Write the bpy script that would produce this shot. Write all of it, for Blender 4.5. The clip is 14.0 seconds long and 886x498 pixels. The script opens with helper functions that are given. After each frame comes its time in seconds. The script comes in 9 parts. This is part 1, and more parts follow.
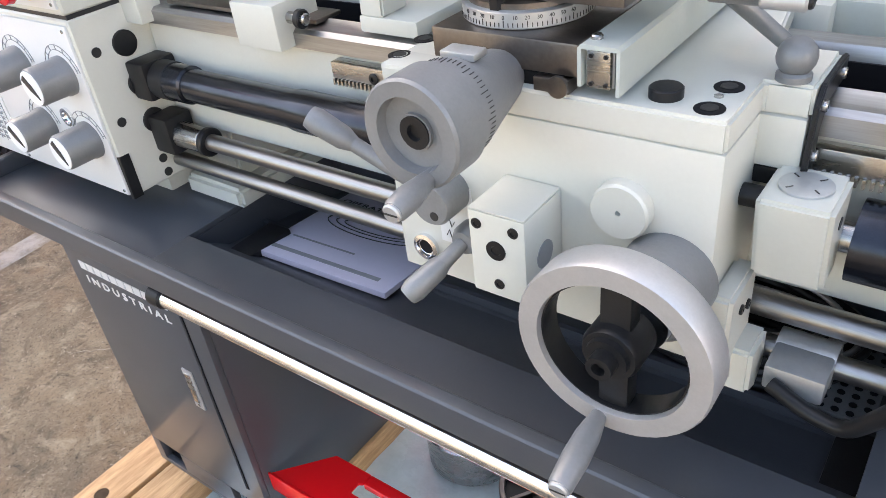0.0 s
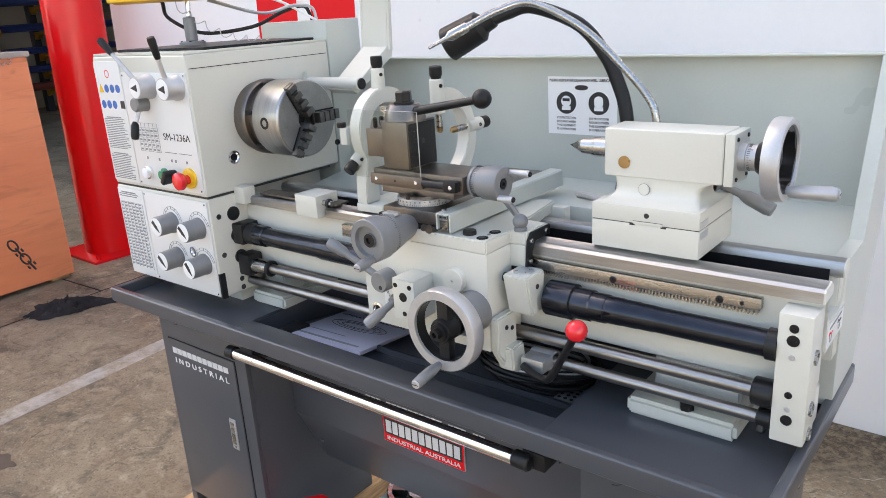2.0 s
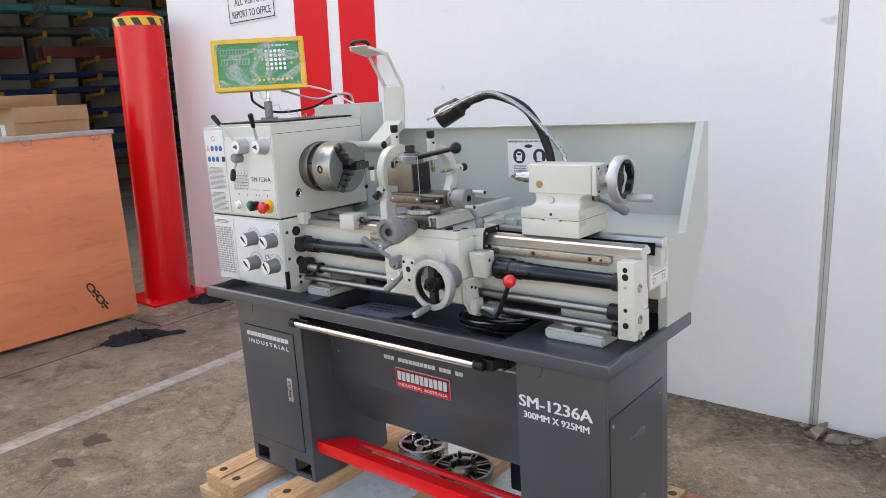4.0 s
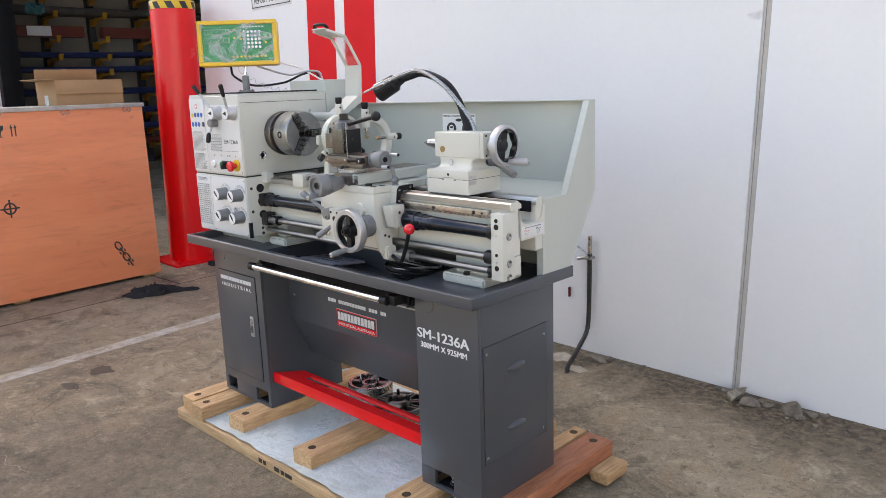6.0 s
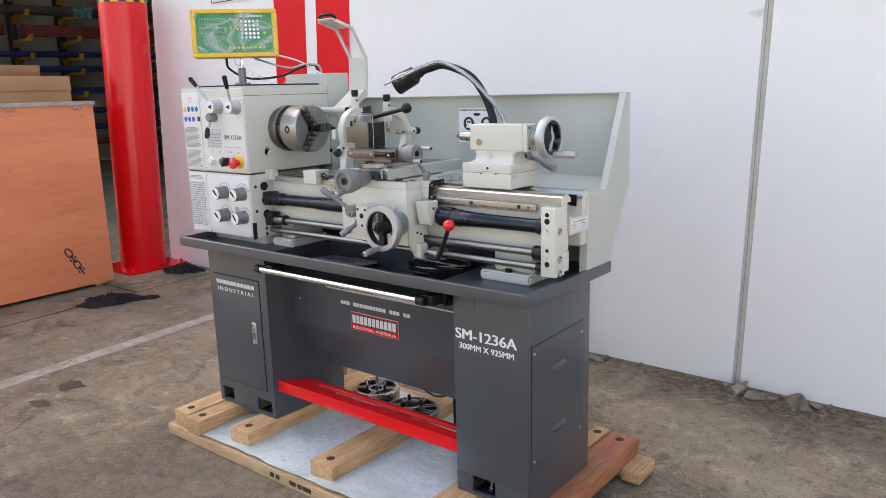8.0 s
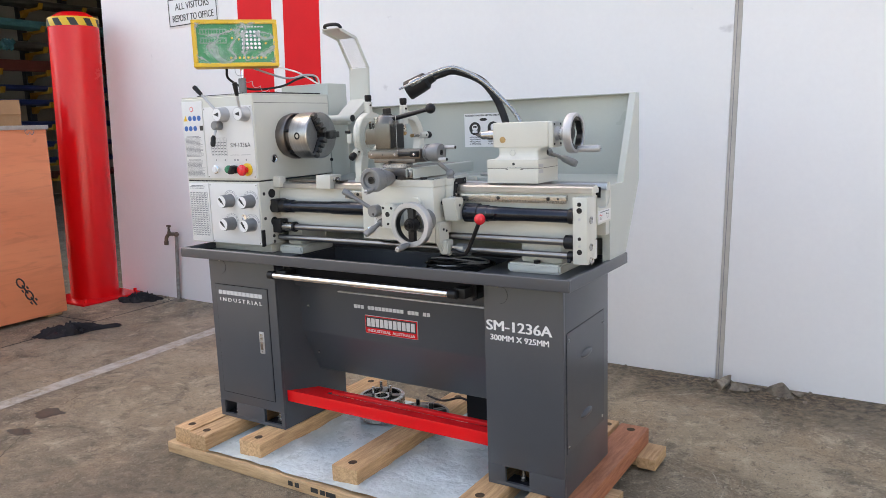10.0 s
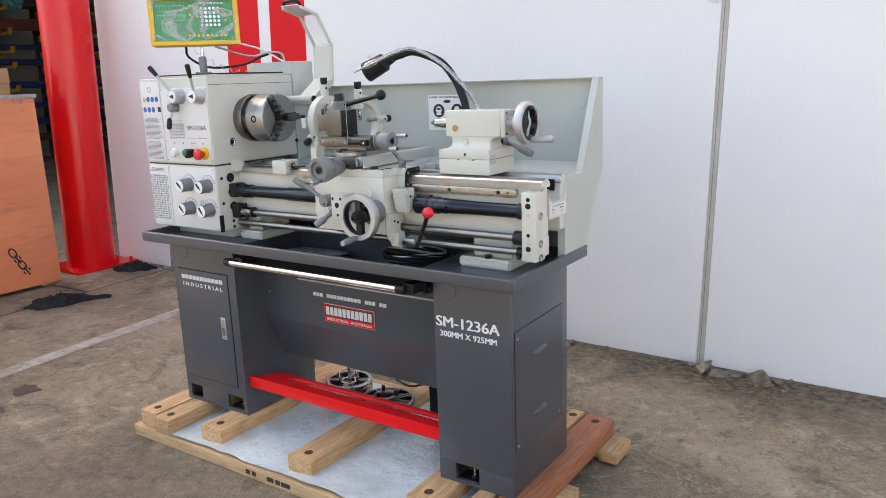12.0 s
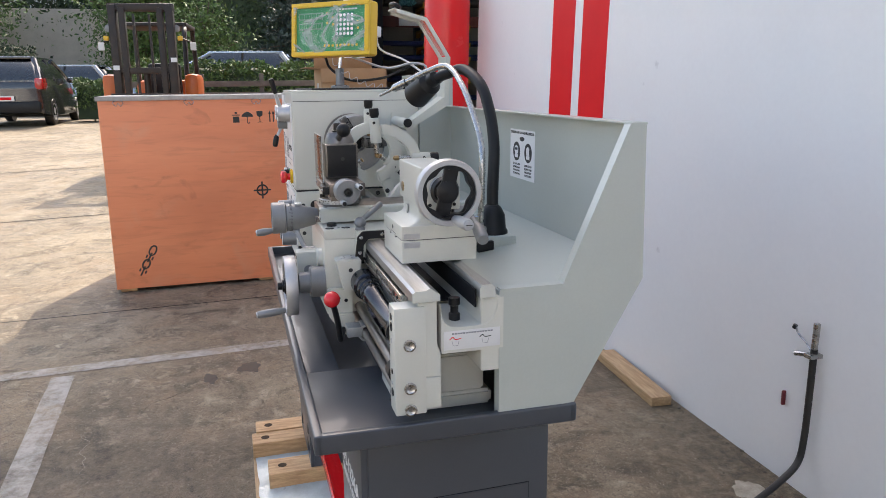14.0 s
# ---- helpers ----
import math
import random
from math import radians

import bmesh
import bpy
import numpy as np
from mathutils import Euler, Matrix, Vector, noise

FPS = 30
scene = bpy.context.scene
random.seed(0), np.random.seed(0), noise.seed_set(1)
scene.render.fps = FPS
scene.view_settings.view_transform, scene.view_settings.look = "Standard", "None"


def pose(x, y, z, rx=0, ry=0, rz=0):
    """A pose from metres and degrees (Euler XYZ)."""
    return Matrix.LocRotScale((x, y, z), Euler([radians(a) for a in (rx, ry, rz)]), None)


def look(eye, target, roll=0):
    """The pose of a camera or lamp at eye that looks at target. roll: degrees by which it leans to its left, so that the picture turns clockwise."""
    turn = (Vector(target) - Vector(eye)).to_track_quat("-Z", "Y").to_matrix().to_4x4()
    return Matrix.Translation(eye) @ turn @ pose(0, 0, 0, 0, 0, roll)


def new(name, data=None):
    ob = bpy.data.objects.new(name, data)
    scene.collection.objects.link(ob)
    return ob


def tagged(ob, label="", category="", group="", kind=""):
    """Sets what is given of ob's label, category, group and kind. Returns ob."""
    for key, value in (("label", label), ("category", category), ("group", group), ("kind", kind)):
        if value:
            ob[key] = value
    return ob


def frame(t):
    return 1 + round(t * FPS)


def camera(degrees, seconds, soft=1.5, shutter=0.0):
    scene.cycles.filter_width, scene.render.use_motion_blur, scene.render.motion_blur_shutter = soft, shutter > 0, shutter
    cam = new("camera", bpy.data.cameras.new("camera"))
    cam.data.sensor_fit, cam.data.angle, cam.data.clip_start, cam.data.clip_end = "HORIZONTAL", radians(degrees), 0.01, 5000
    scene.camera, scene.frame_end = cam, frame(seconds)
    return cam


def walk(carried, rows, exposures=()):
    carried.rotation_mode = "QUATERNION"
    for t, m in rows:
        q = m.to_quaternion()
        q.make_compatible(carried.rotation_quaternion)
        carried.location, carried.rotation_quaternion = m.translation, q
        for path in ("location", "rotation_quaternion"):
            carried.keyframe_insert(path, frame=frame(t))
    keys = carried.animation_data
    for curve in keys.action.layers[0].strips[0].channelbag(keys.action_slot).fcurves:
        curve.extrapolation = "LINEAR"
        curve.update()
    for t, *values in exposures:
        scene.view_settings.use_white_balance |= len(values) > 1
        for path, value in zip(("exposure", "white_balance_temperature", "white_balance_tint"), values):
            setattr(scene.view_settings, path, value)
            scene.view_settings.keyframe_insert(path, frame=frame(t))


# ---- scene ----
cam = camera(61.3, 14.0, 0.6)
EXPOSURES = ((0.0, 2.38, 7750, 12), (0.5, 2.40, 7750, 12), (1.5, 2.14, 7750, 12), (2.5, 2.02, 7750, 12), (5.0, 1.78, 7750, 12), (8.0, 1.82, 7750, 12), (11.0, 1.80, 7750, 12), (12.5, 1.88, 7700, 12), (14.0, 1.55, 7400, 12))
# seconds, the eye, the point looked at, roll
PATH = [
    (0, (0.429, -0.318, 1.217), (-0.658, 0.929, 0.094), -7.2),
    (0.5, (0.564, -0.481, 1.267), (-0.532, 0.879, 0.292), -6.1),
    (1, (0.741, -0.598, 1.317), (-0.376, 0.836, 0.481), -4.1),
    (1.5, (0.896, -0.706, 1.349), (-0.307, 0.73, 0.649), -3.6),
    (2, (0.965, -0.792, 1.367), (-0.266, 0.657, 0.748), -3.6),
    (2.5, (1.054, -0.956, 1.369), (-0.161, 0.531, 0.81), -3.9),
    (2.7, (1.104, -1.011, 1.368), (-0.116, 0.484, 0.841), -3.8),
    (4.8, (1.759, -1.445, 1.376), (0.435, 0.004, 0.991), -3.2),
    (5, (1.811, -1.434, 1.382), (0.493, 0.02, 0.996), -2.6),
    (5.5, (1.992, -1.346, 1.346), (0.634, 0.069, 0.958), -1.7),
    (6, (2.056, -1.338, 1.31), (0.658, 0.028, 0.884), -2.0),
    (6.5, (2.022, -1.357, 1.312), (0.607, -0.011, 0.881), -2.4),
    (7, (1.882, -1.375, 1.3), (0.509, 0.019, 0.887), -2.3),
    (7.5, (1.763, -1.405, 1.281), (0.466, 0.059, 0.86), -1.6),
    (8, (1.759, -1.499, 1.277), (0.507, 0.004, 0.86), -1.6),
    (8.2, (1.755, -1.613, 1.298), (0.547, -0.074, 0.881), -1.6),
    (10.5, (1.526, -1.744, 1.161), (0.441, -0.095, 0.838), -1.9),
    (11, (1.527, -1.744, 1.162), (0.454, -0.09, 0.825), -1.9),
    (11.5, (1.535, -1.722, 1.197), (0.464, -0.076, 0.819), -2.5),
    (12, (1.679, -1.547, 1.264), (0.543, 0.039, 0.822), -2.1),
    (12.5, (1.822, -1.25, 1.303), (0.491, 0.147, 0.778), -1.3),
    (13, (1.858, -0.872, 1.32), (0.319, 0.305, 0.824), -0.5),
    (13.5, (1.947, -0.469, 1.327), (0.192, 0.389, 0.898), -0.4),
    (14, (1.899, -0.058, 1.321), (0.007, 0.427, 0.891), -0.6),
]
walk(cam, [(t, look(eye, target, roll)) for t, eye, target, roll in PATH], EXPOSURES)

# ---- light ----
SUN_FROM = Vector((-0.946 * math.cos(radians(48)), 0.324 * math.cos(radians(48)), math.sin(radians(48))))
world = bpy.data.worlds.new("sky")
scene.world = world
world.use_nodes = True
wn = world.node_tree.nodes
sky = wn.new("ShaderNodeTexSky")
sky.sky_type, sky.sun_disc = "NISHITA", False
sky.sun_elevation, sky.sun_rotation = radians(48), math.atan2(SUN_FROM.x, SUN_FROM.y)
sky.dust_density, sky.ozone_density = 2.5, 1.0
world.node_tree.links.new(sky.outputs[0], wn["Background"].inputs[0])
wn["Background"].inputs[1].default_value = 0.15
sun = new("sun", bpy.data.lights.new("sun", "SUN"))
sun.data.energy, sun.data.angle, sun.data.color = 1.8, radians(0.6), (1.0, 0.97, 0.92)
sun.matrix_world = look(SUN_FROM * 40, (0, 0, 0))


# ---- materials ----
def mat(name, a, b=None, rough=0.5, metal=0.0, scale=6.0, fine=120.0, bump=0.15, depth=0.001, spread=0.15, coat=0.0, spec=0.5, stretch=(1, 1, 1), var=0.0):
    """A surface whose colour wanders from a to b with large and fine noise, with gloss that varies and fine relief."""
    m = bpy.data.materials.new(name)
    m.use_nodes = True
    n, l = m.node_tree.nodes, m.node_tree.links
    p = n["Principled BSDF"]
    b = b or tuple(c * 0.85 for c in a)
    geo = n.new("ShaderNodeNewGeometry")
    vec = n.new("ShaderNodeVectorMath")
    vec.operation = "MULTIPLY"
    vec.inputs[1].default_value = stretch
    l.new(geo.outputs["Position"], vec.inputs[0])
    big, small = n.new("ShaderNodeTexNoise"), n.new("ShaderNodeTexNoise")
    for t, s, d in ((big, scale, 5), (small, fine, 3)):
        t.inputs["Scale"].default_value, t.inputs["Detail"].default_value = s, d
        t.inputs["Roughness"].default_value = 0.6
        l.new(vec.outputs[0], t.inputs["Vector"])
    add = n.new("ShaderNodeMath")
    add.operation = "MULTIPLY_ADD"
    add.inputs[1].default_value = 0.35
    l.new(small.outputs["Fac"], add.inputs[0])
    l.new(big.outputs["Fac"], add.inputs[2])
    ramp = n.new("ShaderNodeMapRange")
    ramp.inputs[1].default_value, ramp.inputs[2].default_value = 0.48, 0.9
    l.new(add.outputs[0], ramp.inputs[0])
    mix = n.new("ShaderNodeMix")
    mix.data_type = "RGBA"
    mix.inputs[6].default_value, mix.inputs[7].default_value = (*a, 1), (*b, 1)
    l.new(ramp.outputs[0], mix.inputs[0])
    col = mix.outputs[2]
    if var:
        info, hsv, mr = n.new("ShaderNodeObjectInfo"), n.new("ShaderNodeHueSaturation"), n.new("ShaderNodeMapRange")
        mr.inputs[3].default_value, mr.inputs[4].default_value = 1 - var, 1 + var
        l.new(info.outputs["Random"], mr.inputs[0])
        l.new(mr.outputs[0], hsv.inputs["Value"])
        l.new(col, hsv.inputs["Color"])
        col = hsv.outputs[0]
    l.new(col, p.inputs["Base Color"])
    rr = n.new("ShaderNodeMapRange")
    rr.inputs[3].default_value, rr.inputs[4].default_value = max(0.03, rough - spread * 0.5), min(1, rough + spread * 0.5)
    l.new(big.outputs["Fac"], rr.inputs[0])
    l.new(rr.outputs[0], p.inputs["Roughness"])
    p.inputs["Metallic"].default_value = metal
    p.inputs["Coat Weight"].default_value = coat
    p.inputs["Coat Roughness"].default_value = 0.08
    p.inputs["Specular IOR Level"].default_value = spec
    if bump:
        bp = n.new("ShaderNodeBump")
        bp.inputs["Strength"].default_value, bp.inputs["Distance"].default_value = bump, depth
        l.new(small.outputs["Fac"], bp.inputs["Height"])
        l.new(bp.outputs[0], p.inputs["Normal"])
    return m


CREAM = mat("cream_machine_paint", (0.615, 0.615, 0.555), (0.57, 0.57, 0.51), 0.34, scale=3, fine=260, bump=0.06, coat=0.25)
PANEL = mat("white_printed_panel", (0.71, 0.71, 0.70), (0.67, 0.67, 0.66), 0.35, scale=5, fine=300, bump=0.03)
SPLASH = mat("pale_grey_green_paint", (0.475, 0.505, 0.465), (0.43, 0.46, 0.42), 0.3, scale=2, fine=200, bump=0.04, coat=0.2)
GREY = mat("dark_grey_paint", (0.063, 0.069, 0.080), (0.054, 0.059, 0.069), 0.33, scale=3, fine=320, bump=0.06, coat=0.25)
# near-black for dark parts and joints, and for shade put into recesses
DEEP = mat("charcoal_shadow_paint", (0.010, 0.010, 0.012), (0.007, 0.007, 0.009), 0.6, scale=5, fine=200, spec=0.15)
STEEL = mat("ground_steel", (0.50, 0.49, 0.475), (0.36, 0.35, 0.335), 0.27, 1.0, scale=9, fine=90, bump=0.12, depth=0.0004, stretch=(1, 12, 12))
WAYS = mat("ground_bed_steel", (0.47, 0.475, 0.48), (0.33, 0.325, 0.315), 0.38, 1.0, scale=6, fine=60, bump=0.1, depth=0.0004, stretch=(0.7, 14, 14))
SHAFT = mat("drawn_steel_bar", (0.36, 0.35, 0.34), (0.26, 0.25, 0.24), 0.36, 1.0, scale=9, fine=90, bump=0.12, depth=0.0004, stretch=(1, 12, 12))
TOOL = mat("brown_oiled_steel", (0.24, 0.215, 0.198), (0.155, 0.137, 0.124), 0.36, 1.0, scale=14, fine=300, bump=0.12, depth=0.0005)
CHROME = mat("chrome_plate", (0.86, 0.86, 0.87), (0.78, 0.78, 0.8), 0.07, 1.0, scale=10, fine=60, bump=0.0, spread=0.05)
CAST = mat("grey_cast_paint", (0.235, 0.24, 0.245), (0.19, 0.195, 0.2), 0.42, 0.25, scale=20, fine=420, bump=0.25, depth=0.0006)
RIM = mat("satin_aluminium_rim", (0.56, 0.56, 0.565), (0.47, 0.47, 0.475), 0.48, 0.7, scale=25, fine=500, bump=0.1, depth=0.0004)
BLACK = mat("black_oxide", (0.010, 0.010, 0.011), (0.016, 0.016, 0.017), 0.35, 0.0, scale=30, fine=400, bump=0.2, depth=0.0006, spec=0.3)
RUBBER = mat("black_plastic", (0.009, 0.009, 0.010), (0.014, 0.014, 0.015), 0.42, scale=20, fine=350, bump=0.12, depth=0.0006, spec=0.3)
SLEEVE = mat("blued_spring_steel", (0.045, 0.05, 0.062), (0.028, 0.03, 0.038), 0.2, 0.85, scale=40, fine=300, bump=0.05)
REDGLOSS = mat("red_gloss_paint", (0.84, 0.008, 0.012), (0.77, 0.006, 0.010), 0.24, scale=3, fine=160, bump=0.05, coat=0.15, spec=0.35)
REDSTRIPE = mat("red_wall_paint", (0.78, 0.010, 0.016), (0.72, 0.008, 0.014), 0.5, scale=4, fine=120, bump=0.1, spec=0.15)
REDBALL = mat("red_plastic", (0.75, 0.015, 0.025), (0.7, 0.012, 0.02), 0.2, scale=5, fine=50, bump=0.0, coat=0.4)
YELLOW = mat("yellow_plastic", (0.80, 0.50, 0.03), (0.74, 0.44, 0.025), 0.35, scale=10, fine=200, bump=0.1)
GREEN = mat("green_button_plastic", (0.02, 0.22, 0.11), (0.02, 0.2, 0.1), 0.25, bump=0)
BLUE = mat("blue_print", (0.03, 0.14, 0.45), (0.03, 0.12, 0.4), 0.5, bump=0)
BARS = mat("pale_lettering_bar", (0.66, 0.66, 0.66), (0.60, 0.60, 0.60), 0.5, bump=0)
WHITE = mat("white_print", (0.82, 0.82, 0.82), (0.78, 0.78, 0.78), 0.5, bump=0)
INK = mat("black_print", (0.02, 0.02, 0.02), (0.03, 0.03, 0.03), 0.5, bump=0)
FAINT = mat("grey_print", (0.20, 0.21, 0.23), (0.27, 0.28, 0.29), 0.55, bump=0)
PINE = mat("raw_pine", (0.64, 0.41, 0.215), (0.34, 0.19, 0.085), 0.65, scale=5, fine=60, bump=0.3, stretch=(22, 2.2, 22), var=0.14)
PINEX = mat("raw_pine_long", (0.62, 0.42, 0.235), (0.35, 0.21, 0.10), 0.65, scale=4, fine=40, bump=0.35, stretch=(2.2, 22, 22), var=0.14)
HARDWOOD = mat("red_brown_hardwood", (0.44, 0.17, 0.085), (0.25, 0.085, 0.04), 0.6, scale=5, fine=40, bump=0.35, stretch=(22, 2.2, 22))
CARD = mat("brown_cardboard", (0.40, 0.24, 0.12), (0.33, 0.19, 0.095), 0.8, scale=4, fine=90, bump=0.1)
FILM = mat("pale_plastic_sheet", (0.70, 0.78, 0.79), (0.47, 0.54, 0.53), 0.28, scale=6, fine=22, bump=0.7, depth=0.012, coat=0.3)
LIGHTBOX = mat("sea_green_paint", (0.50, 0.53, 0.49), (0.45, 0.48, 0.44), 0.3, scale=3, fine=200, bump=0.04)


def wall_paint():
    m = mat("white_wall_paint", (0.88, 0.885, 0.89), (0.83, 0.835, 0.845), 0.55, scale=0.9, fine=45, bump=0.12, depth=0.002)
    n, l = m.node_tree.nodes, m.node_tree.links
    p = n["Principled BSDF"]
    src = p.inputs["Base Color"].links[0].from_socket
    spots = n.new("ShaderNodeTexNoise")
    spots.inputs["Scale"].default_value, spots.inputs["Detail"].default_value = 7.0, 8
    mr = n.new("ShaderNodeMapRange")
    mr.inputs[1].default_value, mr.inputs[2].default_value = 0.72, 0.82
    l.new(n["Geometry"].outputs["Position"], spots.inputs["Vector"])
    l.new(spots.outputs["Fac"], mr.inputs[0])
    mix = n.new("ShaderNodeMix")
    mix.data_type = "RGBA"
    mix.inputs[7].default_value = (0.52, 0.52, 0.53, 1)
    l.new(mr.outputs[0], mix.inputs[0])
    l.new(src, mix.inputs[6])
    l.new(mix.outputs[2], p.inputs["Base Color"])
    return m


def plywood():
    """Rotary-cut veneer: long wavy figure running sideways, with darker streaks and pale rubbed patches."""
    m = mat("orange_plywood", (0.84, 0.298, 0.142), (0.77, 0.250, 0.115), 0.5, scale=1.1, fine=14, bump=0.12, stretch=(1, 0.5, 4))
    n, l = m.node_tree.nodes, m.node_tree.links
    p = n["Principled BSDF"]
    src = p.inputs["Base Color"].links[0].from_socket
    for scale, st, lo, hi, tint, amount in ((1.6, (1, 0.5, 1.6), 0.50, 0.72, (0.62, 0.20, 0.095), 0.5), (34.0, (1, 0.10, 1.0), 0.52, 0.74, (0.56, 0.18, 0.085), 0.45), (7.0, (1, 0.8, 1.3), 0.64, 0.74, (0.44, 0.13, 0.06), 0.35), (3.5, (1, 1, 1), 0.60, 0.75, (0.72, 0.34, 0.20), 0.4)):
        vec, t, r, x = n.new("ShaderNodeVectorMath"), n.new("ShaderNodeTexNoise"), n.new("ShaderNodeMapRange"), n.new("ShaderNodeMix")
        vec.operation = "MULTIPLY"
        vec.inputs[1].default_value = st
        l.new(n["Geometry"].outputs["Position"], vec.inputs[0])
        l.new(vec.outputs[0], t.inputs["Vector"])
        t.inputs["Scale"].default_value, t.inputs["Detail"].default_value, t.inputs["Distortion"].default_value = scale, 7, 0.9
        r.inputs[1].default_value, r.inputs[2].default_value, r.inputs[4].default_value = lo, hi, amount
        l.new(t.outputs["Fac"], r.inputs[0])
        x.data_type = "RGBA"
        x.inputs[7].default_value = (*tint, 1)
        l.new(r.outputs[0], x.inputs[0])
        l.new(src, x.inputs[6])
        src = x.outputs[2]
    l.new(src, p.inputs["Base Color"])
    return m


def concrete():
    """Old trowelled concrete: grey and tan patches, oil stains, exposed grit, scratches."""
    m = bpy.data.materials.new("weathered_concrete")
    m.use_nodes = True
    n, l = m.node_tree.nodes, m.node_tree.links
    p = n["Principled BSDF"]
    geo = n.new("ShaderNodeNewGeometry")

    def tex(scale, detail=6, rough=0.6, dist=0.0):
        t = n.new("ShaderNodeTexNoise")
        t.inputs["Scale"].default_value, t.inputs["Detail"].default_value = scale, detail
        t.inputs["Roughness"].default_value, t.inputs["Distortion"].default_value = rough, dist
        l.new(geo.outputs["Position"], t.inputs["Vector"])
        return t.outputs["Fac"]

    def band(s, lo, hi):
        r = n.new("ShaderNodeMapRange")
        r.inputs[1].default_value, r.inputs[2].default_value = lo, hi
        l.new(s, r.inputs[0])
        return r.outputs[0]

    def blend(f, a, b):
        x = n.new("ShaderNodeMix")
        x.data_type = "RGBA"
        l.new(f, x.inputs[0])
        for i, v in ((6, a), (7, b)):
            if isinstance(v, tuple):
                x.inputs[i].default_value = (*v, 1)
            else:
                l.new(v, x.inputs[i])
        return x.outputs[2]

    sep = n.new("ShaderNodeSeparateXYZ")
    l.new(geo.outputs["Position"], sep.inputs[0])
    base = blend(band(tex(0.9, 8, 0.65), 0.40, 0.60), (0.195, 0.157, 0.110), (0.360, 0.292, 0.202))
    base = blend(band(tex(2.3, 9, 0.72, 0.4), 0.50, 0.62), base, (0.300, 0.226, 0.148))
    base = blend(band(tex(3.4, 9, 0.74, 0.8), 0.50, 0.66), base, (0.100, 0.083, 0.060))
    base = blend(band(tex(9.0, 10, 0.84, 0.4), 0.52, 0.64), base, (0.46, 0.385, 0.275))
    base = blend(band(tex(20, 9, 0.84, 0.6), 0.53, 0.66), base, (0.095, 0.078, 0.059))
    base = blend(band(tex(48, 6, 0.85, 1.2), 0.55, 0.66), base, (0.44, 0.365, 0.270))
    base = blend(band(tex(120, 4, 0.9), 0.56, 0.63), base, (0.060, 0.047, 0.034))
    base = blend(band(tex(75, 3, 0.8, 1.0), 0.62, 0.69), base, (0.55, 0.47, 0.37))
    # darker patch in front of the machine, ragged at its rim
    far = n.new("ShaderNodeVectorMath")
    far.operation = "DISTANCE"
    far.inputs[1].default_value = (-0.15, -1.0, 0)
    l.new(geo.outputs["Position"], far.inputs[0])
    dark_patch = n.new("ShaderNodeMath")
    dark_patch.operation = "MULTIPLY_ADD"
    dark_patch.inputs[1].default_value = 1.6
    l.new(tex(2.4, 8, 0.75, 0.6), dark_patch.inputs[0])
    l.new(far.outputs["Value"], dark_patch.inputs[2])
    fade = n.new("ShaderNodeMapRange")
    fade.inputs[1].default_value, fade.inputs[2].default_value, fade.inputs[3].default_value, fade.inputs[4].default_value = 1.25, 2.2, 0.7, 0.0
    l.new(dark_patch.outputs[0], fade.inputs[0])
    base = blend(fade.outputs[0], base, blend(band(tex(26, 8, 0.85), 0.42, 0.62), (0.055, 0.047, 0.038), (0.20, 0.165, 0.125)))
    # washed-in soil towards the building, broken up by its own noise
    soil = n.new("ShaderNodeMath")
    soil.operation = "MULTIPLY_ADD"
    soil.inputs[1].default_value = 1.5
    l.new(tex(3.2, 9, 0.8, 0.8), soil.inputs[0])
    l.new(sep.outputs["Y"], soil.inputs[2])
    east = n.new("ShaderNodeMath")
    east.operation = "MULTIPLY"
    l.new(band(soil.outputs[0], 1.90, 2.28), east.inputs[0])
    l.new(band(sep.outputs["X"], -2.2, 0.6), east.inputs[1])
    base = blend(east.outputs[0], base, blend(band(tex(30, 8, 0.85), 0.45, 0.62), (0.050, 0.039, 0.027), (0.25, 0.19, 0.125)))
    l.new(base, p.inputs["Base Color"])
    l.new(band(tex(3.0), -0.6, 1.4), p.inputs["Roughness"])
    bp = n.new("ShaderNodeBump")
    bp.inputs["Strength"].default_value, bp.inputs["Distance"].default_value = 0.9, 0.008
    l.new(tex(40, 10, 0.85), bp.inputs["Height"])
    p.inputs["Specular IOR Level"].default_value = 0.2
    l.new(bp.outputs[0], p.inputs["Normal"])
    return m


def worn_line():
    """Road-marking paint worn through to the concrete."""
    m = concrete()
    m.name = "worn_white_line"
    n, l = m.node_tree.nodes, m.node_tree.links
    p = n["Principled BSDF"]
    src = p.inputs["Base Color"].links[0].from_socket
    t, r, x = n.new("ShaderNodeTexNoise"), n.new("ShaderNodeMapRange"), n.new("ShaderNodeMix")
    t.inputs["Scale"].default_value, t.inputs["Detail"].default_value, t.inputs["Roughness"].default_value = 9, 9, 0.75
    l.new(n["Geometry"].outputs["Position"], t.inputs["Vector"])
    r.inputs[1].default_value, r.inputs[2].default_value, r.inputs[3].default_value, r.inputs[4].default_value = 0.40, 0.62, 0.75, 0.1
    l.new(t.outputs["Fac"], r.inputs[0])
    x.data_type = "RGBA"
    x.inputs[7].default_value = (0.6, 0.58, 0.54, 1)
    l.new(r.outputs[0], x.inputs[0])
    l.new(src, x.inputs[6])
    l.new(x.outputs[2], p.inputs["Base Color"])
    return m


def clear(name, tint, rough=0.05):
    m = bpy.data.materials.new(name)
    m.use_nodes = True
    p = m.node_tree.nodes["Principled BSDF"]
    p.inputs["Base Color"].default_value = (*tint, 1)
    p.inputs["Roughness"].default_value = rough
    p.inputs["Transmission Weight"].default_value = 1.0
    p.inputs["IOR"].default_value = 1.45
    return m


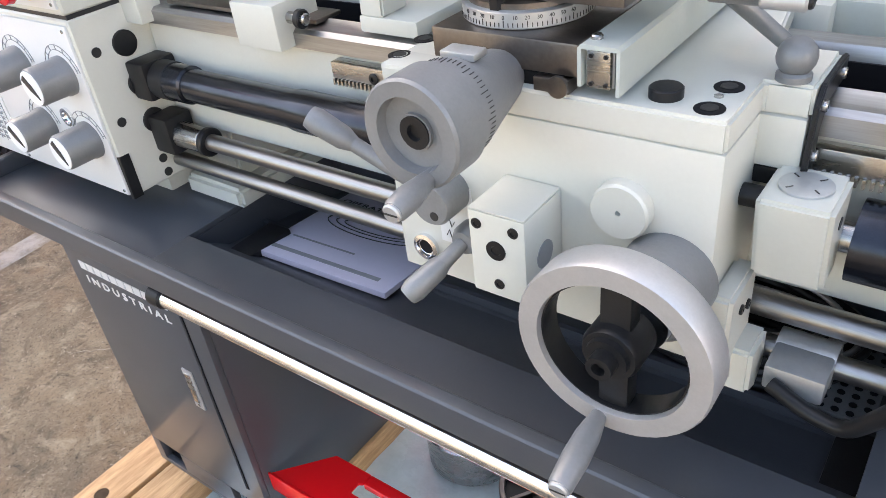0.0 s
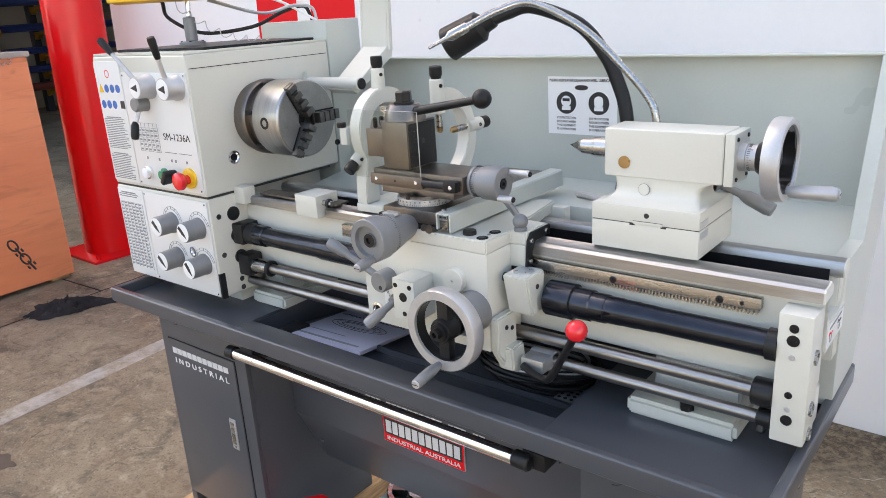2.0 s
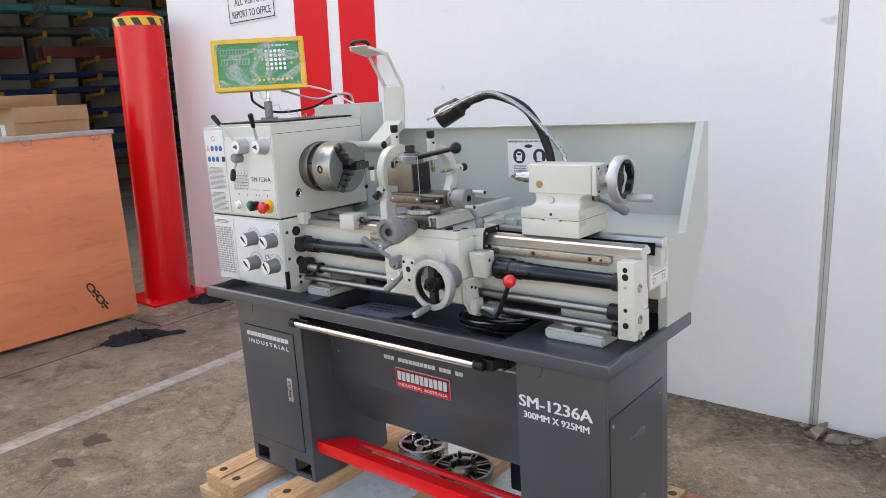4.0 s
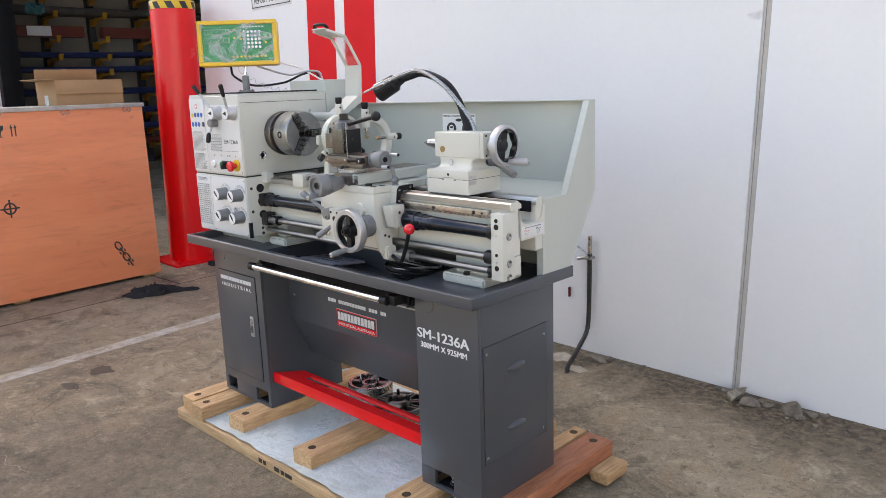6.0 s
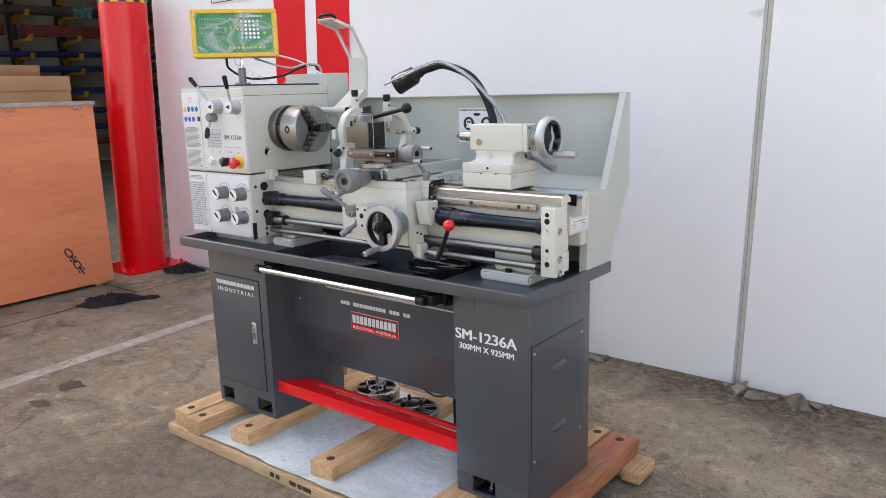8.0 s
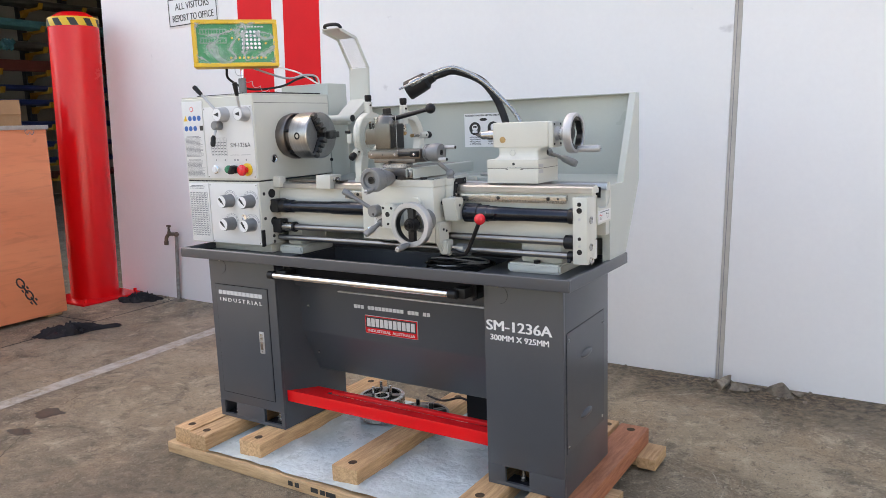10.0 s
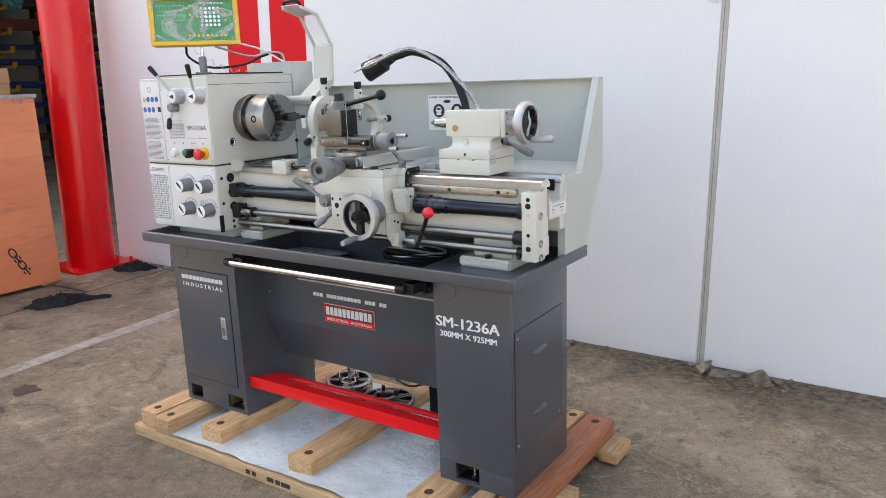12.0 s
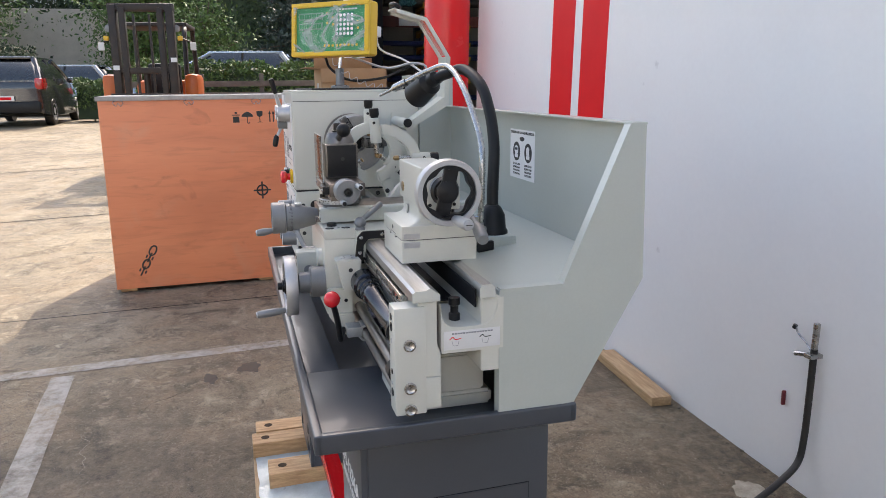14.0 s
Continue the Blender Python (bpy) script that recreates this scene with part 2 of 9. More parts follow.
def leafy(name, a, b):
    m = mat(name, a, b, 0.6, scale=1.5, fine=6, bump=0)
    n, l = m.node_tree.nodes, m.node_tree.links
    p = n["Principled BSDF"]
    src = p.inputs["Base Color"].links[0].from_socket
    h, mr = n.new("ShaderNodeHueSaturation"), n.new("ShaderNodeMapRange")
    mr.inputs[3].default_value, mr.inputs[4].default_value = 0.55, 1.45
    l.new(n["Geometry"].outputs["Random Per Island"], mr.inputs[0])
    l.new(mr.outputs[0], h.inputs["Value"])
    l.new(src, h.inputs["Color"])
    l.new(h.outputs[0], p.inputs["Base Color"])
    return m


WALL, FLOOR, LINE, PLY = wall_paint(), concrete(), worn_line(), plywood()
CLEAR = clear("clear_acrylic", (0.95, 0.93, 0.92))
GLASS = mat("tinted_car_glass", (0.02, 0.025, 0.03), (0.03, 0.035, 0.04), 0.05, bump=0, coat=1.0)


# ---- mesh tools ----
ORIGIN = {}
ASKEW = Matrix.Translation((0, 0.3, 0)) @ Matrix.Rotation(radians(1.13), 4, "Z") @ Matrix.Translation((0, -0.3, 0))  # the lathe stands a degree off the line of the wall
PLACE = [Matrix.Identity(4)]


def finish(name, bm, material, at=(0, 0, 0), smooth=35):
    me = bpy.data.meshes.new(name)
    if at != (0, 0, 0):
        bmesh.ops.translate(bm, verts=bm.verts, vec=-Vector(at))
    bm.to_mesh(me)
    bm.free()
    me.materials.append(material)
    me.polygons.foreach_set("use_smooth", [True] * len(me.polygons))
    me.set_sharp_from_angle(angle=radians(smooth))
    return me


def thing(name, at, label, category, group="", kind=""):
    """An Empty at the base of a thing, to hold its parts."""
    ob = new(name)
    ob.empty_display_size = 0.05
    ob.matrix_world = PLACE[0] @ Matrix.Translation(at)
    ORIGIN[ob.name] = tuple(at)
    return tagged(ob, label, category, group, kind)


def part(name, bm, material, parent, label="", smooth=35):
    o = ORIGIN[parent.name]
    ob = new(name, finish(name, bm, material, o, smooth))
    ob.parent = parent
    ORIGIN[ob.name] = o
    return tagged(ob, label)


def solo(name, bm, material, label, category="", group="", kind="", smooth=35):
    ob = new(name, finish(name, bm, material, (0, 0, 0), smooth))
    ob.matrix_world = PLACE[0].copy()
    ORIGIN[ob.name] = (0, 0, 0)
    return tagged(ob, label, category, group, kind)


def B():
    return bmesh.new()


def box(bm, x0, x1, y0, y1, z0, z1, r=0.003, m=None, seg=2):
    t = bmesh.new()
    bmesh.ops.create_cube(t, size=1)
    for v in t.verts:
        v.co = Vector(((x0 + x1) / 2 + v.co.x * (x1 - x0), (y0 + y1) / 2 + v.co.y * (y1 - y0), (z0 + z1) / 2 + v.co.z * (z1 - z0)))
    r = min(r, 0.45 * min(x1 - x0, y1 - y0, z1 - z0))
    if r > 0:
        bmesh.ops.bevel(t, geom=t.edges[:], offset=r, segments=seg, affect="EDGES", profile=0.6)
    return join(bm, t, m)


def join(bm, t, m=None):
    if m is not None:
        bmesh.ops.transform(t, matrix=m, verts=t.verts)
    vs = [bm.verts.new(v.co) for v in t.verts]
    t.verts.index_update()
    for f in t.faces:
        try:
            bm.faces.new([vs[v.index] for v in f.verts])
        except ValueError:
            pass
    t.free()
    return bm


def axis_matrix(p, d):
    return Matrix.Translation(p) @ Vector(d).to_track_quat("Z", "Y").to_matrix().to_4x4()


def turned(bm, p, d, prof, seg=28):
    """A turned body on the axis from p along d: profile of (radius, height)."""
    m = axis_matrix(p, d)
    rings = []
    for r, h in prof:
        if r <= 1e-6:
            rings.append([bm.verts.new(m @ Vector((0, 0, h)))])
        else:
            rings.append([bm.verts.new(m @ Vector((r * math.cos(2 * math.pi * i / seg), r * math.sin(2 * math.pi * i / seg), h))) for i in range(seg)])
    for a, b in zip(rings, rings[1:]):
        for i in range(seg):
            j = (i + 1) % seg
            if len(a) == 1 and len(b) > 1:
                bm.faces.new((a[0], b[j], b[i]))
            elif len(b) == 1 and len(a) > 1:
                bm.faces.new((a[i], a[j], b[0]))
            elif len(a) > 1:
                bm.faces.new((a[i], a[j], b[j], b[i]))
    return bm


def rod(bm, p, q, r, r2=None, seg=20, bev=0.0015):
    """A round bar from p to q with eased ends."""
    p, q = Vector(p), Vector(q)
    h, r2 = (q - p).length, r if r2 is None else r2
    b = min(bev, 0.4 * min(r, r2), 0.3 * h)
    return turned(bm, p, q - p, [(0, 0), (r - b, 0), (r, b), (r2, h - b), (r2 - b, h), (0, h)], seg)


def ball(bm, c, r, seg=20):
    n = 10
    return turned(bm, c, (0, 0, 1), [(0 if i in (0, n) else r * math.sin(math.pi * i / n), -r * math.cos(math.pi * i / n)) for i in range(n + 1)], seg)


def curve_points(pts, n=8):
    """A smooth line through the points."""
    p = [Vector(v) for v in pts]
    p = [2 * p[0] - p[1], *p, 2 * p[-1] - p[-2]]
    out = []
    for i in range(1, len(p) - 2):
        for k in range(n):
            t = k / n
            out.append(0.5 * (2 * p[i] + (p[i + 1] - p[i - 1]) * t + (2 * p[i - 1] - 5 * p[i] + 4 * p[i + 1] - p[i + 2]) * t * t + (3 * p[i] - p[i - 1] - 3 * p[i + 1] + p[i + 2]) * t ** 3))
    return out + [p[-2]]


def tube(bm, pts, r, seg=10, smooth=True, n=8, ridge=0.0):
    """A round hose or bent rod along the points; ridge: how far its ribs stand out."""
    line = curve_points(pts, n) if smooth else [Vector(p) for p in pts]
    if ridge:
        fine = []
        for a, b in zip(line, line[1:]):
            k = max(1, round((b - a).length / 0.0026))
            fine += [a.lerp(b, i / k) for i in range(k)]
        line = fine + [line[-1]]
    rings, up = [], None
    for i, c in enumerate(line):
        d = (line[min(i + 1, len(line) - 1)] - line[max(i - 1, 0)]).normalized()
        if up is None:
            up = d.orthogonal().normalized()
        up = (up - d * up.dot(d)).normalized()
        side = d.cross(up)
        rr = r + (ridge if i % 2 else 0)
        rings.append([bm.verts.new(c + rr * (math.cos(2 * math.pi * k / seg) * up + math.sin(2 * math.pi * k / seg) * side)) for k in range(seg)])
    for a, b in zip(rings, rings[1:]):
        for k in range(seg):
            bm.faces.new((a[k], a[(k + 1) % seg], b[(k + 1) % seg], b[k]))
    bm.faces.new(rings[0][::-1])
    bm.faces.new(rings[-1])
    return bm


def prism(bm, poly, lo, hi, axis="x", r=0.0):
    """A plate of the outline poly (the two other axes in order) from lo to hi along axis."""
    t = bmesh.new()

    def co(a, b, c):
        return {"x": (c, a, b), "y": (a, c, b), "z": (a, b, c)}[axis]

    lows = [t.verts.new(co(*p, lo)) for p in poly]
    highs = [t.verts.new(co(*p, hi)) for p in poly]
    k = len(poly)
    t.faces.new(lows[::-1])
    t.faces.new(highs)
    for i in range(k):
        t.faces.new((lows[i], lows[(i + 1) % k], highs[(i + 1) % k], highs[i]))
    bmesh.ops.recalc_face_normals(t, faces=t.faces)
    if r:
        bmesh.ops.bevel(t, geom=t.edges[:], offset=r, segments=2, affect="EDGES")
    return join(bm, t)


def arc(c, r, a0, a1, n):
    return [(c[0] + r * math.cos(radians(a0 + (a1 - a0) * i / n)), c[1] + r * math.sin(radians(a0 + (a1 - a0) * i / n))) for i in range(n + 1)]


def letters(text, height, m, bold=0.0, depth=0.0006, width=None, align="LEFT"):
    """Raised lettering as a bmesh: cap height, pose, stroke weight, and total width if given."""
    cu = bpy.data.curves.new("letters", "FONT")
    cu.body, cu.size, cu.extrude, cu.offset, cu.align_x = text, height / 0.72, depth / 2, bold if bold < 0.0004 else 0.0, align
    cu.resolution_u = 3
    ob = new("letters", cu)
    me = bpy.data.meshes.new_from_object(ob)
    scene.collection.objects.unlink(ob)
    bpy.data.objects.remove(ob)
    bm = bmesh.new()
    bm.from_mesh(me)
    bpy.data.meshes.remove(me)
    if width and bm.verts:
        w = max(v.co.x for v in bm.verts) - min(v.co.x for v in bm.verts)
        bmesh.ops.scale(bm, vec=(width / w, 1, 1), verts=bm.verts)
    if bold > 0.0004:
        # heavy strokes: the same letters three times, a hair apart
        base = bm.copy()
        for k, dx in ((1, -bold), (2, bold)):
            join(bm, base.copy(), Matrix.Translation((dx, 0, 0.00025 * k)))
        base.free()
    bmesh.ops.transform(bm, matrix=m, verts=bm.verts)
    return bm


def front(x, y, z):
    """The pose of flat print on a face that looks towards -y."""
    return pose(x, y, z, 90, 0, 0)


def screw(bm, p, d, r=0.005, h=0.003):
    return turned(bm, p, d, [(r, 0), (r, h * 0.7), (r * 0.8, h), (r * 0.45, h), (r * 0.45, h * 0.3), (0, h * 0.3)], 12)


# ---- the place: ground, building ----
LEAN = Matrix(((1, 0, 0.022, 0), (0, 1, 0.0196, 0), (0, 0, 1, 0), (0, 0, 0, 1)))  # the yard falls away, so plumb things lean against it
WALL_Y = 1.622


def ground():
    """One sheet: the apron by the building, rising gently to the level car park, out to the horizon."""
    bm = B()
    xs = sorted({-600, -250, -120, -60, 60, 250, 600, *[i * 1.0 for i in range(-40, 21)]})
    ys = sorted({-600, -250, -100, -50, -25, 25, 60, 250, 600, *[i * 1.0 for i in range(-14, 13)]})

    def z(x):
        t = min(1, max(0, (-x - 5) / 14))
        return 0.48 * t * t * (3 - 2 * t)

    g = [[bm.verts.new((x, y, z(x))) for y in ys] for x in xs]
    for i in range(len(xs) - 1):
        for j in range(len(ys) - 1):
            bm.faces.new((g[i][j], g[i + 1][j], g[i + 1][j + 1], g[i][j + 1]))
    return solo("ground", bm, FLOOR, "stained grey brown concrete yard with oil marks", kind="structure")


GROUND = ground()


def strip(name, p, q, w, h, material, label):
    """A low band laid on the ground from p to q."""
    p, q = Vector(p), Vector(q)
    d = (q - p).normalized()
    s = Vector((-d.y, d.x)) * w / 2
    bm = B()
    n = max(2, int((q - p).length / 0.12))
    rows = []
    h0 = h
    for i in range(n + 1):
        c = p.lerp(q, i / n)
        t = min(1, max(0, (-c.x - 5) / 14))
        h = h0 + 0.48 * t * t * (3 - 2 * t)
        j = [1 + 0.07 * noise.noise((c.x * 9, c.y * 9, k * 7.0)) for k in (1, 2)]
        rows.append([bm.verts.new((c.x + s.x * j[0], c.y + s.y * j[0], h)), bm.verts.new((c.x - s.x * j[1], c.y - s.y * j[1], h))])
    for a, b in zip(rows, rows[1:]):
        bm.faces.new((a[0], a[1], b[1], b[0]))
    return solo(name, bm, material, label, kind="structure")


strip("line_marking", (-1.80, -1.30), (-2.06, 1.35), 0.10, 0.0022, LINE, "worn white painted line on concrete")
strip("line_marking", (-1.74, -0.97), (-0.2, -0.86), 0.10, 0.0026, LINE, "worn white painted line on concrete")
strip("slab_joint", (-2.60, -3.2), (-3.0, 1.58), 0.012, 0.0015, DEEP, "dark saw-cut joint between concrete slabs")
strip("slab_joint", (-9.63, -4.98), (-11.07, 0.28), 0.03, 0.004, DEEP, "dark saw-cut joint between concrete slabs")
strip("slab_joint", (-6.10, -3.58), (-6.94, 0.29), 0.03, 0.004, DEEP, "dark saw-cut joint between concrete slabs")
strip("slab_joint", (-2.95, 0.92), (-9.0, 0.55), 0.010, 0.0015, DEEP, "dark saw-cut joint between concrete slabs")


def stain(c, rx, ry, seed):
    """A ragged oil stain as a thin skin on the concrete."""
    bm = B()
    rim = []
    for i in range(40):
        a = 2 * math.pi * i / 40
        k = 1 + 0.45 * noise.noise((math.cos(a) * 1.6 + seed, math.sin(a) * 1.6, seed))
        k += 0.25 * noise.noise((math.cos(a) * 5 + seed, math.sin(a) * 5, seed * 2))
        rim.append(bm.verts.new((c[0] + rx * k * math.cos(a), c[1] + ry * k * math.sin(a), 0.0012)))
    bm.faces.new(rim)
    return solo("oil_stain", bm, STAIN, "dark ragged oil stain on the concrete", kind="structure")


def scratch(name, p, q, w, material, label, seed):
    """A wandering hairline on the slab."""
    bm = B()
    n = 22
    p, q = Vector(p), Vector(q)
    s = (q - p).orthogonal().normalized() * 1.0
    rows = []
    for i in range(n + 1):
        c = p.lerp(q, i / n) + s * 0.10 * (q - p).length * (noise.noise((i * 0.33, seed, 0)) + 0.35 * noise.noise((i * 1.4, seed, 3)))
        k = w * (0.35 + 0.65 * abs(noise.noise((i * 0.9, seed, 8)))) * math.sin(math.pi * (i + 0.4) / (n + 0.8))
        rows.append((bm.verts.new((c.x + s.x * k, c.y + s.y * k, 0.0019)), bm.verts.new((c.x - s.x * k, c.y - s.y * k, 0.0019))))
    for a, b in zip(rows, rows[1:]):
        bm.faces.new((a[0], a[1], b[1], b[0]))
    return solo(name, bm, material, label, kind="structure")


CHALK = mat("pale_scrape", (0.50, 0.46, 0.38), (0.30, 0.26, 0.2), 0.9, scale=30, fine=160, bump=0.2)
for i, (p, q, w) in enumerate((((0.95, 0.98), (1.22, 0.80), 0.004), ((1.30, 0.78), (1.55, 0.70), 0.003), ((0.80, 0.60), (1.05, 0.62), 0.003), ((1.15, 0.35), (1.28, 0.20), 0.003), ((0.92, 1.25), (0.86, 1.02), 0.003), ((0.62, 1.32), (0.80, 1.42), 0.005), ((1.45, 1.02), (1.9, 0.95), 0.005), ((-1.35, 0.15), (-1.15, 0.35), 0.004), ((-1.1, -0.75), (-0.7, -0.7), 0.003), ((0.98, 0.70), (1.02, 0.60), 0.004), ((0.86, 0.86), (0.90, 0.74), 0.003), ((1.40, 0.50), (1.46, 0.42), 0.003), ((0.70, 1.18), (0.92, 1.28), 0.004), ((0.2, 1.25), (0.28, 1.16), 0.004), ((0.55, 0.98), (0.66, 1.04), 0.003))):
    scratch("scrape", Vector((*p, 0)), Vector((*q, 0)), w, CHALK, "pale scrape mark on the concrete", i * 3.7)
for i, (p, q) in enumerate((((-1.62, -0.16), (-1.20, -0.62)), ((-1.20, -0.62), (-1.05, -1.4)), ((-1.66, -0.05), (-1.72, 0.10)))):
    scratch("crack", Vector((*p, 0)), Vector((*q, 0)), 0.003, DEEP, "hairline crack in the concrete", 40 + i * 5.1)


STAIN = mat("oil_stain", (0.024, 0.021, 0.018), (0.055, 0.048, 0.040), 0.45, scale=14, fine=90, bump=0.3)
stain((-1.62, -0.12), 0.07, 0.05, 3.1)
stain((-0.98, -0.93), 0.03, 0.025, 8.3)
stain((-1.52, -0.30), 0.06, 0.03, 5.7)


def building():
    """The long white tilt-up wall with its doorway, cut in panels, the parapet, the roof and the hall behind."""
    y0, y1, top = WALL_Y, WALL_Y + 0.18, 12.0

    def slab(name, x0, x1, z0, z1, label="smooth white painted concrete wall panel"):
        bm = box(B(), x0, x1, y0, y1, z0, z1, 0.006)
        bmesh.ops.transform(bm, matrix=LEAN, verts=bm.verts)
        return solo(name, bm, WALL, label, kind="structure")

    slab("wall_east", 0.795, 4.6, -0.1, top)
    slab("wall_middle", -3.70, 0.764, -0.1, top)
    slab("wall_over_door", -9.50, -3.704, 4.3, top)
    slab("wall_west", -11.7, -9.504, -0.1, top)
    bm = box(B(), 0.7645, 0.7945, y0 + 0.004, y1, -0.1, top, 0.002)
    bmesh.ops.transform(bm, matrix=LEAN, verts=bm.verts)
    solo("wall_joint", bm, mat("grey_sealant", (0.58, 0.55, 0.51), (0.46, 0.43, 0.39), 0.7, scale=9, fine=80, bump=0.3), "grey sealant joint between wall panels", kind="structure")
    bm = box(B(), 0.7755, 0.7775, y0 + 0.0015, y0 + 0.006, -0.1, top, 0)
    bmesh.ops.transform(bm, matrix=LEAN, verts=bm.verts)
    solo("wall_joint_gap", bm, FAINT, "dark open edge of the wall joint", kind="structure")
    for name, x0, x1, yy0, yy1 in (("wall_hall_west", -11.7, -11.5, y1, 12), ("wall_hall_back", -11.7, 4.6, 12, 12.2), ("wall_hall_east", 4.4, 4.6, y1, 12)):
        solo(name, box(B(), x0, x1, yy0, yy1, -0.1, top, 0.005), HALL, "cream painted inner wall of the warehouse", kind="structure")
    solo("roof", box(B(), -11.7, 4.6, y1, 12.2, top, top + 0.15, 0.01), HALL, "flat warehouse roof", kind="structure")
    # unseen pale wall, added to bounce sunlight onto faces that look east
    solo("bounce_wall_east", box(B(), 11.0, 11.2, -16, 6, -0.1, 5.0, 0.01), WALL, "plain pale wall added out of view to bounce sunlight", kind="structure")
    # door track on the far jamb
    bm = box(B(), -9.50, -9.36, y0 + 0.03, y1 + 0.10, 0.0, 4.3, 0.004)
    bmesh.ops.transform(bm, matrix=LEAN, verts=bm.verts)
    solo("door_track", bm, DEEP, "black steel guide of the roller door", kind="structure")
    for x0, x1 in ((-2.250, -1.952), (-1.852, -1.562)):
        bm = box(B(), x0, x1, y0 - 0.0025, y0 + 0.004, 0.0, top - 0.01, 0.0)
        bmesh.ops.transform(bm, matrix=LEAN, verts=bm.verts)
        solo("wall_stripe", bm, REDSTRIPE, "broad red vertical stripe painted on the wall", kind="structure")


HALL = mat("cream_hall_wall", (0.50, 0.47, 0.40), (0.42, 0.39, 0.33), 0.7, scale=1.5, fine=40)
building()


def office_sign():
    """White sign plate with black lettering and border."""
    t = thing("wall_sign", (-2.63, WALL_Y, 1.88), "white rectangular sign with black lettering and border", "sign")
    y = WALL_Y + 0.038
    part("plate", box(B(), -2.885, -2.385, y - 0.006, y, 1.885, 2.085, 0.002), WHITE, t)
    bm = B()
    for x0, x1, z0, z1 in ((-2.875, -2.395, 2.067, 2.073), (-2.875, -2.395, 1.897, 1.903), (-2.877, -2.871, 1.897, 2.073), (-2.399, -2.393, 1.897, 2.073)):
        box(bm, x0, x1, y - 0.0075, y - 0.005, z0, z1, 0)
    part("border", bm, INK, t)
    part("lettering", letters("ALL VISITORS", 0.045, front(-2.635, y - 0.0065, 2.00), 0.0006, 0.001, 0.34, "CENTER"), INK, t)
    part("lettering", letters("REPORT TO OFFICE", 0.045, front(-2.635, y - 0.0065, 1.925), 0.0006, 0.001, 0.41, "CENTER"), INK, t)
    # larger notice above, only its red foot in view
    t = thing("wall_notice", (-3.2, WALL_Y, 2.2), "white notice with red border and red lettering bars", "sign")
    y = WALL_Y + 0.044
    part("plate", box(B(), -3.58, -2.72, y - 0.006, y, 2.19, 2.75, 0.002), WHITE, t)
    part("border", box(box(box(B(), -3.57, -2.73, y - 0.0075, y - 0.005, 2.198, 2.206, 0), -3.57, -3.562, y - 0.0075, y - 0.005, 2.206, 2.73, 0), -2.738, -2.73, y - 0.0075, y - 0.005, 2.206, 2.73, 0), REDSTRIPE, t)
    bm = B()
    for i in range(8):
        box(bm, -3.52 + i * 0.09, -3.46 + i * 0.09, y - 0.0075, y - 0.005, 2.235, 2.30, 0)
    part("lettering", bm, REDSTRIPE, t)


office_sign()


def bollard(x, y):
    t = thing("bollard", (x, y, 0), "tall glossy red steel bollard with hazard-striped top band", "bollard", "bollards by the doorway")
    bm = turned(B(), (x, y, 0.015), (0, 0, 1), [(0, 0), (0.166, 0), (0.166, 1.93), (0.16, 1.99), (0.10, 2.03), (0, 2.04)], 48)
    bmesh.ops.transform(bm, matrix=Matrix.Translation((x, y, 0)) @ LEAN @ Matrix.Translation((-x, -y, 0)), verts=bm.verts)
    part("post", bm, REDGLOSS, t)
    part("base_plate", box(B(), x - 0.24, x + 0.24, y - 0.24, y + 0.24, 0.0, 0.018, 0.003), REDGLOSS, t)
    mm = Matrix.Translation((x, y, 0)) @ LEAN @ Matrix.Translation((-x, -y, 0))
    part("band", join(B(), turned(B(), (x, y, 1.945), (0, 0, 1), [(0.1675, 0), (0.1675, 0.05), (0.162, 0.062)], 48), mm), YELLOW, t)
    for k in range(10):
        bm = B()
        a0 = 2 * math.pi * k / 10
        vs = [[bm.verts.new((x + 0.1688 * math.cos(a0 + d + u), y + 0.1688 * math.sin(a0 + d + u), 1.945 + h)) for d in (0, 0.1, 0.2, 0.3)] for u, h in ((0, 0.0), (-0.16, 0.05))]
        for i in range(3):
            bm.faces.new((vs[0][i], vs[0][i + 1], vs[1][i + 1], vs[1][i]))
        bmesh.ops.transform(bm, matrix=mm, verts=bm.verts)
        part("hazard_stripe", bm, INK, t)
    for sx in (-1, 1):
        for sy in (-1, 1):
            bm = rod(B(), (x + sx * 0.2, y + sy * 0.2, 0.018), (x + sx * 0.2, y + sy * 0.2, 0.045), 0.012, seg=8)
            part("bolt", bm, REDGLOSS, t)


bollard(-3.66, 1.37)
bollard(-9.35, 1.08)


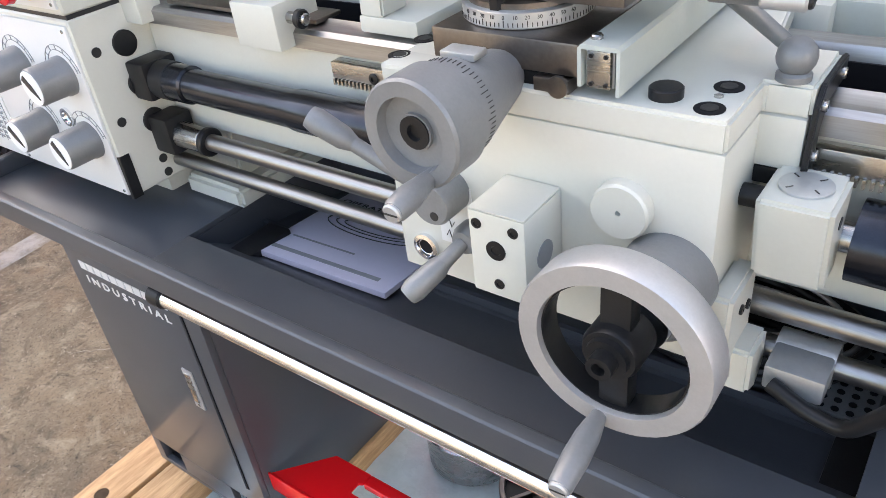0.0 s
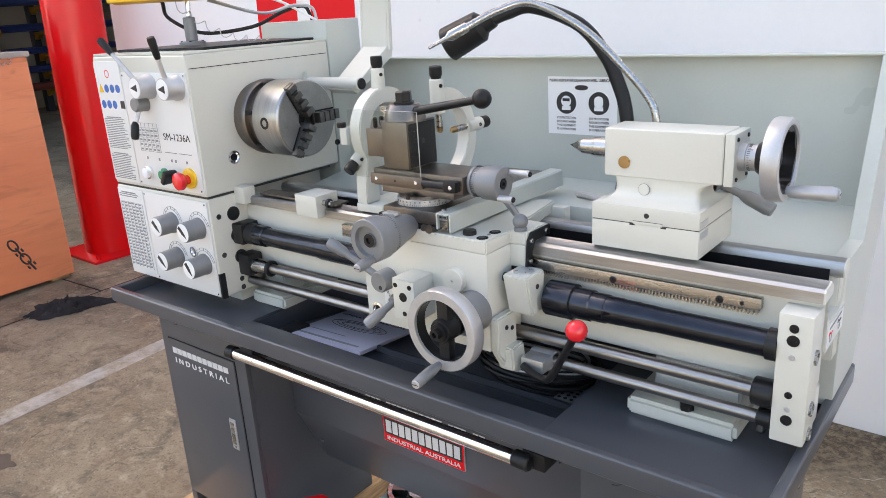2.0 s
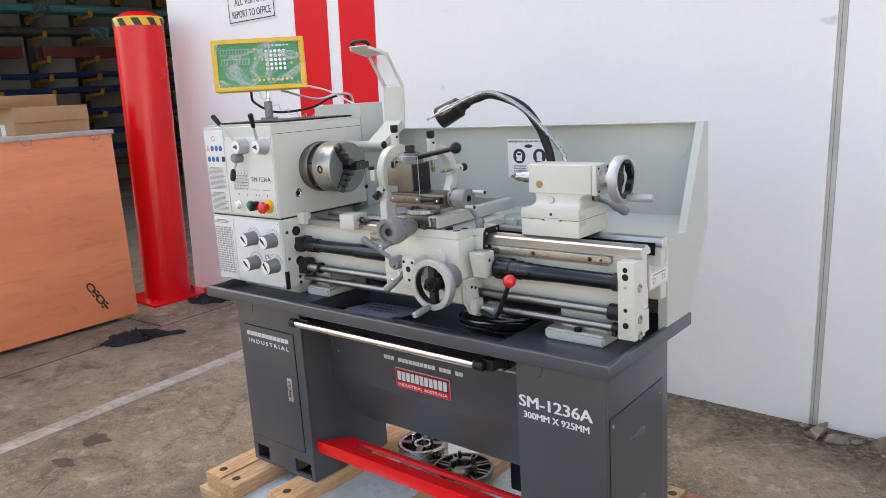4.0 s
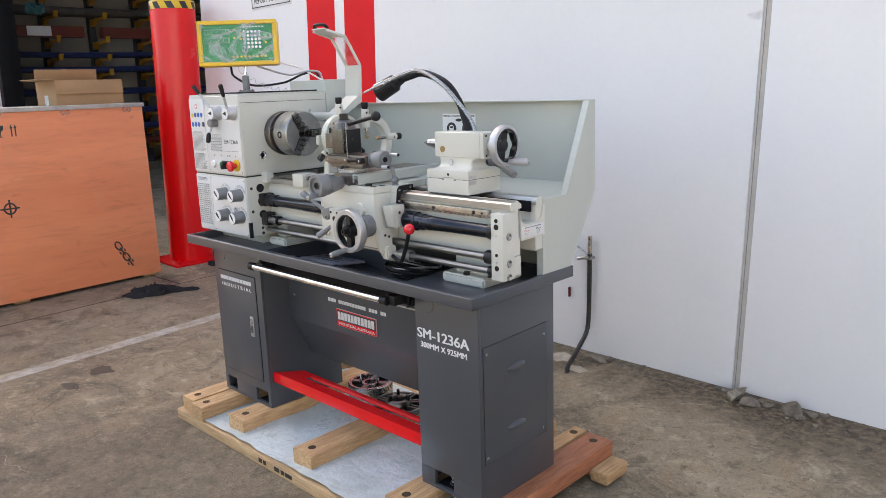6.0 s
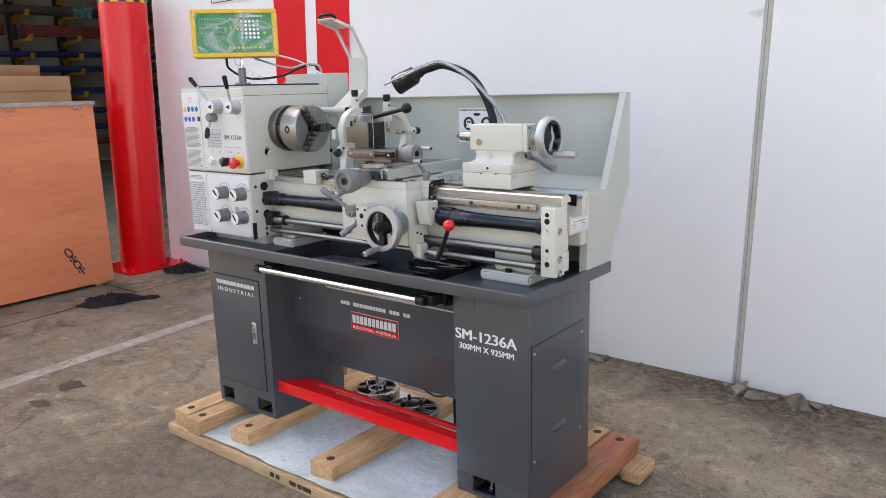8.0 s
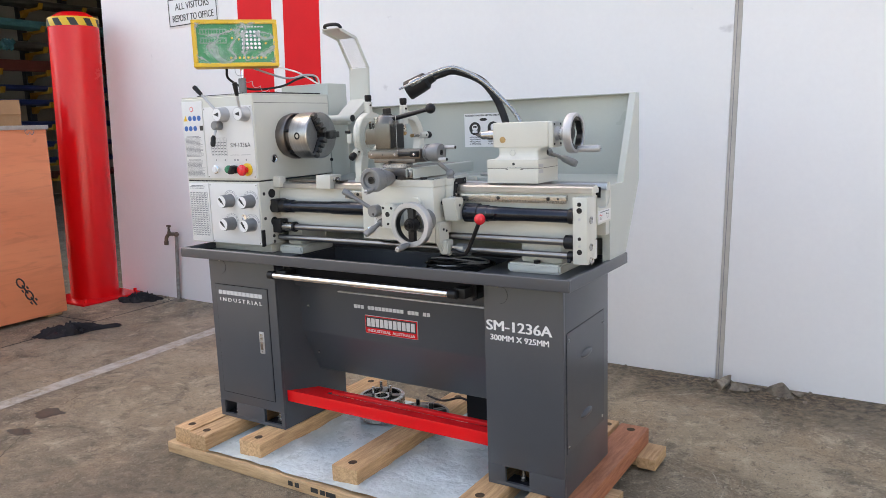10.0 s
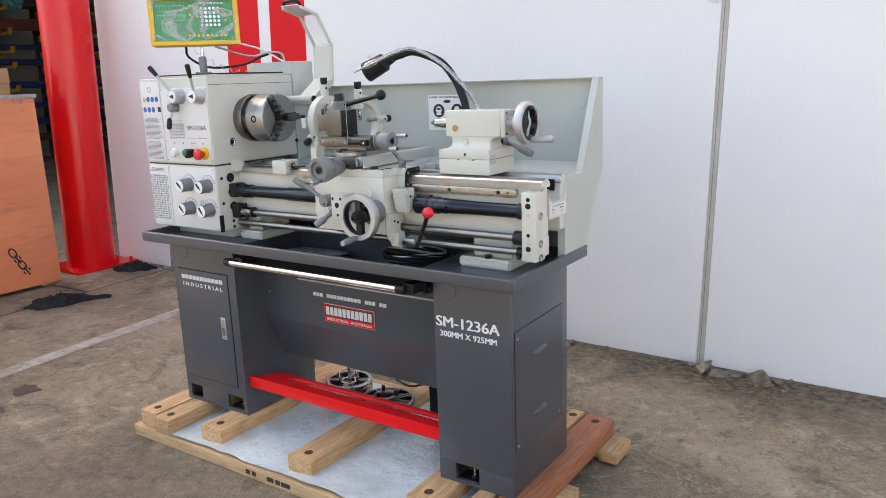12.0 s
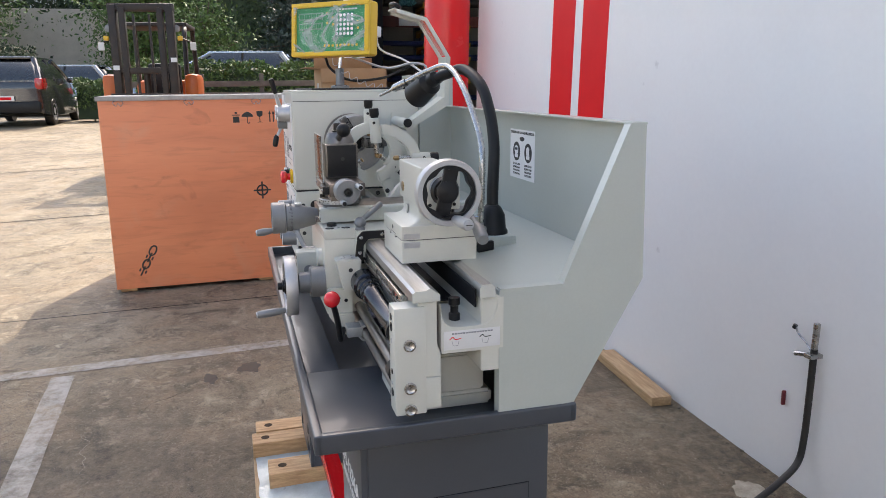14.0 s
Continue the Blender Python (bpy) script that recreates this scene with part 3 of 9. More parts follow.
def rubble():
    """Broken mortar and loose stones along the foot of the wall."""
    stone = mat("broken_mortar", (0.27, 0.23, 0.18), (0.07, 0.056, 0.042), 0.9, scale=22, fine=90, bump=0.8, depth=0.006, var=0.25)
    rnd = random.Random(5)
    spots = [(rnd.gauss(0.84, 0.10), rnd.uniform(1.48, 1.605), rnd.uniform(0.005, 0.013)) for _ in range(18)]
    spots += [(rnd.gauss(1.05, 0.10), rnd.uniform(1.48, 1.605), rnd.uniform(0.005, 0.013)) for _ in range(12)]
    spots += [(rnd.gauss(0.08, 0.09), rnd.uniform(1.44, 1.59), rnd.uniform(0.004, 0.011)) for _ in range(22)]
    spots += [(rnd.uniform(-3.6, 3.5), rnd.uniform(1.585, 1.62), rnd.uniform(0.003, 0.011)) for _ in range(190)]
    spots += [(rnd.gauss(-3.05, 0.12), rnd.uniform(1.54, 1.605), rnd.uniform(0.010, 0.026)) for _ in range(14)]
    spots += [(0.82, 1.535, 0.062), (0.885, 1.515, 0.050), (0.76, 1.57, 0.030), (0.95, 1.545, 0.024), (1.05, 1.54, 0.058), (1.11, 1.57, 0.034), (0.135, 1.525, 0.042), (0.195, 1.565, 0.027)]
    for x, y, r in spots:
        bm = B()
        bmesh.ops.create_icosphere(bm, subdivisions=1 if r < 0.035 else 3, radius=r)
        s = Vector((rnd.uniform(0.8, 1.7), rnd.uniform(0.6, 1.1) if r < 0.035 else 0.6, rnd.uniform(0.35, 0.7) if r < 0.035 else 0.6))
        cuts = [Vector((rnd.uniform(-1, 1), rnd.uniform(-1, 1), rnd.uniform(-0.6, 1))).normalized() for _ in range(9)]
        for v in bm.verts:
            k = 1 + 0.8 * noise.noise(v.co * (1.3 / r) + Vector((x * 9, y * 5, 0))) + (0.25 * noise.noise(v.co * (4 / r)) if r >= 0.035 else 0)
            for d in cuts:
                h = v.co.dot(d) - r * (0.62 if r < 0.035 else 0.48)
                if h > 0:
                    v.co -= d * h
            v.co = Vector((v.co.x * s.x, v.co.y * s.y, v.co.z * s.z)) * (0.75 + 0.25 * k)
        bmesh.ops.rotate(bm, cent=(0, 0, 0), matrix=Matrix.Rotation(rnd.uniform(0, 6), 3, "Z"), verts=bm.verts)
        bmesh.ops.translate(bm, vec=(x, y, r * s.z * 0.55), verts=bm.verts)
        solo("loose_stone", bm, stone, "broken lump of grey-brown mortar by the wall", "stone", "rubble at the wall foot", smooth=12)


rubble()


# ---- crate, carton, rag, plank, taps ----
def crate():
    """Plywood packing crate on edge of the yard: panels, frame, clips, printed handling marks."""
    t = thing("packing_crate", (-3.75, 0.0, 0), "large orange plywood packing crate with black handling marks", "crate")
    p0, p1 = Vector((-3.225, -0.955)), Vector((-3.335, 0.965))
    d = (p1 - p0).normalized()
    ang = math.degrees(math.atan2(d.y, d.x))
    m = pose(p0.x, p0.y, 0, 0, 0, ang)
    L, D, H = (p1 - p0).length, 0.82, 1.27
    bm = B()
    join(bm, box(B(), 0, L, 0, 0.012, 0.025, H - 0.03, 0.001), m)
    part("front_panel", bm, PLY, t)
    part("back_panel", join(B(), box(B(), 0, L, D - 0.012, D, 0.025, H - 0.03, 0.001), m), PLY, t)
    for a in (0.0, L - 0.012):
        part("side_panel", join(B(), box(B(), a + 0.0005, a + 0.0115, 0.0125, D - 0.0125, 0.025, H - 0.03, 0.001), m), PLY, t)
    part("lid", join(B(), box(B(), -0.012, L + 0.012, -0.012, D + 0.012, H - 0.03, H - 0.002, 0.003), m), LID, t, "weathered grey plywood lid")
    for k in range(3):
        part("skid", join(B(), box(B(), 0.02 + k * (L / 2 - 0.07), 0.12 + k * (L / 2 - 0.07), 0.03, D - 0.03, 0.0, 0.026, 0.003), m), PINE, t)
    for k in range(5):
        a = 0.12 + k * (L - 0.24) / 4
        bm = tube(B(), [(a - 0.014, -0.014, H - 0.028), (a - 0.03, -0.015, H - 0.04), (a - 0.014, -0.016, H - 0.062), (a, -0.015, H - 0.045), (a + 0.014, -0.016, H - 0.062), (a + 0.03, -0.015, H - 0.04), (a + 0.014, -0.014, H - 0.028)], 0.0022, 6)
        part("clip", join(B(), bm, m), STEEL, t)

    def ink(bm):
        part("printed_mark", join(B(), bm, m), INK, t)

    y0, y1 = -0.0015, 0.002
    zc = 1.125
    # seal box, umbrella, glass, two arrows
    k = 0.72
    a = 0.828
    ink(box(box(box(B(), a - 0.028 * k, a + 0.028 * k, y0, y1, zc - 0.05 * k, zc + 0.004 * k, 0), a - 0.036 * k, a + 0.036 * k, y0, y1, zc + 0.014 * k, zc + 0.022 * k, 0), a - 0.01 * k, a + 0.01 * k, y0, y1, zc + 0.03 * k, zc + 0.045 * k, 0))
    a = 0.900
    ink(prism(B(), [(x * k + a, z * k + zc) for x, z in ((-0.052, 0), (-0.046, 0.02), (-0.02, 0.04), (0, 0.046), (0.02, 0.04), (0.046, 0.02), (0.052, 0))], y0, y1, "y"))
    ink(tube(B(), [(a, 0, zc + 0.002), (a, 0, zc - 0.036), (a + 0.009, 0, zc - 0.042), (a + 0.013, 0, zc - 0.033)], 0.003, 6))
    a = 0.980
    ink(prism(B(), [(a + x * k, zc + z * k) for x, z in ((-0.028, 0.05), (0.028, 0.05), (0.026, 0.012), (0.004, -0.004), (0.004, -0.045), (0.026, -0.052), (-0.026, -0.052), (-0.004, -0.045), (-0.004, -0.004), (-0.026, 0.012))], y0, y1, "y"))
    for a in (1.045, 1.068):
        ink(box(B(), a - 0.0035, a + 0.0035, y0, y1, zc - 0.036, zc + 0.02, 0))
        ink(prism(B(), [(a - 0.009, zc + 0.016), (a + 0.009, zc + 0.016), (a, zc + 0.038)], y0, y1, "y"))
    # centre-of-gravity mark
    a, z = 0.968, 0.635
    ring = B()
    tube(ring, [(a + 0.034 * math.cos(q), 0.0, z + 0.034 * math.sin(q)) for q in np.linspace(0, 2 * math.pi, 25)], 0.0055, 6, False)
    ink(ring)
    ink(box(B(), a - 0.058, a + 0.058, y0, y1, z - 0.005, z + 0.005, 0))
    ink(box(B(), a - 0.005, a + 0.005, y0, y1, z - 0.058, z + 0.058, 0))
    # chain marks, low down at both ends
    for a, z, sgn in ((0.205, 0.205, -1), (1.665, 0.205, 1)):
        u = Vector((0.030 * sgn, -0.055)) / 0.0627
        v = Vector((-u.y, u.x))
        for i in range(4):
            c = Vector((a, z)) + u * (i - 1.5) * 0.050
            if i % 2 == 0:
                loop = [c + v * 0.020 * math.cos(q) + u * 0.034 * math.sin(q) for q in np.linspace(0.5, 2 * math.pi + 0.5, 21)]
                ink(tube(B(), [(e.x, 0, e.y) for e in loop], 0.0052, 6, False))
            else:
                e0, e1 = c - u * 0.034, c + u * 0.034
                ink(tube(B(), [(e0.x, 0, e0.y), (e1.x, 0, e1.y)], 0.0056, 6, False))
                for sx in (-1, 1):
                    e0, e1 = c + v * 0.019 * sx - u * 0.010, c + v * 0.019 * sx + u * 0.010
                    ink(tube(B(), [(e0.x, 0, e0.y), (e1.x, 0, e1.y)], 0.0056, 6, False))


LID = mat("grey_weathered_ply", (0.48, 0.45, 0.41), (0.33, 0.30, 0.27), 0.7, scale=5, fine=40, bump=0.3)
crate()


def carton():
    """Opened cardboard carton standing on the crate."""
    t = thing("cardboard_carton", (-3.72, 0.72, 1.268), "open brown cardboard carton with raised flap, on the crate", "carton")
    m = pose(-3.72, 0.69, 1.268, 0, 0, 93)
    w, d, h, k = 0.235, 0.17, 0.170, 0.004
    part("wall", join(B(), box(B(), -w, w, -d, -d + k, 0, h, 0.001), m), CARD, t)
    part("wall", join(B(), box(B(), -w, w, d - k, d, 0, h, 0.001), m), CARD, t)
    for s in (-1, 1):
        part("wall", join(B(), box(B(), min(s * w, s * (w - k)), max(s * w, s * (w - k)), -d + k, d - k, 0, h, 0.001), m), CARD, t)
    part("base", join(B(), box(B(), -w + k, w - k, -d + k, d - k, 0.001, k, 0.0), m), CARD, t)
    part("flap", join(B(), box(B(), -w, w * 0.85, 0, k, 0, 0.085, 0.001), m @ pose(0, d - k, h, 12, 0, -2)), CARD, t)
    part("flap", join(B(), box(B(), -w, w, -0.0045, -0.0005, -0.095, 0, 0.001), m @ pose(0, -d, h, -6, 0, 0)), CARD, t)
    part("flap", join(B(), box(B(), -0.10, 0, -d, d, 0, k, 0.001), m @ pose(-w, 0, h, 0, 4, 0)), CARD, t)
    part("tape", join(B(), box(B(), -w - 0.0012, -w + 0.001, -0.03, 0.03, 0.0, 0.07, 0), m), FILM, t)


carton()


def rag(name, c, lx, ly, ang, seed, label, tail=0.0):
    """A crumpled cloth heap: ridged folds, ragged rim, and a trailing twisted end."""
    bm = B()
    n = 64
    g = []
    for i in range(n + 1):
        row = []
        for j in range(n + 1):
            u, v = i / n * 2 - 1, j / n * 2 - 1
            r = max(abs(u), abs(v))
            k = math.sqrt(u * u + v * v) or 1.0
            u, v = u * r / k, v * r / k
            edge = 1 + 0.55 * noise.noise((u * 1.9 + seed, v * 1.9, 1.0)) + 0.30 * noise.noise((u * 5 + seed, v * 5, 4.0))
            fold = abs(noise.noise((u * 2.6 + seed, v * 3.4, 5.0))) * 1.2 + abs(noise.noise((u * 6 + v * 2, v * 7 + seed, 2.0))) * 0.55 + 0.18 * abs(noise.noise((u * 15, v * 15, seed)))
            z = 0.003 + (0.070 * fold + 0.012) * max(0.0, 1 - r * r) ** 0.7 + 0.012 * abs(noise.noise((u * 9, v * 9, seed + 3))) * (1 if r < 0.98 else 0)
            stretch = 1 + tail * max(0.0, u) ** 3 * (1 if abs(v) < 0.6 else 0.2)
            row.append(bm.verts.new((u * lx * edge * stretch, v * ly * edge * (1 - 0.45 * max(0, u)), z if r < 1 else 0.002)))
        g.append(row)
    for i in range(n):
        for j in range(n):
            bm.faces.new((g[i][j], g[i + 1][j], g[i + 1][j + 1], g[i][j + 1]))
    bmesh.ops.transform(bm, matrix=pose(c[0], c[1], 0, 0, 0, ang), verts=bm.verts)
    return solo(name, bm, CLOTH, label, "rag", smooth=40)


CLOTH = mat("black_cloth", (0.010, 0.008, 0.009), (0.026, 0.021, 0.022), 0.9, scale=18, fine=300, bump=0.5, depth=0.002)
rag("rag", (-2.84, 0.66), 0.17, 0.085, 58, 2.0, "crumpled black rag on the concrete", 0.8)
rag("rag", (-3.20, 1.44), 0.15, 0.07, 35, 9.0, "flat black rag near the wall foot")


def plank():
    bm = join(B(), box(B(), -0.29, 0.29, -0.045, 0.045, 0.0, 0.04, 0.003), pose(-0.98, 1.555, 0.001, 0, 0, -3))
    return solo("timber_offcut", bm, PINEX, "short weathered pine offcut lying along the wall", "timber")


plank()


def standpipe():
    """Bent galvanised pipe with wrapped stem and a tap, held to the wall."""
    t = thing("standpipe", (0.017, 1.572, 0), "dark wrapped standpipe with brass tap beside the white wall", "tap")
    part("pipe", tube(B(), [(0.121, 1.325, -0.01), (0.111, 1.345, 0.022), (0.087, 1.42, 0.038), (0.059, 1.51, 0.062), (0.047, 1.587, 0.115), (0.046, 1.605, 0.20), (0.045, 1.610, 0.36), (0.044, 1.612, 0.50)], 0.011, 12), PIPE, t)
    part("stem", rod(B(), (0.044, 1.612, 0.50), (0.044, 1.614, 0.585), 0.010, 0.0105, 14), STEEL, t, "bright metal stem")
    part("clamp", box(B(), 0.029, 0.061, 1.587, 1.634, 0.473, 0.487, 0.003), STEEL, t)
    part("spout", tube(B(), [(0.039, 1.607, 0.48), (0.007, 1.597, 0.475), (-0.013, 1.592, 0.47)], 0.008, 10), STEEL, t)
    part("wire", tube(B(), [(0.044, 1.604, 0.49), (0.007, 1.612, 0.51), (-0.033, 1.612, 0.53), (-0.048, 1.615, 0.55)], 0.003, 6), STEEL, t)
    part("handle", tube(B(), [(-0.048, 1.615, 0.552), (-0.053, 1.612, 0.54)], 0.007, 8), BLACK, t)
    bm = box(B(), -0.083, -0.074, 1.612, 1.625, 0.262, 0.312, 0.003)
    solo("wall_hook", bm, mat("dark_red_plastic", (0.16, 0.012, 0.02), (0.1, 0.01, 0.015), 0.4, bump=0), "small dark red hook screwed into the white wall", "hook")
    pad = mat("pale_cement_spill", (0.50, 0.44, 0.35), (0.30, 0.26, 0.20), 0.9, scale=22, fine=140, bump=0.5, depth=0.003)
    for c, rx, ry, k in (((-0.02, 1.475), 0.07, 0.055, 2.0), ((0.13, 1.385), 0.055, 0.03, 6.0)):
        bm = B()
        top, rim = [], []
        for i in range(32):
            a = 2 * math.pi * i / 32
            s = 1 + 0.5 * noise.noise((math.cos(a) * 1.8 + k, math.sin(a) * 1.8, k))
            rim.append(bm.verts.new((c[0] + rx * s * math.cos(a), c[1] + ry * s * math.sin(a), -0.001)))
            top.append(bm.verts.new((c[0] + rx * s * 0.8 * math.cos(a), c[1] + ry * s * 0.8 * math.sin(a), 0.007)))
        for i in range(32):
            bm.faces.new((rim[i], rim[(i + 1) % 32], top[(i + 1) % 32], top[i]))
        bm.faces.new(top)
        solo("cement_spill", bm, pad, "pale lump of spilt cement round the pipe foot", "cement", smooth=60)


PIPE = mat("black_wrapped_pipe", (0.010, 0.009, 0.009), (0.028, 0.024, 0.022), 0.5, scale=20, fine=150, bump=0.4, depth=0.002)
standpipe()


PIPEGREY = mat("peeling_grey_pipe", (0.30, 0.29, 0.28), (0.12, 0.10, 0.085), 0.7, scale=60, fine=300, bump=0.4, depth=0.002)


def far_tap():
    t = thing("garden_tap", (-2.985, 1.582, 0), "weathered brass tap on a grey pipe by the wall", "tap")
    rusty = mat("dull_brass", (0.16, 0.11, 0.08), (0.09, 0.065, 0.05), 0.5, 0.6, scale=30, fine=200)
    part("pipe", rod(B(), (-2.985, 1.597, 0.0), (-2.935, 1.590, 0.475), 0.013, 0.012), PIPEGREY, t, "peeling grey painted pipe")
    part("elbow", ball(B(), (-2.933, 1.589, 0.478), 0.018, 16), rusty, t)
    part("body", tube(B(), [(-2.933, 1.589, 0.478), (-2.955, 1.574, 0.482), (-2.982, 1.562, 0.478), (-3.000, 1.554, 0.455), (-3.003, 1.552, 0.425)], 0.0125, 10), rusty, t)
    part("outlet", rod(B(), (-3.003, 1.552, 0.432), (-3.004, 1.551, 0.405), 0.0165, 0.015, 14), rusty, t)
    part("spindle", turned(B(), (-2.978, 1.563, 0.480), (0, 0, 1), [(0.014, 0), (0.014, 0.018), (0.009, 0.022), (0.007, 0.055), (0, 0.056)], 14), rusty, t)
    part("handle", box(B(), -3.000, -2.956, 1.558, 1.568, 0.533, 0.546, 0.004), rusty, t)

far_tap()


# ---- pallet and lathe stand ----
PLACE[0] = ASKEW
HOLE = mat("dark_bolt_hole", (0.075, 0.045, 0.022), (0.04, 0.024, 0.012), 0.9, scale=60, fine=200, bump=0.3)


def pallet():
    t = thing("pallet", (0, 0.3, 0), "pine shipping pallet with boards, bearers and drilled ends", "pallet")
    # long boards under, along x
    for y0, y1 in ((-0.10, -0.015), (0.24, 0.33), (0.60, 0.69)):
        part("long_board", box(B(), -0.815, 0.80, y0, y1, 0.0, 0.042, 0.004), PINEX, t)
    # bearers across, along y
    for x0, x1, y0, y1, mt in ((-0.785, -0.695, -0.085, 0.69, PINE), (-0.685, -0.60, -0.10, 0.66, PINE), (-0.475, -0.37, -0.055, 0.69, PINE), (-0.045, 0.06, -0.055, 0.70, PINE), (0.43, 0.53, -0.05, 0.70, PINE), (0.60, 0.655, -0.05, 0.71, PINE), (0.665, 0.765, -0.06, 0.70, HARDWOOD)):
        bm = box(B(), x0, x1, y0, y1, 0.0425, 0.1025, 0.005)
        bearer = part("bearer", bm, mt, t)
        c = (x0 + x1) / 2
        for yy in (y0 + 0.045, y1 - 0.045):
            # flat dark discs stand in for the drilled holes
            part("bolt_hole", turned(B(), (c, yy, 0.1005), (0, 0, 1), [(0, 0), (0.014, 0), (0.0145, 0.0024), (0.0, 0.0026)], 16), HOLE, bearer)
    part("cross_block", box(B(), 0.765, 0.83, 0.56, 0.69, 0.012, 0.052, 0.006), PINE, t)
    # stencilled marks on the front edge
    for x, w in ((-0.20, 0.02), (-0.17, 0.018), (-0.10, 0.03), (-0.06, 0.02), (-0.035, 0.04)):
        part("stencil_mark", box(B(), x, x + w, -0.1012, -0.099, 0.014, 0.030, 0), INK, t)


pallet()


def sheet():
    """Crumpled plastic sheet spread over the pallet boards."""
    bm = B()
    nx, ny = 70, 36
    g = []
    for i in range(nx + 1):
        row = []
        for j in range(ny + 1):
            x, y = -0.66 + 1.26 * i / nx, -0.088 + 0.72 * j / ny
            k = noise.noise((x * 5, y * 5, 0)) * 0.007 + noise.noise((x * 14, y * 14, 3)) * 0.004 + noise.noise((x * 30, y * 30, 7)) * 0.0015
            edge = 0.012 * noise.noise((x * 9, y * 9, 9))
            row.append(bm.verts.new((x + edge, y + edge, 0.052 + k)))
        g.append(row)
    for i in range(nx):
        for j in range(ny):
            bm.faces.new((g[i][j], g[i + 1][j], g[i + 1][j + 1], g[i][j + 1]))
    return solo("plastic_sheet", bm, FILM, "crumpled pale plastic sheet laid over the pallet", "sheet", smooth=60)


sheet()

FY = 0.080  # the front of the cabinets
CZ = 0.1035


def cabinet(root, x0, x1, feet):
    """Folded steel pedestal with foot pockets cut out of its front."""
    bm = B()
    zt = 0.733
    # front sheet around the pockets
    z1, z0 = CZ + 0.062, CZ + 0.012
    cuts = [x0, *[v for f in feet for v in f], x1]
    box(bm, x0, x1, FY, FY + 0.012, z1, zt, 0.002)
    box(bm, x0, x1, FY, FY + 0.012, CZ, z0, 0.001)
    for a, b in zip(cuts[::2], cuts[1::2]):
        box(bm, a, b, FY, FY + 0.012, z0, z1, 0.0005)
    body = part("front_panel", bm, GREY, root)
    part("side_panel", box(B(), x0, x0 + 0.012, FY + 0.012, 0.43, CZ, zt, 0.001), GREY, root)
    part("side_panel", box(B(), x1 - 0.012, x1, FY + 0.012, 0.43, CZ, zt, 0.001), GREY, root)
    part("back_panel", box(B(), x0 + 0.012, x1 - 0.012, 0.418, 0.43, CZ, zt, 0.001), GREY, root)
    part("base_plate", box(B(), x0 + 0.012, x1 - 0.012, FY + 0.012, 0.418, CZ + 0.07, CZ + 0.075, 0), GREY, root)
    for a, b in feet:
        part("pocket", box(B(), a, b, FY + 0.013, FY + 0.06, CZ + 0.001, CZ + 0.012, 0.001), DEEP, body)
        c = (a + b) / 2 + 0.005
        part("foundation_bolt", rod(B(), (c, FY + 0.035, CZ + 0.012), (c, FY + 0.035, CZ + 0.052), 0.006, seg=12), STEEL, body)
        part("nut", turned(B(), (c, FY + 0.035, CZ + 0.013), (0, 0, 1), [(0, 0), (0.011, 0), (0.011, 0.009), (0, 0.009)], 6), STEEL, body)
    return body


STAND = thing("lathe_stand", (0, 0.25, CZ), "dark grey steel lathe stand with two cabinets and chip tray", "stand")
left = cabinet(STAND, -0.712, -0.378, ((-0.690, -0.625), (-0.480, -0.395)))
right = cabinet(STAND, 0.463, 0.712, ((0.52, 0.60),))


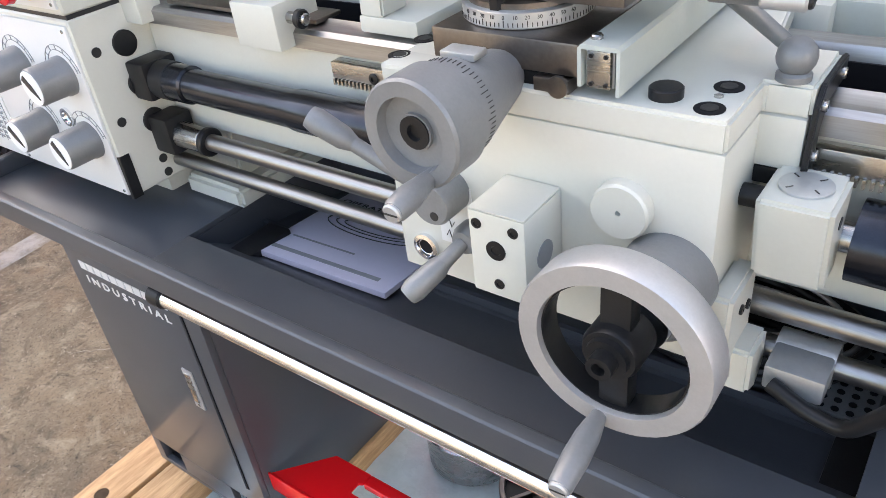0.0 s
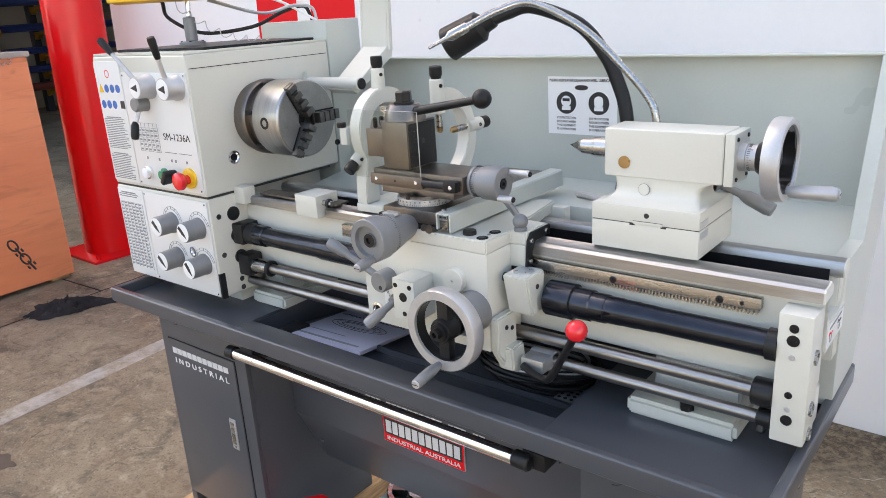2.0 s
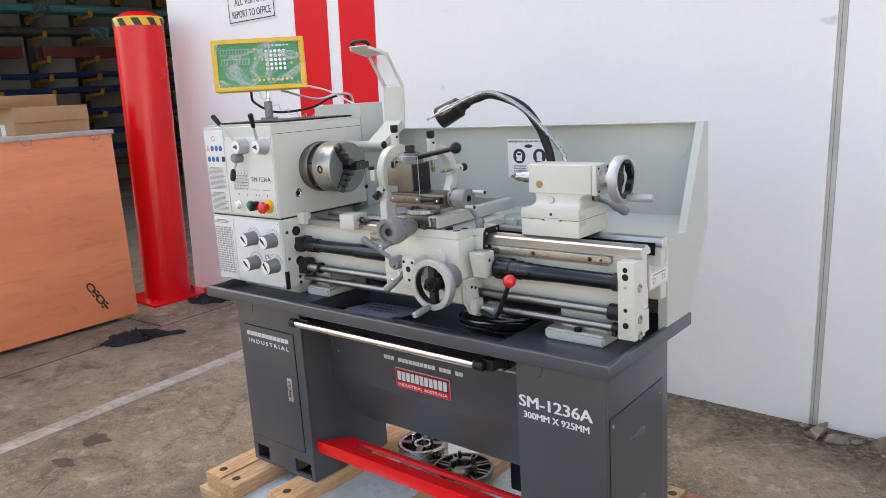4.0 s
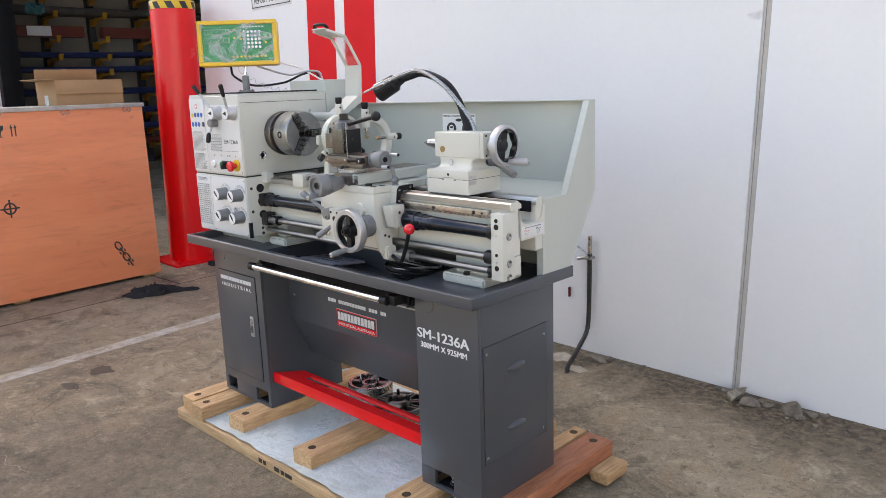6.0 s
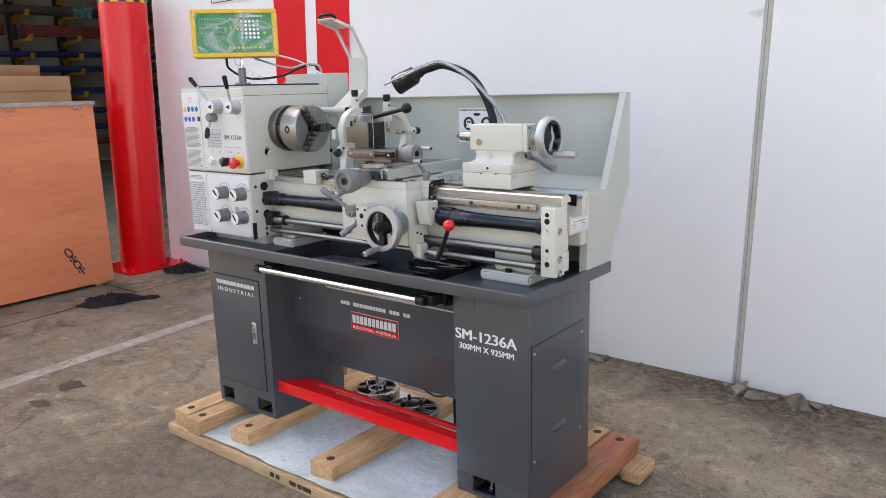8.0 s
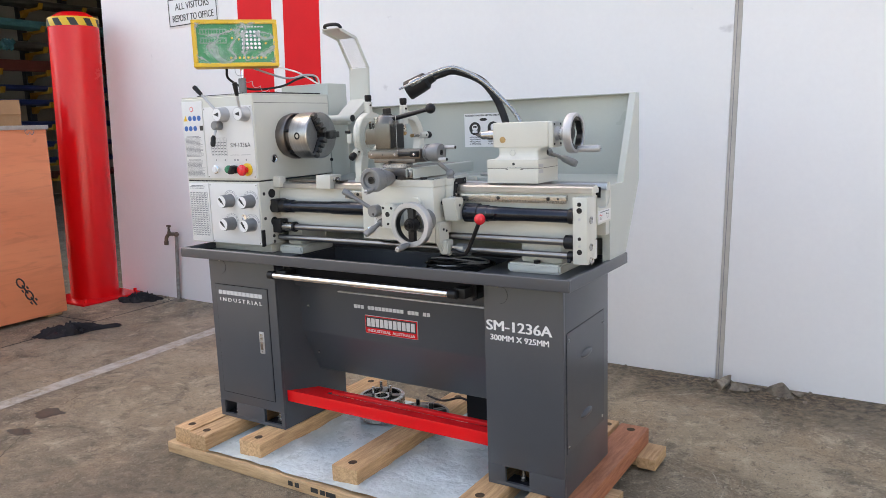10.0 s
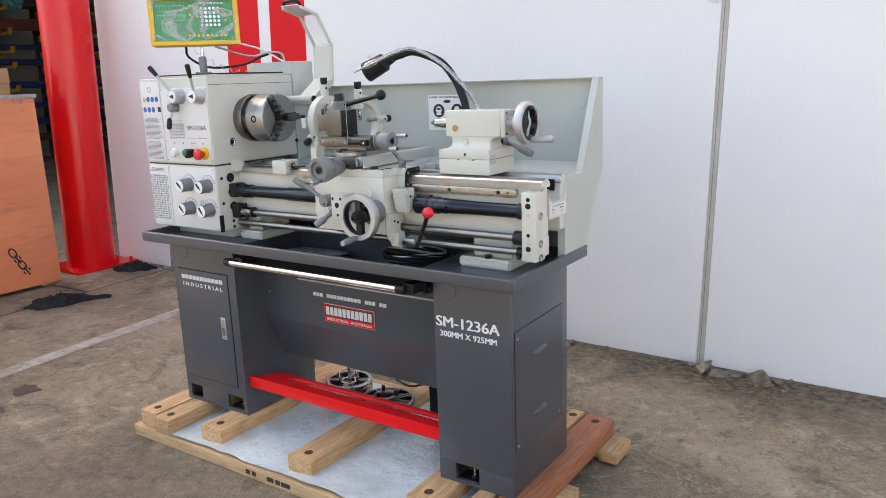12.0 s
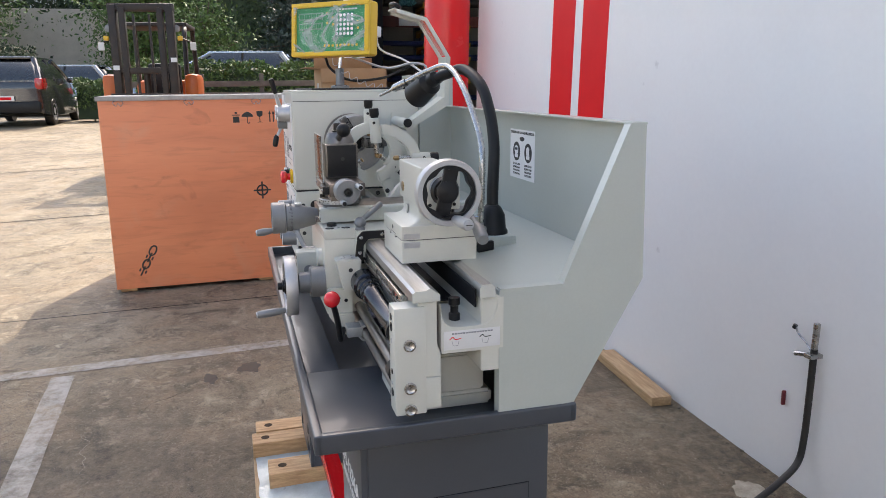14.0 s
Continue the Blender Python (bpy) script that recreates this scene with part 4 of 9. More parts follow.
def cabinet_details():
    # left door with its flush handle
    bm = box(B(), -0.682, -0.418, FY - 0.0035, FY + 0.001, 0.205, 0.622, 0.0015)
    door = part("door", bm, GREY, STAND)
    part("gap", box(B(), -0.6845, -0.4155, FY - 0.0012, FY + 0.0005, 0.2025, 0.6245, 0), DEEP, STAND)
    part("handle_plate", box(B(), -0.470, -0.446, FY - 0.006, FY - 0.003, 0.382, 0.464, 0.004), RIM, door, "satin flush handle")
    part("handle_grip", box(B(), -0.465, -0.452, FY - 0.008, FY - 0.0055, 0.397, 0.457, 0.003), STEEL, door)
    part("handle_screw", screw(B(), (-0.458, FY - 0.006, 0.389), (0, -1, 0), 0.003, 0.001), STEEL, door)
    # lettering: a bar for the maker's name, then the word below
    bm = B()
    for i in range(11):
        box(bm, -0.666 + i * 0.0206, -0.6485 + i * 0.0206, FY - 0.0045, FY - 0.003, 0.587, 0.602, 0)
    part("lettering", bm, BARS, door, "white lettering bars")
    part("lettering", letters("I N D U S T R I A L", 0.0145, front(-0.662, FY - 0.0040, 0.561), 0.0005, 0.0008, 0.215), WHITE, door)
    part("lettering", letters("SM-1236A", 0.031, front(0.4695, FY - 0.0004, 0.5835), 0.0015, 0.0008, 0.206), WHITE, right)
    part("lettering", letters("300MM X 925MM", 0.0178, front(0.4815, FY - 0.0004, 0.5540), 0.0008, 0.0008, 0.185), WHITE, right)
    # round knock-outs with a screw
    for body, x in ((left, -0.648), (right, 0.515)):
        bm = tube(B(), [(x + 0.026 * math.cos(q), FY - 0.0003, 0.690 + 0.026 * math.sin(q)) for q in np.linspace(-1.5, 1.7, 18)], 0.0006, 4, False)
        part("cover_seam", bm, DEEP, body)
        part("cover_screw", screw(B(), (x - 0.006, FY, 0.713), (0, -1, 0), 0.0028, 0.0015), STEEL, body)
    # end cover of the right cabinet
    X = 0.712
    cover = part("end_cover", prism(B(), [(0.098, 0.237), (0.392, 0.237), (0.392, 0.597), (0.098, 0.592)], X - 0.001, X + 0.0022, "x", 0.0008), GREY, right)
    part("cover_gap", prism(B(), [(0.0972, 0.2362), (0.3928, 0.2362), (0.3928, 0.5978), (0.0972, 0.5928)], X - 0.001, X + 0.0009, "x"), DEEP, right)
    for yy, zz in ((0.110, 0.571), (0.108, 0.255), (0.375, 0.562), (0.373, 0.256)):
        part("cover_screw", screw(B(), (X + 0.0022, yy, zz), (1, 0, 0), 0.005, 0.003), STEEL, cover)
    for zz in (0.500, 0.315):
        bm = B()
        t = bmesh.new()
        bmesh.ops.create_uvsphere(t, u_segments=20, v_segments=10, radius=1)
        for v in t.verts:
            v.co = Vector((X + 0.0018 + max(0, v.co.x) * 0.010, 0.241 + v.co.y * 0.043, zz + v.co.z * 0.0125))
        join(bm, t)
        part("louvre", bm, GREY, cover)


cabinet_details()


def tray():
    """Pressed chip tray: folded rim, floor with a deep well in the middle."""
    x0, x1, y0, y1, zb, zt = -0.763, 0.765, -0.002, 0.461, 0.733, 0.768
    wx0, wx1, wy0, wy1 = -0.335, 0.417, 0.087, 0.36
    for a in ((x0, x1, y0, y0 + 0.016), (x0, x1, y1 - 0.016, y1)):
        part("tray_rim", box(B(), *a, zb, zt, 0.005, None, 3), GREY, STAND)
    for a, b in ((x0, x0 + 0.016), (x1 - 0.016, x1)):
        part("tray_rim", box(B(), a, b, y0 + 0.003, y1 - 0.003, zb, zt - 0.0006, 0.005, None, 3), GREY, STAND)
    for a in ((x0 + 0.012, wx0, y0 + 0.012, y1 - 0.012), (wx1, x1 - 0.012, y0 + 0.012, y1 - 0.012), (wx0, wx1, y0 + 0.012, wy0), (wx0, wx1, wy1, y1 - 0.012)):
        part("tray_floor", box(B(), *a, 0.734, 0.742, 0.0006), GREY, STAND)
    d = 0.664
    slope = [(wy0, 0.7335), (0.138, 0.698), (wy1, d), (wy1, d - 0.005), (0.136, 0.693), (wy0, 0.7285)]
    part("well_floor", prism(B(), slope, wx0, wx1, "x"), GREY, STAND, "sloping pressed well of the tray")
    for a in ((wx0 - 0.004, wx0, wy0, wy1), (wx1, wx1 + 0.004, wy0, wy1), (wx0, wx1, wy1, wy1 + 0.004)):
        part("well_side", box(B(), *a, d - 0.005, 0.7335, 0.0), GREY, STAND)


tray()


def pan():
    """Front apron sheet between the cabinets, with the drawer slot, plate and writing."""
    y = 0.198
    fold = [(y, 0.70), (y, 0.455), (y + 0.003, 0.446), (0.279, 0.284), (0.284, 0.279), (0.300, 0.279), (0.300, 0.283), (0.287, 0.283), (0.283, 0.287), (y + 0.008, 0.448), (y + 0.006, 0.455), (y + 0.006, 0.70)]
    p = part("apron_sheet", prism(B(), fold, -0.372, 0.462, "x"), GREY, STAND)
    part("drawer_edge", box(B(), -0.184, 0.463, y - 0.012, y - 0.001, 0.612, 0.617, 0.001), RIM, STAND, "bright drawer edge")
    part("drawer_front", box(B(), -0.378, 0.463, y - 0.02, y - 0.0005, 0.622, 0.69, 0.002), GREY, STAND)
    for x, z in ((-0.336, 0.545), (0.30, 0.66), (-0.338, 0.66)):
        part("apron_screw", screw(B(), (x, y - 0.0005 if z < 0.62 else y - 0.02, z), (0, -1, 0), 0.005, 0.003), STEEL, p)
    part("apron_screw", screw(B(), (-0.336, 0.2395, 0.362), (0, -0.9, -0.43), 0.005, 0.003), STEEL, p)
    bm = B()
    for i in range(21):
        if i not in (3, 14, 18):
            box(bm, -0.122 + i * 0.0152, -0.1095 + i * 0.0152, y - 0.0016, y - 0.0005, 0.5605, 0.5730, 0)
    part("lettering", bm, BARS, p, "white lettering bars")
    part("name_plate", box(B(), -0.074, 0.145, y - 0.004, y, 0.4770, 0.5410, 0.002), RIM, p, "red and black name plate with silver border")
    part("plate_border", box(B(), -0.0725, 0.1435, y - 0.0045, y - 0.0035, 0.4785, 0.5395, 0.001), REDSTRIPE, p)
    part("plate_field", box(B(), -0.069, 0.140, y - 0.0050, y - 0.0040, 0.4975, 0.5365, 0), INK, p)
    bm = B()
    for i in range(11):
        box(bm, -0.064 + i * 0.0184, -0.0495 + i * 0.0184, y - 0.0062, y - 0.0048, 0.5025, 0.5315, 0.001)
    part("lettering", bm, BARS, p)
    part("lettering", letters("INDUSTRIAL AUSTRALIA", 0.0098, front(-0.064, y - 0.0051, 0.4835), 0.0002, 0.0006, 0.198), BARS, p)


pan()


def safety_rail():
    """Chromed grab rail under the tray edge, on black end blocks and a slotted carrier."""
    z, y = 0.693, 0.023
    t = thing("brake_rail", (0, y, z - 0.02), "chromed round rail with black end caps under the tray", "rail")
    part("tube", rod(B(), (-0.325, y, z), (0.384, y, z), 0.0115, seg=28), CHROME, t)
    for x0, x1 in ((-0.345, -0.318), (0.378, 0.409)):
        part("end_cap", rod(B(), (x0, y, z), (x1, y, z), 0.0145, seg=20, bev=0.003), RUBBER, t)
    for x in (-0.30, 0.402):
        part("bracket", box(B(), x - 0.012, x + 0.028, y + 0.006, FY + 0.112, z - 0.014, z + 0.016, 0.003), BLACK, t)
    part("carrier", box(B(), -0.30, 0.44, y + 0.055, y + 0.065, z - 0.02, z + 0.036, 0.002), DEEP, t)


safety_rail()


def foot_bar():
    """Red chequer-plate foot brake bar between the cabinets."""
    t = thing("foot_brake", (0.04, 0.13, 0.20), "long glossy red foot brake bar with chequered top", "pedal")
    part("front_plate", box(B(), -0.376, 0.461, 0.100, 0.104, 0.208, 0.250, 0.0015), REDGLOSS, t)
    part("tread", prism(B(), [(-0.374, 0.1045), (0.461, 0.1045), (0.461, 0.145), (-0.232, 0.145), (-0.232, 0.164), (-0.225, 0.167), (-0.225, 0.189), (-0.302, 0.189)], 0.243, 0.2478, "z", 0.001), REDGLOSS, t)
    part("back_bar", box(B(), -0.2245, 0.461, 0.167, 0.189, 0.236, 0.2485, 0.004, None, 3), REDGLOSS, t)
    bm = B()
    for i in range(46):
        for j in range(2):
            m = pose(-0.20 + i * 0.0140, 0.118 + j * 0.015, 0.2477, 0, 0, 45 if (i + j) % 2 else -45)
            box(bm, -0.0050, 0.0050, -0.0011, 0.0011, 0, 0.0009, 0.0004, m, 1)
    tagged(part("tread_pattern", bm, REDGLOSS, t), kind="stuff")


foot_bar()


def spare_chuck():
    """Four-jaw chuck, back side up, lying on the sheeted pallet."""
    x, y, z, r, h = -0.212, 0.445, 0.060, 0.090, 0.086
    t = thing("spare_chuck", (x, y, z), "bright steel four-jaw chuck lying back side up on the pallet", "chuck")
    part("body", turned(B(), (x, y, z), (0, 0, 1), [(0, 0), (r, 0), (r, h - 0.003), (r - 0.003, h), (r * 0.84, h), (r * 0.82, h - 0.022), (r * 0.42, h - 0.022), (r * 0.40, h - 0.004), (r * 0.26, h - 0.004), (r * 0.25, h - 0.03), (0, h - 0.03)], 48), STEEL, t)
    part("recess", turned(B(), (x, y, z + h - 0.0215), (0, 0, 1), [(r * 0.43, 0), (r * 0.815, 0), (r * 0.815, 0.001), (r * 0.43, 0.001)], 48), BLACK, t)
    for k in range(4):
        m = pose(x, y, z, 0, 0, 90 * k + 28)
        part("rib", box(B(), r * 0.38, r * 0.86, -0.011, 0.011, h - 0.024, h - 0.001, 0.002, m), TOOL, t)
    for k in range(3):
        p = pose(x, y, z, 0, 0, 120 * k + 250) @ Vector((r * 0.42, 0, h - 0.006))
        part("mounting_stud", rod(B(), p, p + Vector((0, 0, 0.046)), 0.0058, 0.0058, 16), CHROME, t, "bright mounting stud")


def faceplate():
    """Slotted cast-iron faceplate with a raised boss and three lugs."""
    x, y, z, r = -0.006, 0.412, 0.1030, 0.106
    t = thing("faceplate", (x, y, z), "dark slotted cast-iron faceplate with three lugs, lying on a bearer", "faceplate")
    part("rim", turned(B(), (x, y, z), (0, 0, 1), [(r * 0.90, 0), (r, 0), (r, 0.017), (r - 0.002, 0.019), (r * 0.91, 0.019), (r * 0.90, 0.017), (r * 0.90, 0)], 56), TOOL, t)
    part("web", turned(B(), (x, y, z), (0, 0, 1), [(0, 0.001), (r * 0.905, 0.001), (r * 0.905, 0.006), (0, 0.006)], 48), BLACK, t)
    for k in range(8):
        m = pose(x, y, z, 0, 0, 45 * k + 10)
        for s in (-0.0085, 0.0085):
            part("slot_rail", box(B(), r * 0.45, r * 0.92, s - 0.0034, s + 0.0034, 0.005, 0.0185, 0.001, m), TOOL, t)
    part("boss", turned(B(), (x, y, z), (0, 0, 1), [(0.050, 0.004), (0.050, 0.018), (0.046, 0.034), (0.044, 0.036), (0.031, 0.036), (0.029, 0.033), (0.029, 0.010), (0, 0.010)], 40), TOOL, t)
    for k in range(3):
        m = pose(x, y, z, 0, 0, 120 * k + 20)
        part("lug", box(B(), 0.032, 0.048, -0.006, 0.006, 0.033, 0.056, 0.003, m), BLACK, t)


spare_chuck()
faceplate()
c = thing("loose_cable", (0.08, 0.5, 0.104), "thin black cable looped behind the chuck on the pallet", "cable")
part("flex", tube(B(), [(-0.10, 0.60, 0.108), (-0.03, 0.57, 0.112), (0.02, 0.55, 0.125), (0.09, 0.54, 0.150), (0.15, 0.53, 0.140), (0.19, 0.50, 0.112), (0.21, 0.47, 0.106)], 0.0045, 8), RUBBER, c)
bm = box(B(), 0.20, 0.40, 0.40, 0.56, 0.11, 0.33, 0.006)
solo("coolant_box", bm, DEEP, "black coolant tank under the lathe stand", "tank")


# ---- the lathe: headstock and bed ----
AX_Y, AX_Z = 0.252, 1.148  # the spindle's axis
HX = -0.420                # right face of the headstock
LATHE = thing("metal_lathe", (0, 0.25, 0.742), "cream painted engine lathe with headstock, bed and gearbox", "lathe")


def headstock():
    up = part("headstock", box(B(), -0.787, HX, 0.080, 0.471, 1.008, 1.303, 0.006, None, 3), CREAM, LATHE)
    part("top_cover", box(B(), -0.785, HX - 0.002, 0.082, 0.470, 1.303, 1.308, 0.002), CREAM, up)
    bm = B()
    box(bm, HX - 0.0005, HX + 0.0008, 0.085, 0.465, 1.2745, 1.276, 0)
    part("cover_seam", bm, INK, up)
    part("rubber_mat", prism(B(), [(-0.745, 0.120), (-0.445, 0.145), (-0.430, 0.44), (-0.70, 0.462), (-0.75, 0.33)], 1.308, 1.3135, "z", 0.001), RUBBER, up, "black ribbed rubber mat")
    low = part("gearbox", box(B(), -0.787, HX, 0.080, 0.190, 0.778, 1.004, 0.005, None, 3), CREAM, LATHE)
    part("gearbox_back", box(B(), -0.787, HX - 0.04, 0.1905, 0.44, 0.778, 1.0035, 0.005), CREAM, LATHE)
    part("headstock_foot", box(B(), -0.765, HX - 0.03, 0.150, 0.430, 0.7425, 0.7775, 0.004), CREAM, LATHE)
    part("split_line", box(B(), -0.785, HX - 0.0015, 0.083, 0.44, 1.0035, 1.0085, 0), INK, LATHE)
    # printed front panels
    p1 = part("control_panel", box(B(), -0.670, HX - 0.004, 0.0765, 0.0805, 1.016, 1.268, 0.0015), PANEL, up)
    p0 = part("chart_panel", box(B(), -0.783, -0.674, 0.0768, 0.0805, 1.016, 1.292, 0.0015), PANEL, up)
    p2 = part("selector_panel", box(B(), -0.670, HX - 0.004, 0.0765, 0.0805, 0.782, 0.998, 0.0015), PANEL, low)
    p3 = part("feed_chart", box(B(), -0.783, -0.674, 0.0768, 0.0805, 0.782, 0.998, 0.0015), PANEL, low)
    y = 0.0758
    rnd = random.Random(11)

    def text_block(bm, x0, x1, z1, rows, pitch, heads=()):
        """Rows of small words as bars, with gaps and ragged ends."""
        for k in range(rows):
            zz, x = z1 - k * pitch, x0 + (0.010 if k in heads else 0)
            end = x1 - (0.02 if k in heads else rnd.uniform(0, 0.018))
            while x < end:
                w = min(rnd.uniform(0.004, 0.012), end - x)
                box(bm, x, x + w, y + 0.0003, y + 0.0016, zz - pitch * (0.62 if k in heads else 0.42), zz, 0)
                x += w + 0.0016
        return bm

    part("print", text_block(text_block(B(), -0.776, -0.682, 1.168, 18, 0.0042, (0,)), -0.776, -0.682, 1.084, 15, 0.0042, (0,)), FAINT, p0)
    bm = text_block(B(), -0.776, -0.684, 0.990, 3, 0.005, (0,))
    for k in range(20):
        zz = 0.965 - k * 0.0082
        for c in range(6):
            w = rnd.uniform(0.007, 0.012)
            box(bm, -0.775 + c * 0.0152, -0.775 + c * 0.0152 + w, y + 0.0003, y + 0.0016, zz - 0.0046, zz - 0.0016, 0)
        box(bm, -0.777, -0.683, y + 0.0003, y + 0.0016, zz - 0.0004, zz, 0)
    for c in range(7):
        box(bm, -0.777 + c * 0.0156, -0.7766 + c * 0.0156, y + 0.0003, y + 0.0016, 0.801, 0.965, 0)
    part("print", bm, FAINT, p3)
    # safety pictograms
    for i in range(3):
        part("pictogram", turned(B(), (-0.742 + i * 0.024, y + 0.0010, 1.232), (0, -1, 0), [(0, 0.0004), (0.0095, 0.0004), (0.0095, 0)], 20), BLUE, p0)
        part("pictogram", turned(B(), (-0.766 + i * 0.024, y + 0.0010, 1.196), (0, -1, 0), [(0, 0.0004), (0.0095, 0.0004), (0.0095, 0)], 20), BLUE, p0)
    part("pictogram", prism(B(), [(-0.776, 1.223), (-0.755, 1.223), (-0.7655, 1.242)], y, y + 0.0016, "y"), YELLOW, p0)
    part("pictogram", turned(B(), (-0.73, y + 0.0010, 1.265), (0, -1, 0), [(0.007, 0.0004), (0.009, 0.0004), (0.009, 0)], 20), REDSTRIPE, p0)
    part("pictogram", box(B(), -0.692, -0.676, y, y + 0.0016, 1.188, 1.205, 0), INK, p0)
    # model lettering and speed table
    part("lettering", letters("SM-1236A", 0.0155, front(-0.541, y + 0.0006, 1.126), 0.0004, 0.0008, 0.098), INK, p1)
    bm = B()
    for k in range(7):
        box(bm, -0.640, -0.560, y + 0.0002, y + 0.0016, 1.096 + k * 0.0105, 1.0966 + k * 0.0105, 0)
    for k in range(6):
        box(bm, -0.640 + k * 0.016, -0.6393 + k * 0.016, y + 0.0002, y + 0.0016, 1.096, 1.1595, 0)
    for k in range(5):
        for q in range(5):
            box(bm, -0.637 + k * 0.016, -0.628 + k * 0.016, y + 0.0002, y + 0.0016, 1.099 + q * 0.0105, 1.103 + q * 0.0105, 0)
    for x in (-0.545, -0.49):
        box(bm, x, x + 0.045, y + 0.0002, y + 0.0016, 1.098, 1.0995, 0)
    for x in (-0.622, -0.575, -0.527, -0.512, -0.47):
        box(bm, x, x + 0.006, y + 0.0002, y + 0.0016, 1.078, 1.084, 0)
    part("print", bm, FAINT, p1)
    for z0, z1, sub in ((1.016, 1.268, p1), (0.782, 0.998, p2)):
        for x in (-0.664, HX - 0.010):
            for z in (z0 + 0.006, z1 - 0.006):
                part("panel_screw", screw(B(), (x, 0.0765, z), (0, -1, 0), 0.0022, 0.0012), STEEL, sub)
    # push buttons, selector, emergency stop
    rod_ = lambda x, z, r, d, yy=0.0765: turned(B(), (x, yy, z), (0, -1, 0), [(0, d), (r * 0.8, d), (r, d * 0.8), (r, 0)], 24)
    part("button_ring", rod_(-0.620, 1.048, 0.015, 0.008), CHROME, p1)
    part("push_button", rod_(-0.620, 1.048, 0.0115, 0.007, 0.0685), WHITE, p1, "white push button")
    part("button_ring", rod_(-0.557, 1.048, 0.0145, 0.006), GREEN, p1)
    part("push_button", rod_(-0.557, 1.048, 0.011, 0.008, 0.0705), GREEN, p1, "green push button")
    part("selector_base", rod_(-0.522, 1.048, 0.014, 0.008), RUBBER, p1)
    part("selector_switch", box(B(), -0.006, 0.006, -0.024, 0, -0.016, 0.016, 0.003, pose(-0.522, 0.070, 1.048, 0, 35, 0)), RUBBER, p1)
    part("stop_collar", rod_(-0.462, 1.048, 0.022, 0.008), YELLOW, p1, "yellow emergency stop collar")
    part("stop_button", turned(B(), (-0.462, 0.0685, 1.047), (0, -1, 0), [(0, 0.03), (0.012, 0.03), (0.0185, 0.026), (0.0195, 0.018), (0.016, 0.012), (0.010, 0.008), (0.010, 0)], 28), REDBALL, p1, "red mushroom stop button")
    # four selector knobs with pointers and scales
    for x, z, a in ((-0.563, 0.937, 225), (-0.461, 0.937, 225), (-0.564, 0.855, 225), (-0.461, 0.854, 235)):
        k = part("knob", turned(B(), (x, 0.0765, z), (0, -1, 0), [(0.024, 0), (0.024, 0.006), (0.0225, 0.009), (0.0225, 0.040), (0.021, 0.0425), (0, 0.0425)], 32), CAST, p2)
        part("knob_face", turned(B(), (x, 0.034, z), (0, -1, 0), [(0.0205, 0), (0.0205, 0.0008), (0, 0.0008)], 28), WHITE, p2, "bright knob face")
        m = pose(x, 0.0328, z, 0, a, 0)
        part("pointer", join(B(), prism(B(), [(-0.017, 0.0), (0.0, 0.0042), (0.0165, 0.0042), (0.0165, -0.0042), (0.0, -0.0042)], -0.0006, 0.0006, "y"), m), INK, p2)
        bm = tube(B(), [(x + 0.031 * math.cos(q), 0.0762, z + 0.031 * math.sin(q)) for q in np.linspace(0.2, 2.9, 18)], 0.0005, 4, False)
        tube(bm, [(x + 0.037 * math.cos(q), 0.0762, z + 0.037 * math.sin(q)) for q in np.linspace(0.2, 2.9, 18)], 0.0005, 4, False)
        for q in np.linspace(0.3, 2.8, 7):
            tube(bm, [(x + r * math.cos(q), 0.0762, z + r * math.sin(q)) for r in (0.031, 0.037)], 0.0006, 4, False)
        part("dial_print", bm, FAINT, p2)
    part("sight_glass", turned(B(), (-0.497, 0.0765, 0.878), (0, -1, 0), [(0, 0.001), (0.008, 0.001), (0.009, 0.004), (0.012, 0.004), (0.012, 0)], 24), CHROME, p2)
    # speed levers
    for x, z, ex, ez, ey in ((-0.558, 1.240, -0.662, 1.341, 0.040), (-0.455, 1.239, -0.441, 1.341, 0.026)):
        part("lever_hub", turned(B(), (x, 0.0765, z), (0, -1, 0), [(0.026, 0), (0.026, 0.008), (0.0235, 0.012), (0.0225, 0.036), (0, 0.036)], 32), RIM, up)
        part("hub_face", turned(B(), (x, 0.0405, z), (0, -1, 0), [(0.0205, 0), (0.0205, 0.0008), (0, 0.0008)], 24), WHITE, up)
        part("pointer", prism(B(), [(x - 0.014, z), (x + 0.009, z + 0.0075), (x + 0.009, z - 0.0075)], 0.0385, 0.0405, "y"), INK, up)
        d = Vector((ex - x, ey - 0.055, ez - z))
        part("lever_arm", rod(B(), (x, 0.055, z), Vector((x, 0.055, z)) + d, 0.0052, 0.0042), RIM, up)
        e = Vector((x, 0.055, z)) + d
        part("lever_grip", turned(B(), e - d * 0.05, d, [(0.0058, -0.038), (0.0070, -0.030), (0.0085, 0.0), (0.0072, 0.006), (0, 0.008)], 20), RUBBER, up, "black plastic grip")
    x, z = -0.586, 1.203
    part("lever_hub", turned(B(), (x, 0.0765, z), (0, -1, 0), [(0.016, 0), (0.016, 0.026), (0.013, 0.030), (0, 0.030)], 24), CAST, up)
    part("lever_arm", rod(B(), (x, 0.058, z - 0.01), (x + 0.004, 0.040, z - 0.045), 0.005, 0.004), RIM, up)
    part("lever_grip", turned(B(), (x + 0.002, 0.042, z - 0.034), (0.02, -0.2, -1), [(0.004, 0), (0.0085, 0.008), (0.009, 0.03), (0.007, 0.038), (0, 0.04)], 20), RUBBER, up, "black plastic grip")
